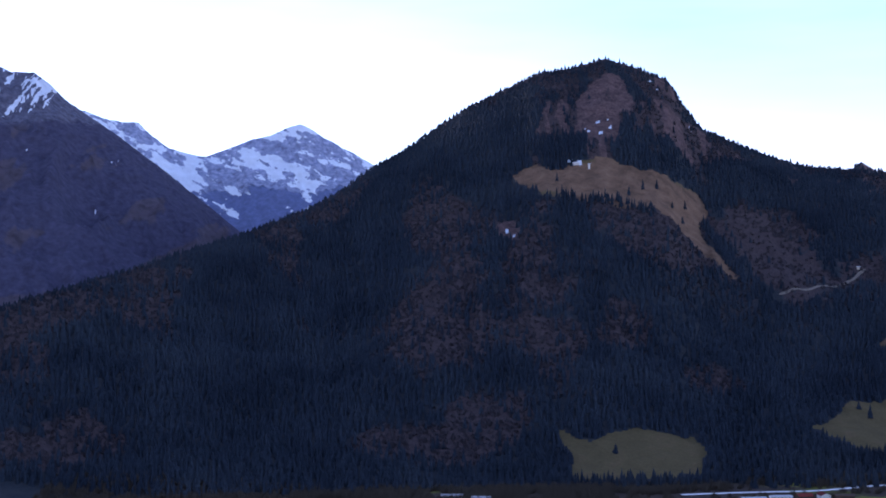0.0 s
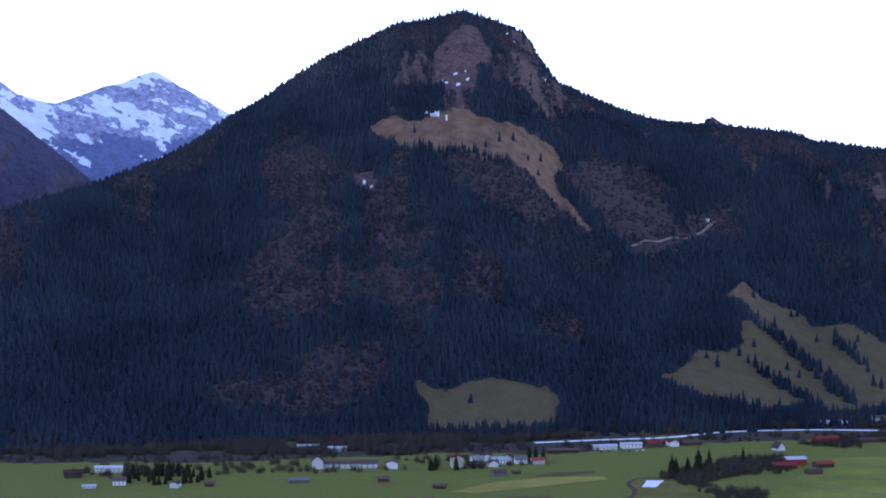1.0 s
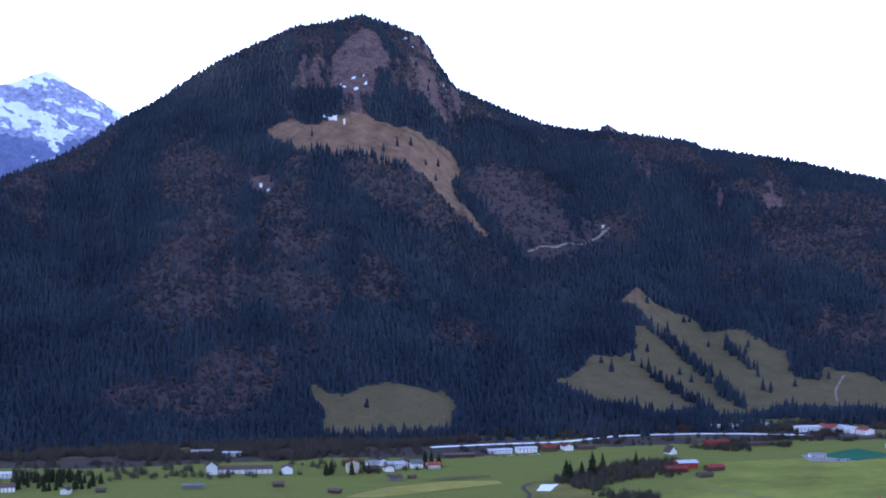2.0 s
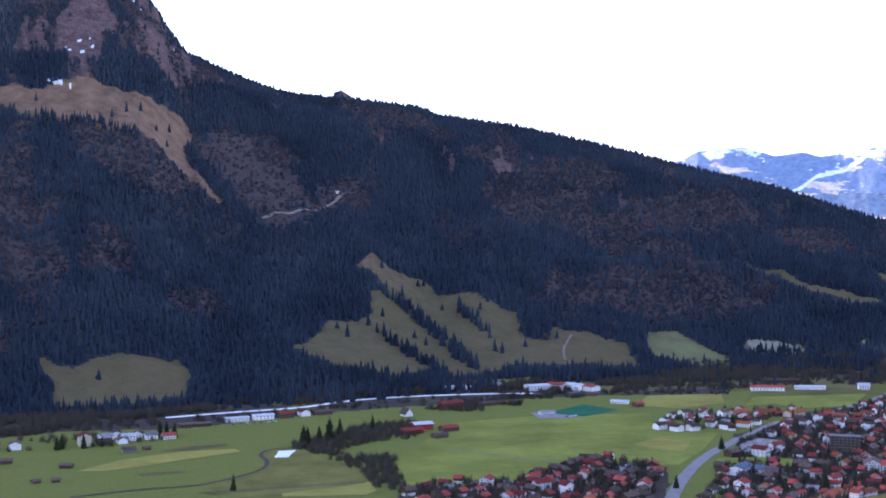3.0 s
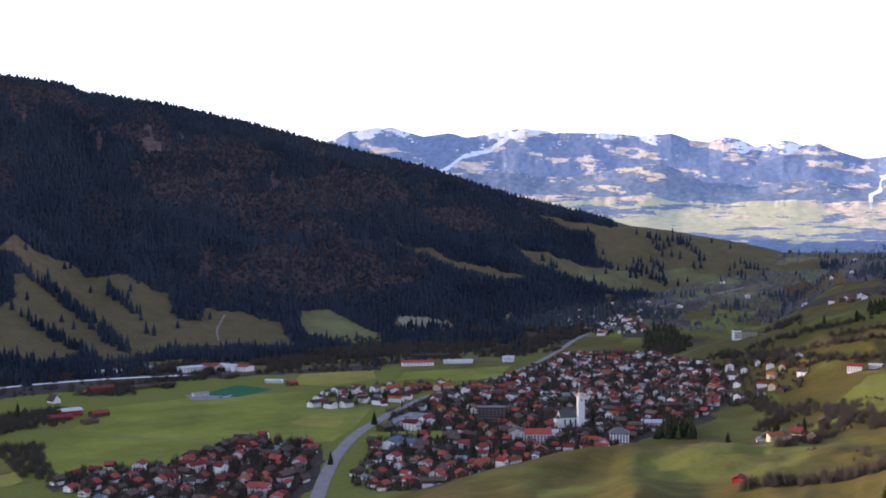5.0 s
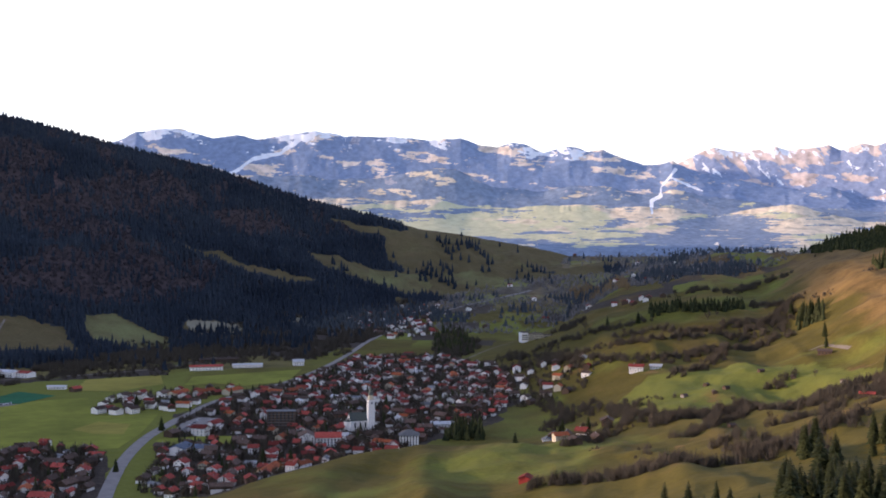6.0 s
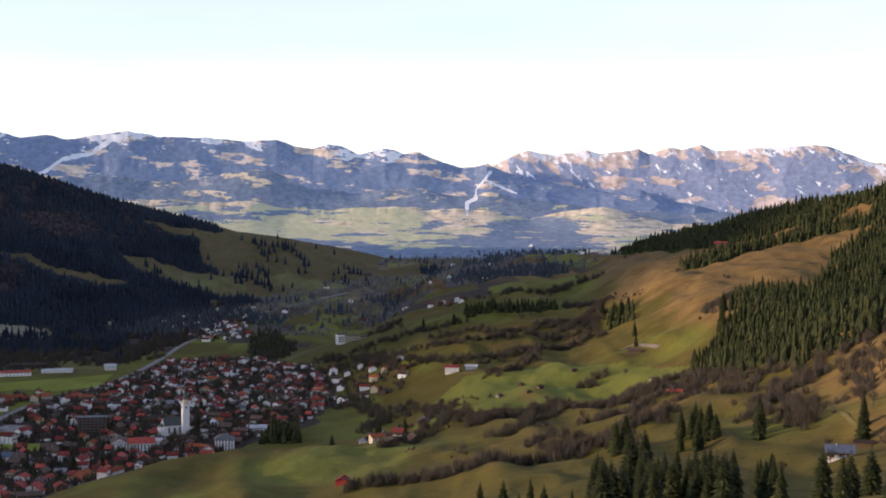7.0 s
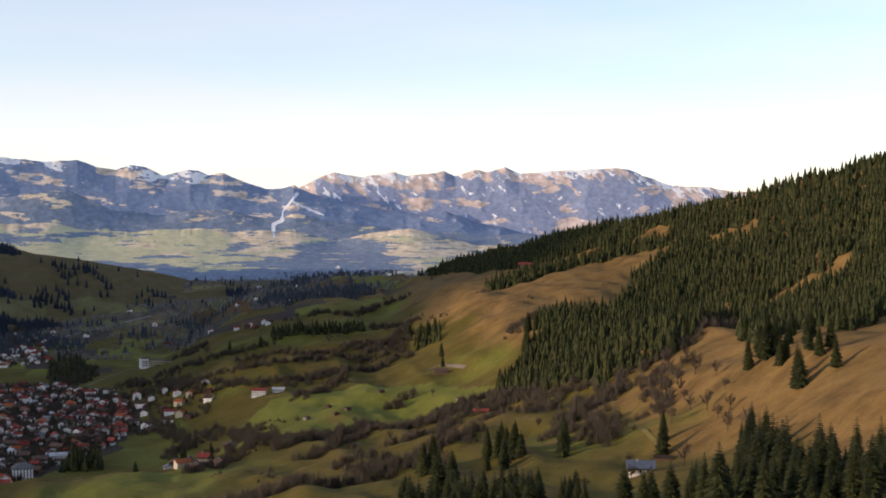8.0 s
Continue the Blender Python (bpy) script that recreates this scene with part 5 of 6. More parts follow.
def house(name, L, W, eaves, pitch, wall, roof, label, category="house", timber=False, balcony=True, chimney=True, windows="XyxY", size=(1.2, 1.4), gap=3.4, over=1.1, hip=0.0, group=""):
    """A house with its ridge along x and its foot at the origin."""
    root = tagged(new(name), label, category, group)
    rise = W / 2 * math.tan(radians(pitch))
    low = eaves * 0.52 if timber else eaves
    if timber:
        part("wall", boxed(-L / 2, L / 2, -W / 2, W / 2, -2.5, low), wall, root)
        part("upper_wall", gabled(bmesh.new(), L + 0.1, W + 0.1, low, eaves, pitch), TIMBER, root, "dark timber upper storey")
    elif hip:
        part("wall", boxed(-L / 2, L / 2, -W / 2, W / 2, -2.5, eaves), wall, root)
    else:
        part("wall", gabled(bmesh.new(), L, W, -2.5, eaves, pitch), wall, root)
    if hip:
        part("roof", hipped(bmesh.new(), L, W, eaves, hip, over, 0.25), roof, root)
    else:
        part("roof", saddle(bmesh.new(), L, W, eaves, pitch, over, 0.28), roof, root)
    if chimney:
        part("chimney", boxed(L * 0.12, L * 0.12 + 0.9, 0.6, 1.4, eaves + rise * 0.5, eaves + (hip or rise) + 1.1), STONE, root)
    if balcony:
        bm = boxed(L / 2 - 0.05, L / 2 + 1.1, -W * 0.42, W * 0.42, eaves * 0.52, eaves * 0.52 + 0.15)
        box(bm, L / 2 + 1.0, L / 2 + 1.1, -W * 0.42, W * 0.42, eaves * 0.52 + 0.15, eaves * 0.52 + 1.0)
        part("balcony", bm, TIMBER, root)
    if windows:
        add_windows(root, L + (0.1 if timber else 0), W + (0.1 if timber else 0), 0, eaves, windows, size, gap, rise)
    return root


def stand(x, y, turn=0.0, sink=0.2):
    return pose(x, y, float(land_height(np.array(float(x)), np.array(float(y)))) - sink, 0, 0, turn)


def put(ob, x, y, turn=0.0, sink=0.2):
    ob.matrix_basis = stand(x, y, turn, sink)
    return ob


KINDS = [  # length, width, eaves, pitch, wall, roof, timber, label
    (13, 10.5, 5.8, 24, PLASTER_WHITE, ROOF_RED, False, "white plastered village house with a red tiled roof"),
    (16, 12, 6.2, 23, PLASTER_WHITE, ROOF_RED, True, "white house with timber upper floor and red roof"),
    (14, 11, 5.8, 26, PLASTER_WHITE, ROOF_BROWN, False, "white plastered house with a dark brown roof"),
    (18, 13, 7, 22, PLASTER_WHITE, ROOF_RED, False, "large white village house with a red roof"),
    (16, 13, 6.4, 24, PLASTER_CREAM, ROOF_ORANGE, False, "cream plastered house with an orange tiled roof"),
    (17, 12, 6.2, 24, PLASTER_WHITE, ROOF_BROWN, True, "white farmhouse with dark timber gable and brown roof"),
    (11, 9, 5.2, 27, PLASTER_WHITE, ROOF_GREY, False, "small white house with a grey roof"),
    (20, 12, 6.4, 22, PLASTER_WHITE, ROOF_ORANGE, False, "long white house with an orange tiled roof"),
    (15, 12, 5.6, 25, TIMBER, ROOF_RED, False, "brown timber house with a red roof"),
    (18, 13, 8.4, 22, PLASTER_WHITE, ROOF_RED, False, "three-storey white guest house with a red roof"),
    (16, 12, 5.8, 25, TIMBER, ROOF_BROWN, False, "dark timber house with a brown roof"),
    (13, 11, 5.8, 24, PLASTER_WHITE, ROOF_METAL, False, "white house with a pale sheet roof"),
]
WEIGHTS = np.array([0.08, 0.15, 0.06, 0.05, 0.05, 0.19, 0.04, 0.04, 0.13, 0.04, 0.16, 0.02])
VILLAGE_MAIN = [(533, 1194), (649, 1396), (700, 1470), (769, 1590), (929, 1740), (1070, 1800), (1151, 1875), (1264, 1987), (1391, 1941), (1330, 1720), (1250, 1560), (1120, 1420), (1058, 1366), (932, 1300), (830, 1230), (753, 1176), (657, 1117), (560, 1090)]
VILLAGE_NEAR = [(301, 1334), (346, 1389), (419, 1369), (522, 1470), (562, 1480), (588, 1399), (515, 1248), (450, 1150), (330, 1200)]
VILLAGE_EAST = [(700, 1690), (758, 1770), (840, 1800), (944, 1770), (850, 1690), (778, 1623), (700, 1660)]
VILLAGE_UPPER = [(1230, 1682), (1340, 1560), (1308, 1451), (1224, 1384), (1190, 1420), (1130, 1400), (1103, 1460)]
FARMSTEADS = [(985, 1165), (930, 1110), (905, 1060), (950, 1080), (1010, 1110), (880, 1010), (925, 1030), (965, 1120)]
ROADS = [[(440, 1070), (484, 1155), (528, 1240), (602, 1370), (661, 1457), (755, 1568)], [(755, 1568), (860, 1676), (990, 1761), (1096, 1848), (1281, 2034), (1397, 2164)]]
LANDMARKS = [(826, 1454, 26), (893, 1368, 26), (872, 1265, 22), (801, 1311, 24), (642, 1162, 26), (963, 1332, 24), (665, 1190, 22)]


def off_line(x, y, line):
    best = 1e9
    for (x0, y0), (x1, y1) in zip(line, line[1:]):
        t = max(0, min(1, ((x - x0) * (x1 - x0) + (y - y0) * (y1 - y0)) / ((x1 - x0) ** 2 + (y1 - y0) ** 2)))
        best = min(best, math.hypot(x - x0 - t * (x1 - x0), y - y0 - t * (y1 - y0)))
    return best


def lots(outline, apart, seed, most):
    """Building plots inside an outline, none too close to the next, to a road or to a landmark."""
    r = random.Random(seed)
    c = np.array(outline)
    out = []
    for _ in range(14000):
        x, y = r.uniform(*c[:, 0][[c[:, 0].argmin(), c[:, 0].argmax()]]), r.uniform(*c[:, 1][[c[:, 1].argmin(), c[:, 1].argmax()]])
        if not inside(x, y, outline) or any(math.hypot(x - a, y - d) < apart for a, d in out):
            continue
        if min(off_line(x, y, line) for line in ROADS) < 16 or any(math.hypot(x - a, y - d) < g for a, d, g in LANDMARKS):
            continue
        out.append((x, y))
        if len(out) >= most:
            break
    return out


plots = lots(VILLAGE_MAIN, 20, 1, 640) + lots(VILLAGE_NEAR, 19, 2, 110) + lots(VILLAGE_EAST, 22, 3, 26) + lots(VILLAGE_UPPER, 23, 4, 34)
plots.sort(key=lambda p: p[0] ** 2 + p[1] ** 2)
plots = [p for p in plots if not any(inside(p[0], p[1], o) for o in (CHURCH_WOOD, CAR_PARK, VILLAGE_GREEN))]
house_rng = random.Random(9)
protos = []
for L, W, eaves, pitch, wall, roof, timber, label in KINDS:
    protos.append(house("house", L, W, eaves, pitch, wall, roof, label, timber=timber, windows="Xy", gap=6.0, over=1.5, group="houses of the village"))


def pick_kind():
    return house_rng.choices(range(len(KINDS)), WEIGHTS)[0]


def house_turn():
    return house_rng.choice((40, 220, 225, 55, 130, 310)) + house_rng.gauss(0, 14)


used, NEAR_HOUSES = set(), 290
for x, y in FARMSTEADS + plots[:NEAR_HOUSES]:
    k = pick_kind()
    m = stand(x, y, house_turn()) @ Matrix.Diagonal((house_rng.uniform(0.62, 1.12), house_rng.uniform(0.65, 1.0), house_rng.uniform(0.8, 1.12), 1))
    if k in used:
        copy_thing(protos[k], m)
    else:
        protos[k].matrix_basis = m
        used.add(k)
for k, ob in enumerate(protos):
    if k not in used:
        put(ob, 1260 + 30 * k, 1500 + 12 * k, 40)

# the far end of the village and the hamlets beyond: joined, too small to pick apart
LOWER_VILLAGE = [(1500, 2330), (1590, 2525), (1738, 2606), (1840, 2560), (1700, 2400), (1594, 2224), (1480, 2190)]
HAMLET = [(1680, 1800), (1737, 1772), (1760, 1830), (1700, 1860)]
far_plots = plots[NEAR_HOUSES:] + lots(LOWER_VILLAGE, 24, 5, 70) + lots(HAMLET, 22, 6, 8)
for _ in range(60):
    a, d = house_rng.uniform(31, 46), house_rng.uniform(2750, 4000)
    px, py = plan(a, d)
    if ground_height(px, py) > mountain_height(px, py):
        far_plots.append((float(px), float(py)))
by_material = {}
for x, y in far_plots:
    L, W, eaves, pitch, wall, roof, timber, _ = KINDS[pick_kind()]
    m = stand(x, y, house_turn()) @ Matrix.Diagonal((house_rng.uniform(0.65, 0.95), house_rng.uniform(0.65, 0.9), house_rng.uniform(0.8, 1.0), 1))
    for mat, make in ((wall, lambda bm: gabled(bm, L, W, -2.5, eaves, pitch)), (roof, lambda bm: saddle(bm, L, W, eaves, pitch, 1.1, 0.28))):
        bm = make(bmesh.new())
        bmesh.ops.transform(bm, matrix=m, verts=bm.verts[:])
        bmesh.ops.triangulate(bm, faces=bm.faces[:])
        verts, tris = by_material.setdefault(mat, ([], []))
        bm.verts.index_update()
        first = len(verts)
        verts.extend(tuple(v.co) for v in bm.verts)
        tris.extend(tuple(first + v.index for v in f.verts) for f in bm.faces)
        bm.free()
far_village = tagged(new("distant_houses"), "distant white houses with red and brown roofs", "houses", kind="stuff")
for mat, (verts, tris) in by_material.items():
    ob = new("roofs" if "roof" in mat.name else "walls", mesh_from("houses", verts, tris, mat))
    ob.parent = far_village
# ---------------------------------------------------------------- spruces one by one
def spruce(seed, high, wide, needles):
    """A spruce: bare lower trunk, drooping uneven boughs in whorls."""
    r = random.Random(seed)
    root = tagged(new("spruce_tree"), "tall dark green spruce on the hillside", "tree", "spruces on the hillside")
    bm = bmesh.new()
    bmesh.ops.create_cone(bm, cap_ends=True, segments=7, radius1=high * 0.016 + 0.06, radius2=0.03, depth=high * 0.97, matrix=Matrix.Translation((0, 0, high * 0.485 - 0.3)))
    part("trunk", bm, BARK, root)
    bm = bmesh.new()
    z, lean = high * 0.07, (r.gauss(0, 0.012), r.gauss(0, 0.012))
    while z < high * 0.985:
        f = z / high
        reach = wide * (1 - f) ** 0.68 * min(1.0, 0.6 + f * 3.0) * r.uniform(0.8, 1.12) + 0.12
        k = 11 if f < 0.75 else 8
        spin = r.uniform(0, 6.28)
        for i in range(k):
            a = spin + (i + r.uniform(-0.35, 0.35)) * 6.283 / k
            l = reach * r.uniform(0.62, 1.12)
            droop = l * r.uniform(0.22, 0.5) * (1 - 0.8 * f)
            half = l * r.uniform(0.28, 0.44)
            c, s = math.cos(a), math.sin(a)
            cx, cy = lean[0] * z, lean[1] * z
            hub = bm.verts.new((cx, cy, z + 0.32 * l * (1 - f) + 0.1))
            mid = 0.62 * l
            lft = bm.verts.new((cx + c * mid - s * half, cy + s * mid + c * half, z - droop * 0.75))
            rgt = bm.verts.new((cx + c * mid + s * half, cy + s * mid - c * half, z - droop * 0.75))
            top = bm.verts.new((cx + c * mid * 0.95, cy + s * mid * 0.95, z - droop * 0.1))
            tip = bm.verts.new((cx + c * l, cy + s * l, z - droop))
            for t in ((hub, lft, top), (hub, top, rgt), (lft, tip, top), (top, tip, rgt)):
                bm.faces.new(t)
        z += high * (0.026 if f < 0.7 else 0.026) * r.uniform(0.8, 1.2)
    peak = bm.verts.new((lean[0] * high, lean[1] * high, high))
    ring = [bm.verts.new((lean[0] * high + 0.16 * math.cos(q), lean[1] * high + 0.16 * math.sin(q), high * 0.955)) for q in (0, 2.1, 4.2)]
    for i in range(3):
        bm.faces.new((ring[i], ring[(i + 1) % 3], peak))
    part("crown", bm, needles, root)
    return root


SIZES = (11, 14, 17, 20, 23, 26, 30, 36)
MOULDS = {}
for k, h in enumerate(SIZES):
    for v in range(2):
        MOULDS[h, v] = spruce(10 * k + v, h, h * (0.23 + 0.06 * v), (NEEDLES_NEAR, NEEDLES_NEAR_DARK)[v])
MOULD_USED = set()


def plant(x, y, high):
    h = min(SIZES, key=lambda q: abs(q - high))
    v = random.randrange(2)
    m = stand(x, y, random.uniform(0, 360), 0.3)
    if (h, v) in MOULD_USED:
        return copy_thing(MOULDS[h, v], m)
    MOULD_USED.add((h, v))
    MOULDS[h, v].matrix_basis = m
    return MOULDS[h, v]


SLOPE_EDGE = [(482, 239, 31), (494, 255, 31), (423, 206, 23), (499, 252, 26), (394, 184, 26), (355, 169, 24), (443, 203, 18), (352, 155, 28), (382, 163, 22), (418, 175, 22), (426, 241, 19), (357, 196, 19), (335, 193, 18),
              (471, 255, 15), (484, 329, 18), (509, 350, 13), (372, 167, 15), (349, 151, 16), (378, 181, 14), (333, 185, 15), (441, 220, 13), (343, 162, 13), (520, 268, 30), (508, 262, 27), (530, 282, 24), (516, 250, 28)]
NEAR_ROW = [(386, 332, 26), (398, 338, 26), (400, 335, 23), (520, 430, 32), (507, 412, 21), (401, 322, 23), (462, 367, 21), (438, 343, 26), (439, 341, 24), (447, 342, 27), (491, 372, 23), (484, 362, 24), (454, 335, 24), (430, 316, 25), (452, 328, 23),
            (424, 304, 21), (492, 342, 15), (519, 354, 18), (467, 322, 14), (414, 455, 27), (445, 453, 22), (480, 473, 16), (490, 465, 14), (449, 418, 16), (447, 401, 14), (452, 436, 14)]
SLOPE_TREES = [(756, 630, 30), (740, 625, 26), (748, 634, 24), (842, 651, 26), (851, 645, 28), (847, 630, 24), (884, 613, 24), (890, 618, 20), (1358, 996, 28), (1460, 1204, 22), (1645, 1418, 22), (1619, 1374, 24), (1604, 1349, 26), (1611, 1341, 24), (1600, 1360, 22), (1514, 1597, 20), (1499, 1648, 20), (823, 493, 24), (1410, 1161, 17), (1417, 1035, 26), (1077, 568, 24), (970, 500, 22), (855, 415, 26), (888, 408, 24), (880, 412, 22), (757, 395, 26), (740, 388, 24), (729, 372, 28), (706, 371, 28), (716, 380, 23),
               (827, 616, 25), (804, 607, 22), (825, 608, 20), (833, 578, 22), (811, 627, 18), (842, 641, 20), (920, 440, 24), (905, 452, 22), (1010, 480, 23), (1030, 505, 20), (1060, 540, 25), (990, 488, 19), (945, 425, 24)]
MEADOW_TREES = [(844, 505, 24), (839, 640, 23), (837, 630, 24), (828, 615, 25), (845, 652, 17), (848, 587, 25), (1343, 982, 34), (1347, 976, 22), (842, 407, 27), (931, 489, 26), (936, 479, 27), (943, 474, 25), (899, 428, 18), (844, 384, 22), (910, 450, 21), (1270, 965, 17), (1243, 929, 20), (1254, 920, 20),
                (554, 286, 36), (549, 277, 36), (495, 244, 30), (555, 292, 29), (560, 280, 32), (544, 284, 30), (492, 230, 30), (486, 223, 26), (479, 210, 27), (464, 195, 26), (493, 237, 21), (481, 215, 17), (562, 320, 17), (560, 308, 20), (598, 407, 15), (598, 414, 11), (574, 413, 17), (562, 410, 14), (555, 412, 16), (550, 413, 12), (546, 424, 13), (553, 441, 11), (608, 494, 26)]
for x, y, h in SLOPE_EDGE + NEAR_ROW + SLOPE_TREES + MEADOW_TREES:
    plant(x, y, h)
for line, gap in (([(520, 428), (470, 370), (440, 330), (400, 300)], 4), ([(505, 440), (455, 385), (425, 345), (392, 318)], 6), ([(1240, 920), (1300, 950), (1350, 985)], 12), ([(1100, 650), (1160, 665), (1230, 690)], 13)):
    for (x0, y0), (x1, y1) in zip(line, line[1:]):
        k = int(math.hypot(x1 - x0, y1 - y0) / gap)
        for i in range(k):
            plant(x0 + (x1 - x0) * i / k + random.gauss(0, 4), y0 + (y1 - y0) * i / k + random.gauss(0, 4), random.uniform(14, 22))
for cx, cy, k, reach in ((470, 240, 18, 26), (540, 285, 10, 14), (395, 180, 20, 24), (350, 160, 9, 16), (440, 215, 8, 18), (410, 235, 8, 20)):
    for _ in range(k):
        plant(cx + random.gauss(0, reach * 0.6), cy + random.gauss(0, reach * 0.6), random.uniform(15, 22))
VILLAGE_SPRUCES = [(-345, 1662, 14), (-335, 1655, 17), (-322, 1660, 14), (-310, 1652, 17), (-298, 1658, 14), (-285, 1650, 14), (-272, 1655, 14), (-262, 1648, 14), (930, 1160, 17), (700, 1500, 17), (780, 1640, 20), (760, 1700, 17), (640, 1230, 14), (690, 1250, 20), (715, 1240, 17), (560, 1300, 14), (480, 1320, 17), (930, 1400, 17), (1000, 1500, 20), (860, 1560, 17), (1010, 1180, 20), (1000, 1172, 17),
                   (980, 1105, 20), (256, 1648, 26), (262, 1655, 23), (279, 1677, 20), (292, 1683, 30), (312, 1724, 23), (358, 1756, 20), (112, 1780, 20), (120, 1770, 17), (104, 1776, 20), (-9, 1704, 20), (-14, 1698, 17), (150, 1400, 17), (15, 1700, 20), (120, 1760, 20), (35, 1708, 14)]
FARM_COPSE = [(-344, 1595), (-360, 1672), (-322, 1702), (-277, 1698), (-262, 1603)]
for _ in range(60):
    x, y = random.uniform(min(p[0] for p in FARM_COPSE), max(p[0] for p in FARM_COPSE)), random.uniform(min(p[1] for p in FARM_COPSE), max(p[1] for p in FARM_COPSE))
    if inside(x, y, FARM_COPSE):
        plant(x, y, random.uniform(10, 14))
for x, y, h in VILLAGE_SPRUCES:
    plant(x, y, h)


# ---------------------------------------------------------------- bare broadleaf trees
def bare_tree(seed, high):
    r = random.Random(seed)
    root = tagged(new("bare_tree"), "leafless brown broadleaf tree with fine twigs", "tree", "leafless trees")
    trunk, crown = bmesh.new(), bmesh.new()

    def limb(bm, a, c, r0, r1):
        d = (c - a).normalized()
        u = d.orthogonal().normalized()
        w = d.cross(u)
        rings = [[bm.verts.new(p + (u * math.cos(q) + w * math.sin(q)) * rad) for q in (0, 1.571, 3.142, 4.712)] for p, rad in ((a, r0), (c, r1))]
        for i in range(4):
            bm.faces.new((rings[0][i], rings[0][(i + 1) % 4], rings[1][(i + 1) % 4], rings[1][i]))

    fork, heart = Vector((0, 0, high * 0.28)), Vector((0, 0, high * 0.62))
    limb(trunk, Vector((0, 0, -0.5)), fork, high * 0.026, high * 0.02)
    for _ in range(18):
        out = Vector((r.gauss(0, 1), r.gauss(0, 1), r.gauss(0.25, 0.8))).normalized()
        end = heart + out * high * r.uniform(0.18, 0.32)
        limb(trunk, fork, end, high * 0.008, high * 0.003)
        for _ in range(60):
            p = fork.lerp(end, r.uniform(0.5, 1.0))
            d = (out + Vector((r.gauss(0, 0.8), r.gauss(0, 0.8), r.gauss(0.2, 0.7)))).normalized()
            q = p + d * high * r.uniform(0.05, 0.15)
            u = d.orthogonal().normalized() * r.uniform(0.04, 0.08)
            crown.faces.new([crown.verts.new(c) for c in (p + u, p - u, q)])
    part("trunk", trunk, BARK, root)
    part("crown", crown, TWIGS_TREE, root)
    return root


BARE = [bare_tree(70 + k, h) for k, h in enumerate((10, 13, 17))]
BARE_AT = [(1025, 622), (970, 566), (893, 500), (913, 497), (819, 444), (990, 565), (795, 500), (861, 474), (1038, 617), (961, 691), (1048, 762), (1052, 608), (940, 545), (880, 520), (742, 430), (700, 470), (905, 520), (890, 535), (840, 455), (870, 470), (800, 420), (930, 560), (960, 530), (1000, 570), (1040, 600), (930, 640), (780, 640), (870, 650), (900, 680), (760, 700), (1270, 1060), (1240, 1090), (985, 870), (1120, 1040),
           (1500, 1440), (1560, 1500), (1600, 1520), (1450, 1560), (1380, 1640), (1330, 1690), (1640, 1640), (1500, 1700), (725, 455), (880, 560)]
for k, (x, y) in enumerate(BARE_AT):
    m = stand(x, y, random.uniform(0, 360))
    if k < 3:
        BARE[k].matrix_basis = m
    else:
        copy_thing(BARE[k % 3], m)

# dark garden conifers between the houses
evergreen = np.random.default_rng(21)
ex, ey = evergreen.uniform(450, 1390, 900), evergreen.uniform(1090, 2000, 900)
hit = (inside(ex, ey, VILLAGE_MAIN) | inside(ex, ey, VILLAGE_NEAR)) & (evergreen.uniform(0, 1, 900) < 0.9)
ex, ey = ex[hit], ey[hit]
v, f = conifers(ex, ey, land_height(ex, ey) - 0.2, evergreen.uniform(6, 13, len(ex)), evergreen.uniform(1.8, 3.2, len(ex)), 4, 6)
wood("garden_conifers", "dark garden conifers between the village houses", v, f, NEEDLES_SUNNY)

# gardens of the village: bare shrubs between the houses
garden = np.random.default_rng(12)
gx, gy = [], []
for outline, k in ((VILLAGE_MAIN, 4600), (VILLAGE_NEAR, 760), (VILLAGE_EAST, 120), (VILLAGE_UPPER, 200), (LOWER_VILLAGE, 260)):
    c = np.array(outline)
    x, y = garden.uniform(c[:, 0].min(), c[:, 0].max(), k * 2), garden.uniform(c[:, 1].min(), c[:, 1].max(), k * 2)
    hit = inside(x, y, outline) & np.array([min(off_line(a, d, line) for line in ROADS) > 9 for a, d in zip(x, y)])
    hit &= ~any_of(x, y, CAR_PARK, VILLAGE_GREEN)
    gx.append(x[hit]), gy.append(y[hit])
gx, gy = np.concatenate(gx), np.concatenate(gy)
s = garden.uniform(0.5, 1.15, len(gx))
v, f = brushwood(gx, gy, land_height(gx, gy) - 0.2, 11.5 * s, 4.6 * s, 40, 0.10)
wood("garden_trees", "bare garden trees between the village houses", v, f, TWIGS)


# ---------------------------------------------------------------- the church
church = tagged(new("church"), "white village church with a slender tower and dark roof", "church")
part("nave_wall", gabled(bmesh.new(), 27, 15, -2, 12, 46), PLASTER_WHITE, church)
part("nave_roof", saddle(bmesh.new(), 27, 15, 12, 46, 0.6, 0.3), COPPER, church, "dark green-grey church roof")
bm = bmesh.new()
bmesh.ops.create_cone(bm, cap_ends=True, segments=10, radius1=5.6, radius2=5.6, depth=12, matrix=Matrix.Translation((13.5, 0, 4.5)))
part("apse", bm, PLASTER_WHITE, church)
bm = bmesh.new()
bmesh.ops.create_cone(bm, cap_ends=True, segments=10, radius1=6.1, radius2=0.1, depth=3.6, matrix=Matrix.Translation((13.5, 0, 12.3)))
part("apse_roof", bm, COPPER, church)
tower = part("tower", boxed(-3.6, 3.6, -3.6, 3.6, -2, 35), PLASTER_WHITE, church, "tall white church tower")
tower.location = (-9, 9.6, 0)
bm = boxed(-3.9, 3.9, -3.9, 3.9, 35.01, 35.5)
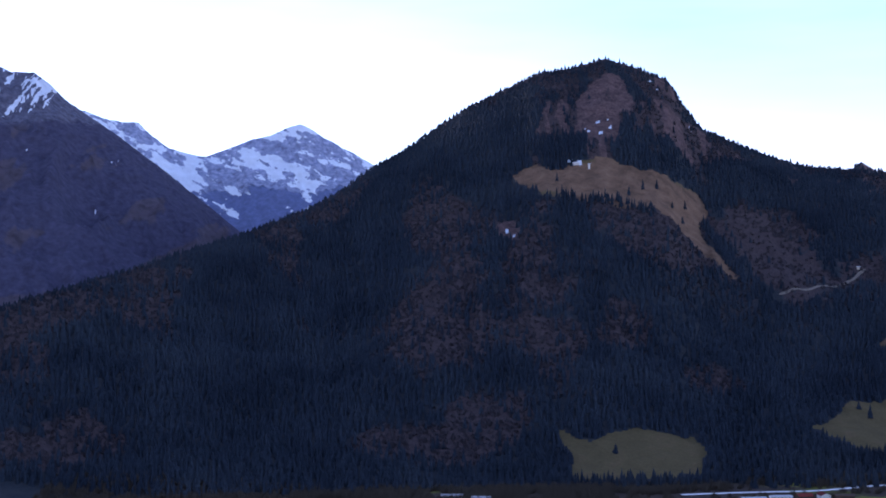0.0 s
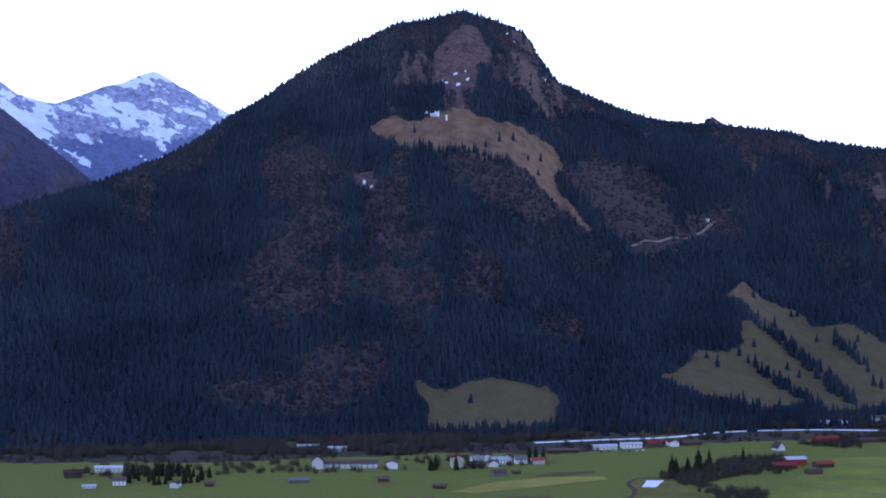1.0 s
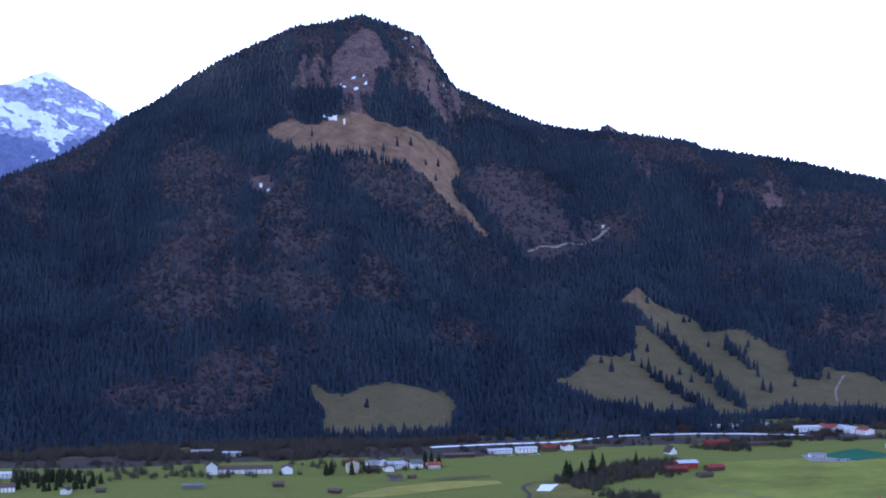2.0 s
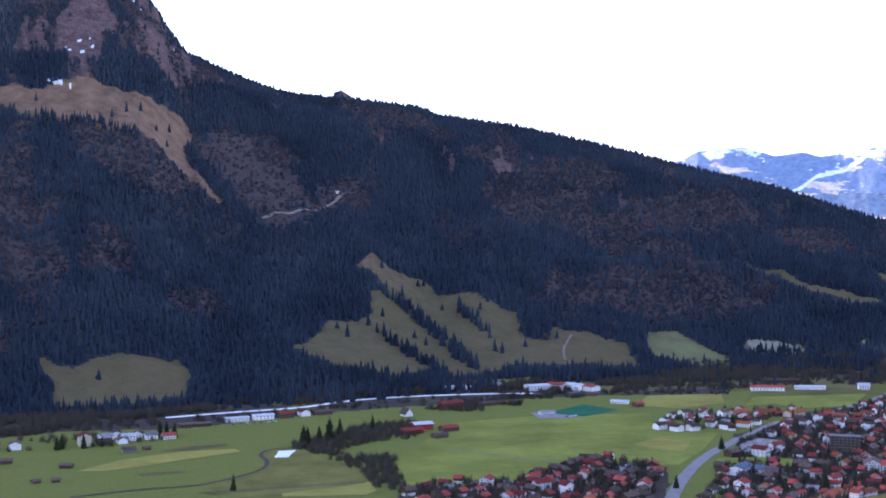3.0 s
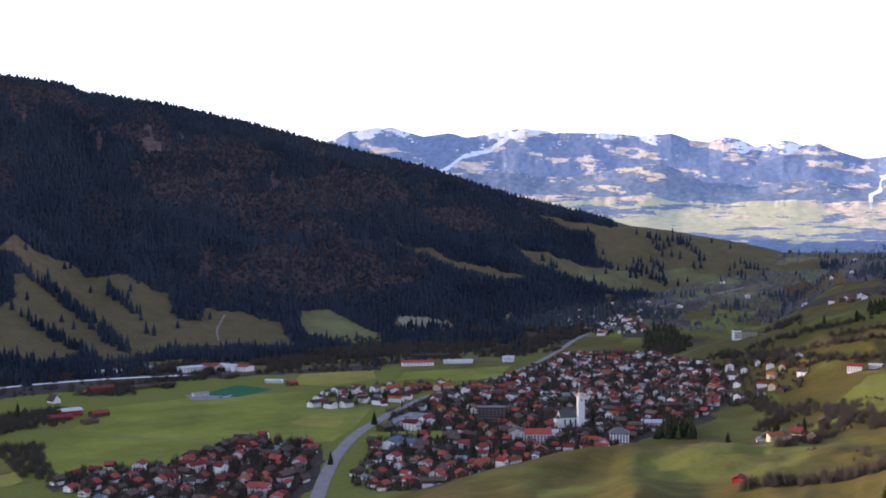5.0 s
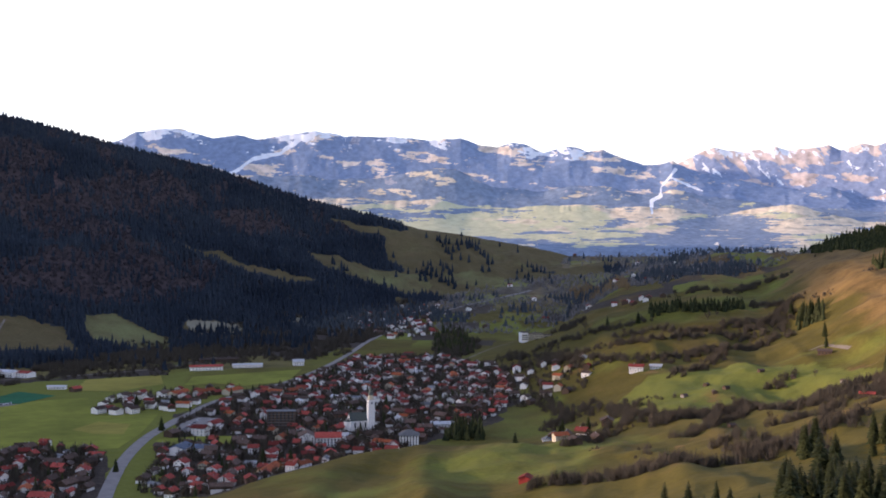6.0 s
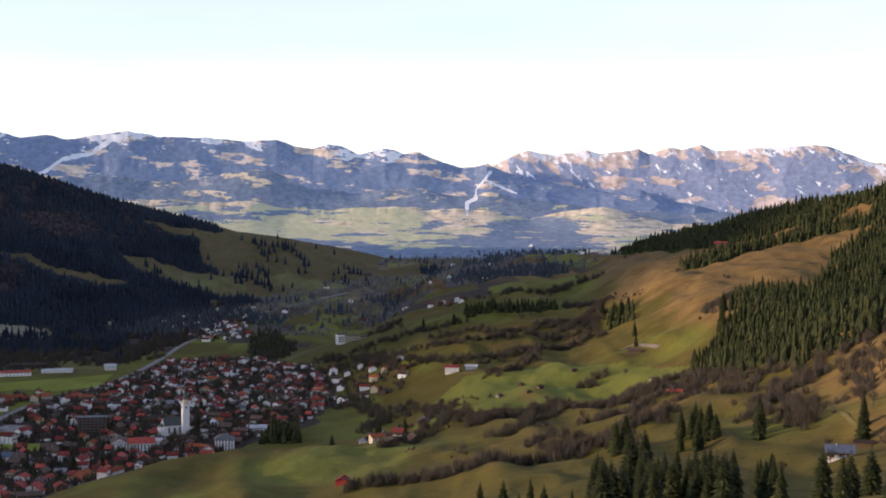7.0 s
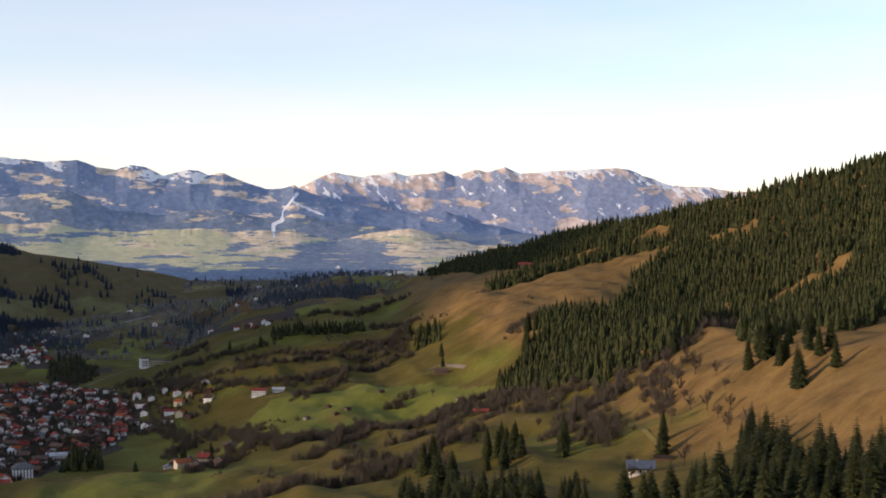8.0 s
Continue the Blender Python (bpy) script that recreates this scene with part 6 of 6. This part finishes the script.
bmesh.ops.create_cone(bm, cap_ends=True, segments=8, radius1=3.3, radius2=3.1, depth=4.6, matrix=Matrix.Translation((0, 0, 37.8)))
part("belfry", bm, PLASTER_CREAM, tower)
bm = bmesh.new()
bmesh.ops.create_cone(bm, cap_ends=True, segments=8, radius1=3.7, radius2=0.05, depth=9.5, matrix=Matrix.Translation((0, 0, 44.8)))
part("spire", bm, COPPER, tower, "dark pointed spire")
bm = bmesh.new()
bmesh.ops.create_icosphere(bm, subdivisions=1, radius=0.35, matrix=Matrix.Translation((0, 0, 49.8)))
part("finial", bm, ROOF_METAL, tower)
for side, turn in ((-1, 0), (1, 0)):
    for i in range(4):
        w = new("window", PANES[1.8, 6.0])
        w.parent = church
        w.location = (-9.5 + 6 * i, side * 7.5, 6.5)
for q in range(4):
    w = new("window", PANES[1.6, 2.0])
    w.parent = tower
    w.location, w.rotation_euler = (3.6 * math.cos(q * 1.5708), 3.6 * math.sin(q * 1.5708), 31.5), (0, 0, q * 1.5708 + 1.5708)
put(church, 884, 1378, 165)

# ---------------------------------------------------------------- large houses of the village
hotel = tagged(new("hotel"), "brown timber-clad hotel with rows of pale balconies", "hotel")
part("wall", boxed(-16, 16, -7, 7, -2, 17), TIMBER, hotel)
part("roof", boxed(-16.8, 16.8, -7.8, 7.8, 17.02, 17.6), ROOF_GREY, hotel)
for k in range(5):
    part("balcony", box(boxed(-15.5, 15.5, -8.4, -7.02, 1.5 + 3.1 * k, 1.7 + 3.1 * k), -15.5, 15.5, -8.4, -8.25, 1.7 + 3.1 * k, 2.5 + 3.1 * k), TIMBER_GREY, hotel, "pale weathered balcony")
add_windows(hotel, 32, 14, 0, 16.5, "y", (1.6, 2.0), 4.5)
put(hotel, 826, 1454, -32)
put(house("manor_house", 20, 17, 11, 20, PLASTER_WHITE, ROOF_GREY, "white three-storey house with a grey hipped roof", hip=5.5, balcony=False, size=(1.6, 2.0), gap=3.2), 872, 1265, -35)
put(house("town_hall", 26, 15, 10, 30, PLASTER_WHITE, ROOF_RED, "large white building with a bright red roof", balcony=False, size=(1.6, 2.0)), 801, 1311, -30)
put(house("guest_house", 24, 16, 9, 28, PLASTER_WHITE, ROOF_BROWN, "white guest house with a steep brown roof", balcony=False), 790, 1336, 60)
put(house("row_house", 40, 12, 6, 28, PLASTER_CREAM, ROOF_ORANGE, "long cream row of houses with orange tiles", balcony=False), 650, 1168, 42)
put(house("row_house", 34, 12, 6, 28, PLASTER_CREAM, ROOF_ORANGE, "long cream row of houses with orange tiles", balcony=False), 690, 1200, 42)
put(house("modern_hall", 24, 18, 6.5, 12, PLASTER_WHITE, ROOF_METAL, "low white hall with a pale sheet roof", balcony=False, chimney=False), 963, 1332, -30)


def spa_building():
    """A pale clinic of three stepped blocks with long dark window bands."""
    root = tagged(new("spa_building"), "cream terraced spa building with long window bands on the slope", "building")
    for x0, x1, y0, y1, top, wall in ((-24, -13, -9, 7, 12, PLASTER_WHITE), (-13, 12, -7, 9, 9.5, PLASTER_CREAM), (12, 34, -5, 9, 6.5, PLASTER_CREAM)):
        part("wall", boxed(x0, x1, y0, y1, -4, top), wall, root)
        part("roof", boxed(x0 - 0.6, x1 + 0.6, y0 - 0.8, y1 + 0.6, top + 0.02, top + 0.55), ROOF_BROWN, root, "flat brown roof edge")
        for level in range(int(top // 3.1)):
            z = 1.0 + 3.1 * level
            part("window_band", boxed(x0 + 0.8, x1 - 0.8, y0 - 0.05, y0 + 0.2, z, z + 1.0), GLASS, root, "dark band of windows")
            part("balcony", boxed(x0 + 0.3, x1 - 0.3, y0 - 1.3, y0 - 0.01, z - 0.6, z - 0.1), PLASTER_CREAM, root, "cream balcony front")
    return root


put(spa_building(), 1480, 1797, -24)
put(house("farmhouse", 17, 12, 7, 22, PLASTER_WHITE, ROOF_RED, "white farmhouse with a red roof above the village"), 1265, 1337, 130)
put(house("farmhouse", 14, 11, 4, 16, PLASTER_WHITE, ROOF_METAL, "low white annexe with a pale roof"), 1288, 1326, 130)
put(house("hay_barn", 16, 11, 4.0, 24, TIMBER, ROOF_BROWN, "dark timber barn beside a gravel turning place", "barn", balcony=False, chimney=False), 1376, 1135, 130)

# ---------------------------------------------------------------- valley floor: workshops, farms, barns
BUILDINGS = [  # name, label, length, width, eaves, pitch, wall, roof, x, y, turn
    ("riding_hall", "long white stable building with a dark roof", 62, 14, 6, 22, PLASTER_WHITE, ROOF_BROWN, -108, 1718, 4),
    ("gable_house", "white house end with a brown roof", 14, 13, 10, 38, PLASTER_WHITE, ROOF_BROWN, -146, 1712, 94),
    ("farmhouse", "brown farmhouse with white ground floor", 18, 13, 7, 24, PLASTER_WHITE, ROOF_BROWN, -60, 1716, 94),
    ("open_barn", "grey sheet-roofed shed standing in a meadow", 22, 10, 4, 14, TIMBER_GREY, ROOF_GREY, -158, 1612, 6),
    ("hay_barn", "dark weathered timber hay barn", 12, 8, 4, 24, TIMBER, ROOF_BROWN, -66, 1619, 10),
    ("hay_barn", "dark weathered timber hay barn", 13, 7, 3.6, 24, TIMBER, ROOF_BROWN, -4, 1575, -20),
    ("hay_barn", "grey timber hay barn in a meadow", 14, 10, 4.6, 25, TIMBER_GREY, ROOF_BROWN, 63, 1659, 12),
    ("hay_barn", "dark weathered timber hay barn", 8, 6, 3, 25, TIMBER, ROOF_BROWN, 83, 1672, 30),
    ("hay_barn", "dark weathered timber hay barn", 8, 6, 3, 25, TIMBER, ROOF_BROWN, -33, 1492, 30),
    ("hay_barn", "dark weathered timber hay barn", 8, 6, 3, 25, TIMBER, ROOF_BROWN, -14, 1494, 0),
    ("apartment_house", "cream four-storey house with a red roof", 18, 14, 12, 24, PLASTER_CREAM, ROOF_RED, 16, 1722, 96),
    ("house", "white house with a grey roof", 15, 11, 6, 24, PLASTER_WHITE, ROOF_GREY, 40, 1755, 20),
    ("house", "white house with a brown roof", 15, 11, 6, 24, PLASTER_WHITE, ROOF_BROWN, 52, 1775, 100),
    ("house", "white house with a pale roof", 16, 11, 6, 24, PLASTER_WHITE, ROOF_METAL, 66, 1748, 10),
    ("house", "white house with a brown roof", 14, 11, 6, 24, PLASTER_WHITE, ROOF_BROWN, 78, 1768, 80),
    ("house", "white house with a grey roof", 14, 11, 6, 24, PLASTER_WHITE, ROOF_GREY, 92, 1752, 10),
    ("house", "white house with a red roof", 15, 11, 5, 24, PLASTER_WHITE, ROOF_RED, 112, 1748, 15),
    ("house", "timber house with a brown roof", 15, 11, 5, 24, TIMBER, ROOF_BROWN, 38, 1722, 15),
    ("house", "white house with a brown roof", 14, 11, 5, 24, PLASTER_WHITE, ROOF_BROWN, 58, 1728, 100),
    ("workshop", "low white workshop with a pale roof", 26, 12, 5, 12, PLASTER_WHITE, ROOF_METAL, -172, 1872, 5),
    ("workshop", "low white workshop with a pale roof", 22, 11, 5, 12, PLASTER_WHITE, ROOF_METAL, -134, 1856, 5),
    ("warehouse", "long low shed with a pale roof", 30, 12, 5, 12, PLASTER_WHITE, ROOF_METAL, 205, 1870, 12),
    ("warehouse", "long low shed with a pale roof", 26, 12, 6, 12, PLASTER_WHITE, ROOF_METAL, 240, 1880, 12),
    ("farmhouse", "brown farmhouse with a red roof", 18, 13, 6, 24, TIMBER, ROOF_RED, 270, 1888, 15),
    ("farmhouse", "brown farmhouse with a red roof", 18, 12, 6, 24, PLASTER_WHITE, ROOF_RED, 296, 1900, 100),
    ("workshop", "low shed with a brown roof", 24, 10, 4.5, 18, TIMBER, ROOF_BROWN, 322, 1905, 12),
    ("workshop", "low shed with a brown roof", 40, 10, 4, 14, TIMBER, ROOF_BROWN, 150, 1840, 8),
    ("chapel", "small white steep-gabled building", 14, 11, 4, 50, PLASTER_WHITE, ROOF_BROWN, 424, 1860, -70),
    ("workshop", "long workshop with a red roof", 34, 13, 7, 20, TIMBER_RED, ROOF_RED, 500, 1925, 20),
    ("workshop", "low brown timber workshop shed", 40, 12, 4, 16, TIMBER, ROOF_BROWN, 560, 1935, 15),
    ("cattle_barn", "red timber barn with a pale sheet roof", 24, 16, 7, 16, TIMBER_RED, ROOF_METAL, 416, 1742, 10),
    ("cattle_barn", "long red-roofed cattle barn", 28, 13, 4.5, 22, TIMBER_RED, ROOF_RED, 396, 1712, 10),
    ("cattle_barn", "brown barn with a red roof", 22, 12, 5, 24, TIMBER, ROOF_RED, 444, 1718, 20),
    ("cattle_barn", "dark barn with a brown roof", 18, 10, 4, 24, TIMBER, ROOF_BROWN, 420, 1668, 20),
    ("club_house", "low club house with a grey roof", 20, 10, 4, 18, PLASTER_WHITE, ROOF_GREY, 603, 1822, 5),
    ("club_house", "low white club house", 24, 10, 4, 14, PLASTER_WHITE, ROOF_METAL, 735, 1900, -35),
    ("house", "small house with a red roof", 14, 10, 5, 24, TIMBER, ROOF_RED, 746, 1862, 20),
    ("factory_hall", "long white factory hall with a pale roof", 44, 16, 6, 8, PLASTER_WHITE, ROOF_METAL, 556, 2112, 8),
    ("factory_hall", "blue-white factory hall with a pale roof", 34, 20, 7, 10, PLASTER_WHITE, ROOF_METAL, 674, 2082, 8),
    ("factory_hall", "factory hall with a red roof", 30, 20, 8, 14, PLASTER_WHITE, ROOF_RED, 706, 2078, -60),
    ("factory_hall", "factory hall with a pale roof", 30, 18, 8, 14, PLASTER_WHITE, ROOF_METAL, 728, 2066, -60),
    ("factory_hall", "factory hall with a red roof", 28, 18, 7, 14, PLASTER_WHITE, ROOF_RED, 745, 2052, -60),
    ("house", "white house with a grey roof", 14, 11, 6, 24, PLASTER_WHITE, ROOF_GREY, 622, 2122, 10),
    ("sports_hall", "long sports hall with a red roof", 48, 16, 6, 14, PLASTER_WHITE, ROOF_RED, 996, 1978, -20),
    ("sports_hall", "long low hall with a pale roof", 44, 14, 5, 10, PLASTER_WHITE, ROOF_METAL, 1062, 1972, -22),
    ("house", "white house with a pale roof", 16, 12, 7, 24, PLASTER_WHITE, ROOF_METAL, 1138, 1950, -20),
    ("sports_hall", "long hall with a brown roof", 60, 14, 5, 12, TIMBER, ROOF_BROWN, 1060, 2062, -20),
    ("warehouse", "low shed with a pale roof", 30, 14, 6, 10, PLASTER_WHITE, ROOF_METAL, -384, 1690, 3),
    ("house", "white house with a brown roof", 14, 11, 6, 24, PLASTER_WHITE, ROOF_BROWN, -352, 1598, 10),
    ("house", "white house with a brown roof", 12, 9, 5, 24, PLASTER_WHITE, ROOF_BROWN, -288, 1582, 80),
    ("workshop", "low white workshop with a pale roof", 14, 8, 3, 12, PLASTER_WHITE, ROOF_METAL, -380, 1578, 10),
    ("hay_barn", "dark weathered timber hay barn", 10, 7, 3, 25, TIMBER, ROOF_BROWN, -253, 1590, 10),
    ("farmhouse", "dark timber farmhouse with brown roof", 20, 13, 6, 24, TIMBER, ROOF_BROWN, -415, 1650, 10),
    ("alpine_hut", "white snow-roofed hut on the alpine meadow", 18, 8, 3.5, 20, PLASTER_WHITE, SNOW, -22, 3192, 0),
    ("lift_station", "slim pale lift station on the meadow", 4, 3, 11, 20, PLASTER_WHITE, ROOF_METAL, 8, 3180, 0),
    ("lift_hut", "small pale hut at the track's end", 6, 5, 5, 25, PLASTER_CREAM, ROOF_METAL, 560, 3112, 0),
]
for name, label, L, W, eaves, pitch, wall, roof, x, y, turn in BUILDINGS:
    big = L > 24
    put(house(name, L, W, eaves, pitch, wall, roof, label, "barn" if "barn" in name else "building", balcony=False, chimney=name == "house", windows="" if ("barn" in name or y > 2100) else "y", gap=5.0 if big else 3.6), x, y, turn)

# the lodge above the meadow and its shed
put(house("mountain_lodge", 13, 11, 4.4, 27, PLASTER_WHITE, ROOF_SLATE, "white and timber lodge with a broad blue-grey roof", timber=True, over=2.0, windows="yYxX"), 735, 455, 124)
put(house("shed", 11, 6, 2.8, 20, TIMBER, ROOF_BROWN, "low dark timber shed beside a spruce", "shed", balcony=False, chimney=False, windows=""), 806, 482, 118)
HAY_HUTS = [(1173, 1100, TIMBER), (1268, 1089, TIMBER), (1136, 1126, TIMBER_GREY), (1216, 978, TIMBER_GREY), (981, 913, TIMBER), (1269, 1137, TIMBER), (1210, 1165, TIMBER), (1150, 1095, TIMBER), (720, 700, TIMBER)]
for x, y, wall in HAY_HUTS:
    put(house("hay_hut", 6.5, 5, 2.6, 26, wall, ROOF_BROWN, "small weathered timber hay hut in the meadow", "hut", balcony=False, chimney=False, windows="", over=0.6, group="hay huts on the hillside"), x, y, random.uniform(0, 180))
put(house("field_barn", 11, 8, 3.6, 26, TIMBER_RED, ROOF_RED, "small bright red-roofed barn in a meadow", "barn", balcony=False, chimney=False, windows=""), 669, 822, 40)
put(house("field_barn", 13, 6, 3, 24, TIMBER, ROOF_RED, "low timber barn with a red roof", "barn", balcony=False, chimney=False, windows=""), 1085, 846, 120)
put(house("hill_farm", 20, 13, 6, 24, TIMBER, ROOF_RED, "timber farm with a red roof high on the slope", "house"), 1977, 1451, 120)

# a pale block of flats far down the valley
flats = tagged(new("tower_block"), "pale white block of flats far down the valley", "building")
part("wall", boxed(-9, 9, -6, 6, -4, 24), PLASTER_WHITE, flats)
part("roof", boxed(-3, 3, -3, 3, 24.02, 28), PLASTER_WHITE, flats)
put(flats, *[float(c) for c in plan(46.45, 3900)], 40)


# houses beside the hay field, white under dark roofs
for x, y, turn in ((694, 1661, 20), (708, 1642, 110), (728, 1640, 20), (769, 1759, 25), (786, 1748, 115), (818, 1746, 20), (772, 1640, 110)):
    put(house("house", 14, 11, 6.5, 24, PLASTER_WHITE, ROOF_BROWN, "white house with a dark roof beside the hay field", balcony=True, windows="y", over=1.4), x, y, turn)
for x, y, turn in ((837, 1741, 25), (870, 1733, 20), (905, 1722, 25), (942, 1680, 115), (971, 1675, 20)):
    put(house("row_house", 30, 12, 6, 24, PLASTER_CREAM, ROOF_ORANGE, "long low row of houses with orange-red tiles", balcony=False, windows="y", over=1.2), x, y, turn)
put(house("school", 30, 16, 7, 20, PLASTER_WHITE, ROOF_SLATE, "white school building with a blue-grey roof", "building", balcony=False, windows="y"), 655, 1358, 45)
put(house("school_annexe", 20, 13, 6, 24, PLASTER_WHITE, ROOF_SLATE, "white annexe with a blue-grey roof", "building", balcony=False, windows="y"), 676, 1345, 135)


# ---------------------------------------------------------------- parked cars
def car(paint, label):
    root = tagged(new("parked_car"), label, "car", "parked cars")
    bm = boxed(-2.1, 2.1, -0.88, 0.88, 0.35, 0.95)
    bmesh.ops.bevel(bm, geom=bm.edges[:], offset=0.14, segments=2, affect="EDGES")
    part("body", bm, paint, root)
    bm = boxed(-1.3, 0.9, -0.78, 0.78, 0.9, 1.48)
    for v in bm.verts:
        if v.co.z > 1.2:
            v.co.x, v.co.y = v.co.x * 0.75 - 0.05, v.co.y * 0.85
    part("cabin", bm, GLASS, root, "dark window glass")
    part("roof", boxed(-1.0, 0.62, -0.67, 0.67, 1.475, 1.53), paint, root)
    for px in (-1.3, 1.3):
        for py in (-0.8, 0.8):
            bm = bmesh.new()
            bmesh.ops.create_cone(bm, cap_ends=True, segments=12, radius1=0.33, radius2=0.33, depth=0.22, matrix=Matrix.Translation((px, py, 0.33)) @ Matrix.Rotation(radians(90), 4, "X"))
            part("wheel", bm, RUBBER, root)
    return root


CARS = [car(CAR_WHITE, "white car parked on asphalt"), car(CAR_DARK, "dark blue car parked on asphalt"), car(CAR_RED, "red car parked on asphalt")]
bays = [(716 + 6.2 * i, 1482 + 7.2 * i) for i in range(9)] + [(738 + 5.6 * i, 1482 + 6.6 * i) for i in range(8)] + [(198 + 9 * i, 1838 + 2 * i) for i in range(7)] + [(620 + 5 * i, 1790 + 3 * i) for i in range(4)]
car_rng, parked = random.Random(3), set()
for x, y in bays:
    k = car_rng.choices((0, 1, 2), (6, 3, 1))[0]
    m = pose(x, y, float(land_height(np.array(float(x)), np.array(float(y)))) + 0.5, 0, 0, car_rng.choice((-42, 138)) + car_rng.gauss(0, 4))
    if k in parked:
        copy_thing(CARS[k], m)
    else:
        CARS[k].matrix_basis = m
        parked.add(k)
for k, ob in enumerate(CARS):
    if k not in parked:
        put(ob, 760, 1520 + 6 * k, 48, -0.5)
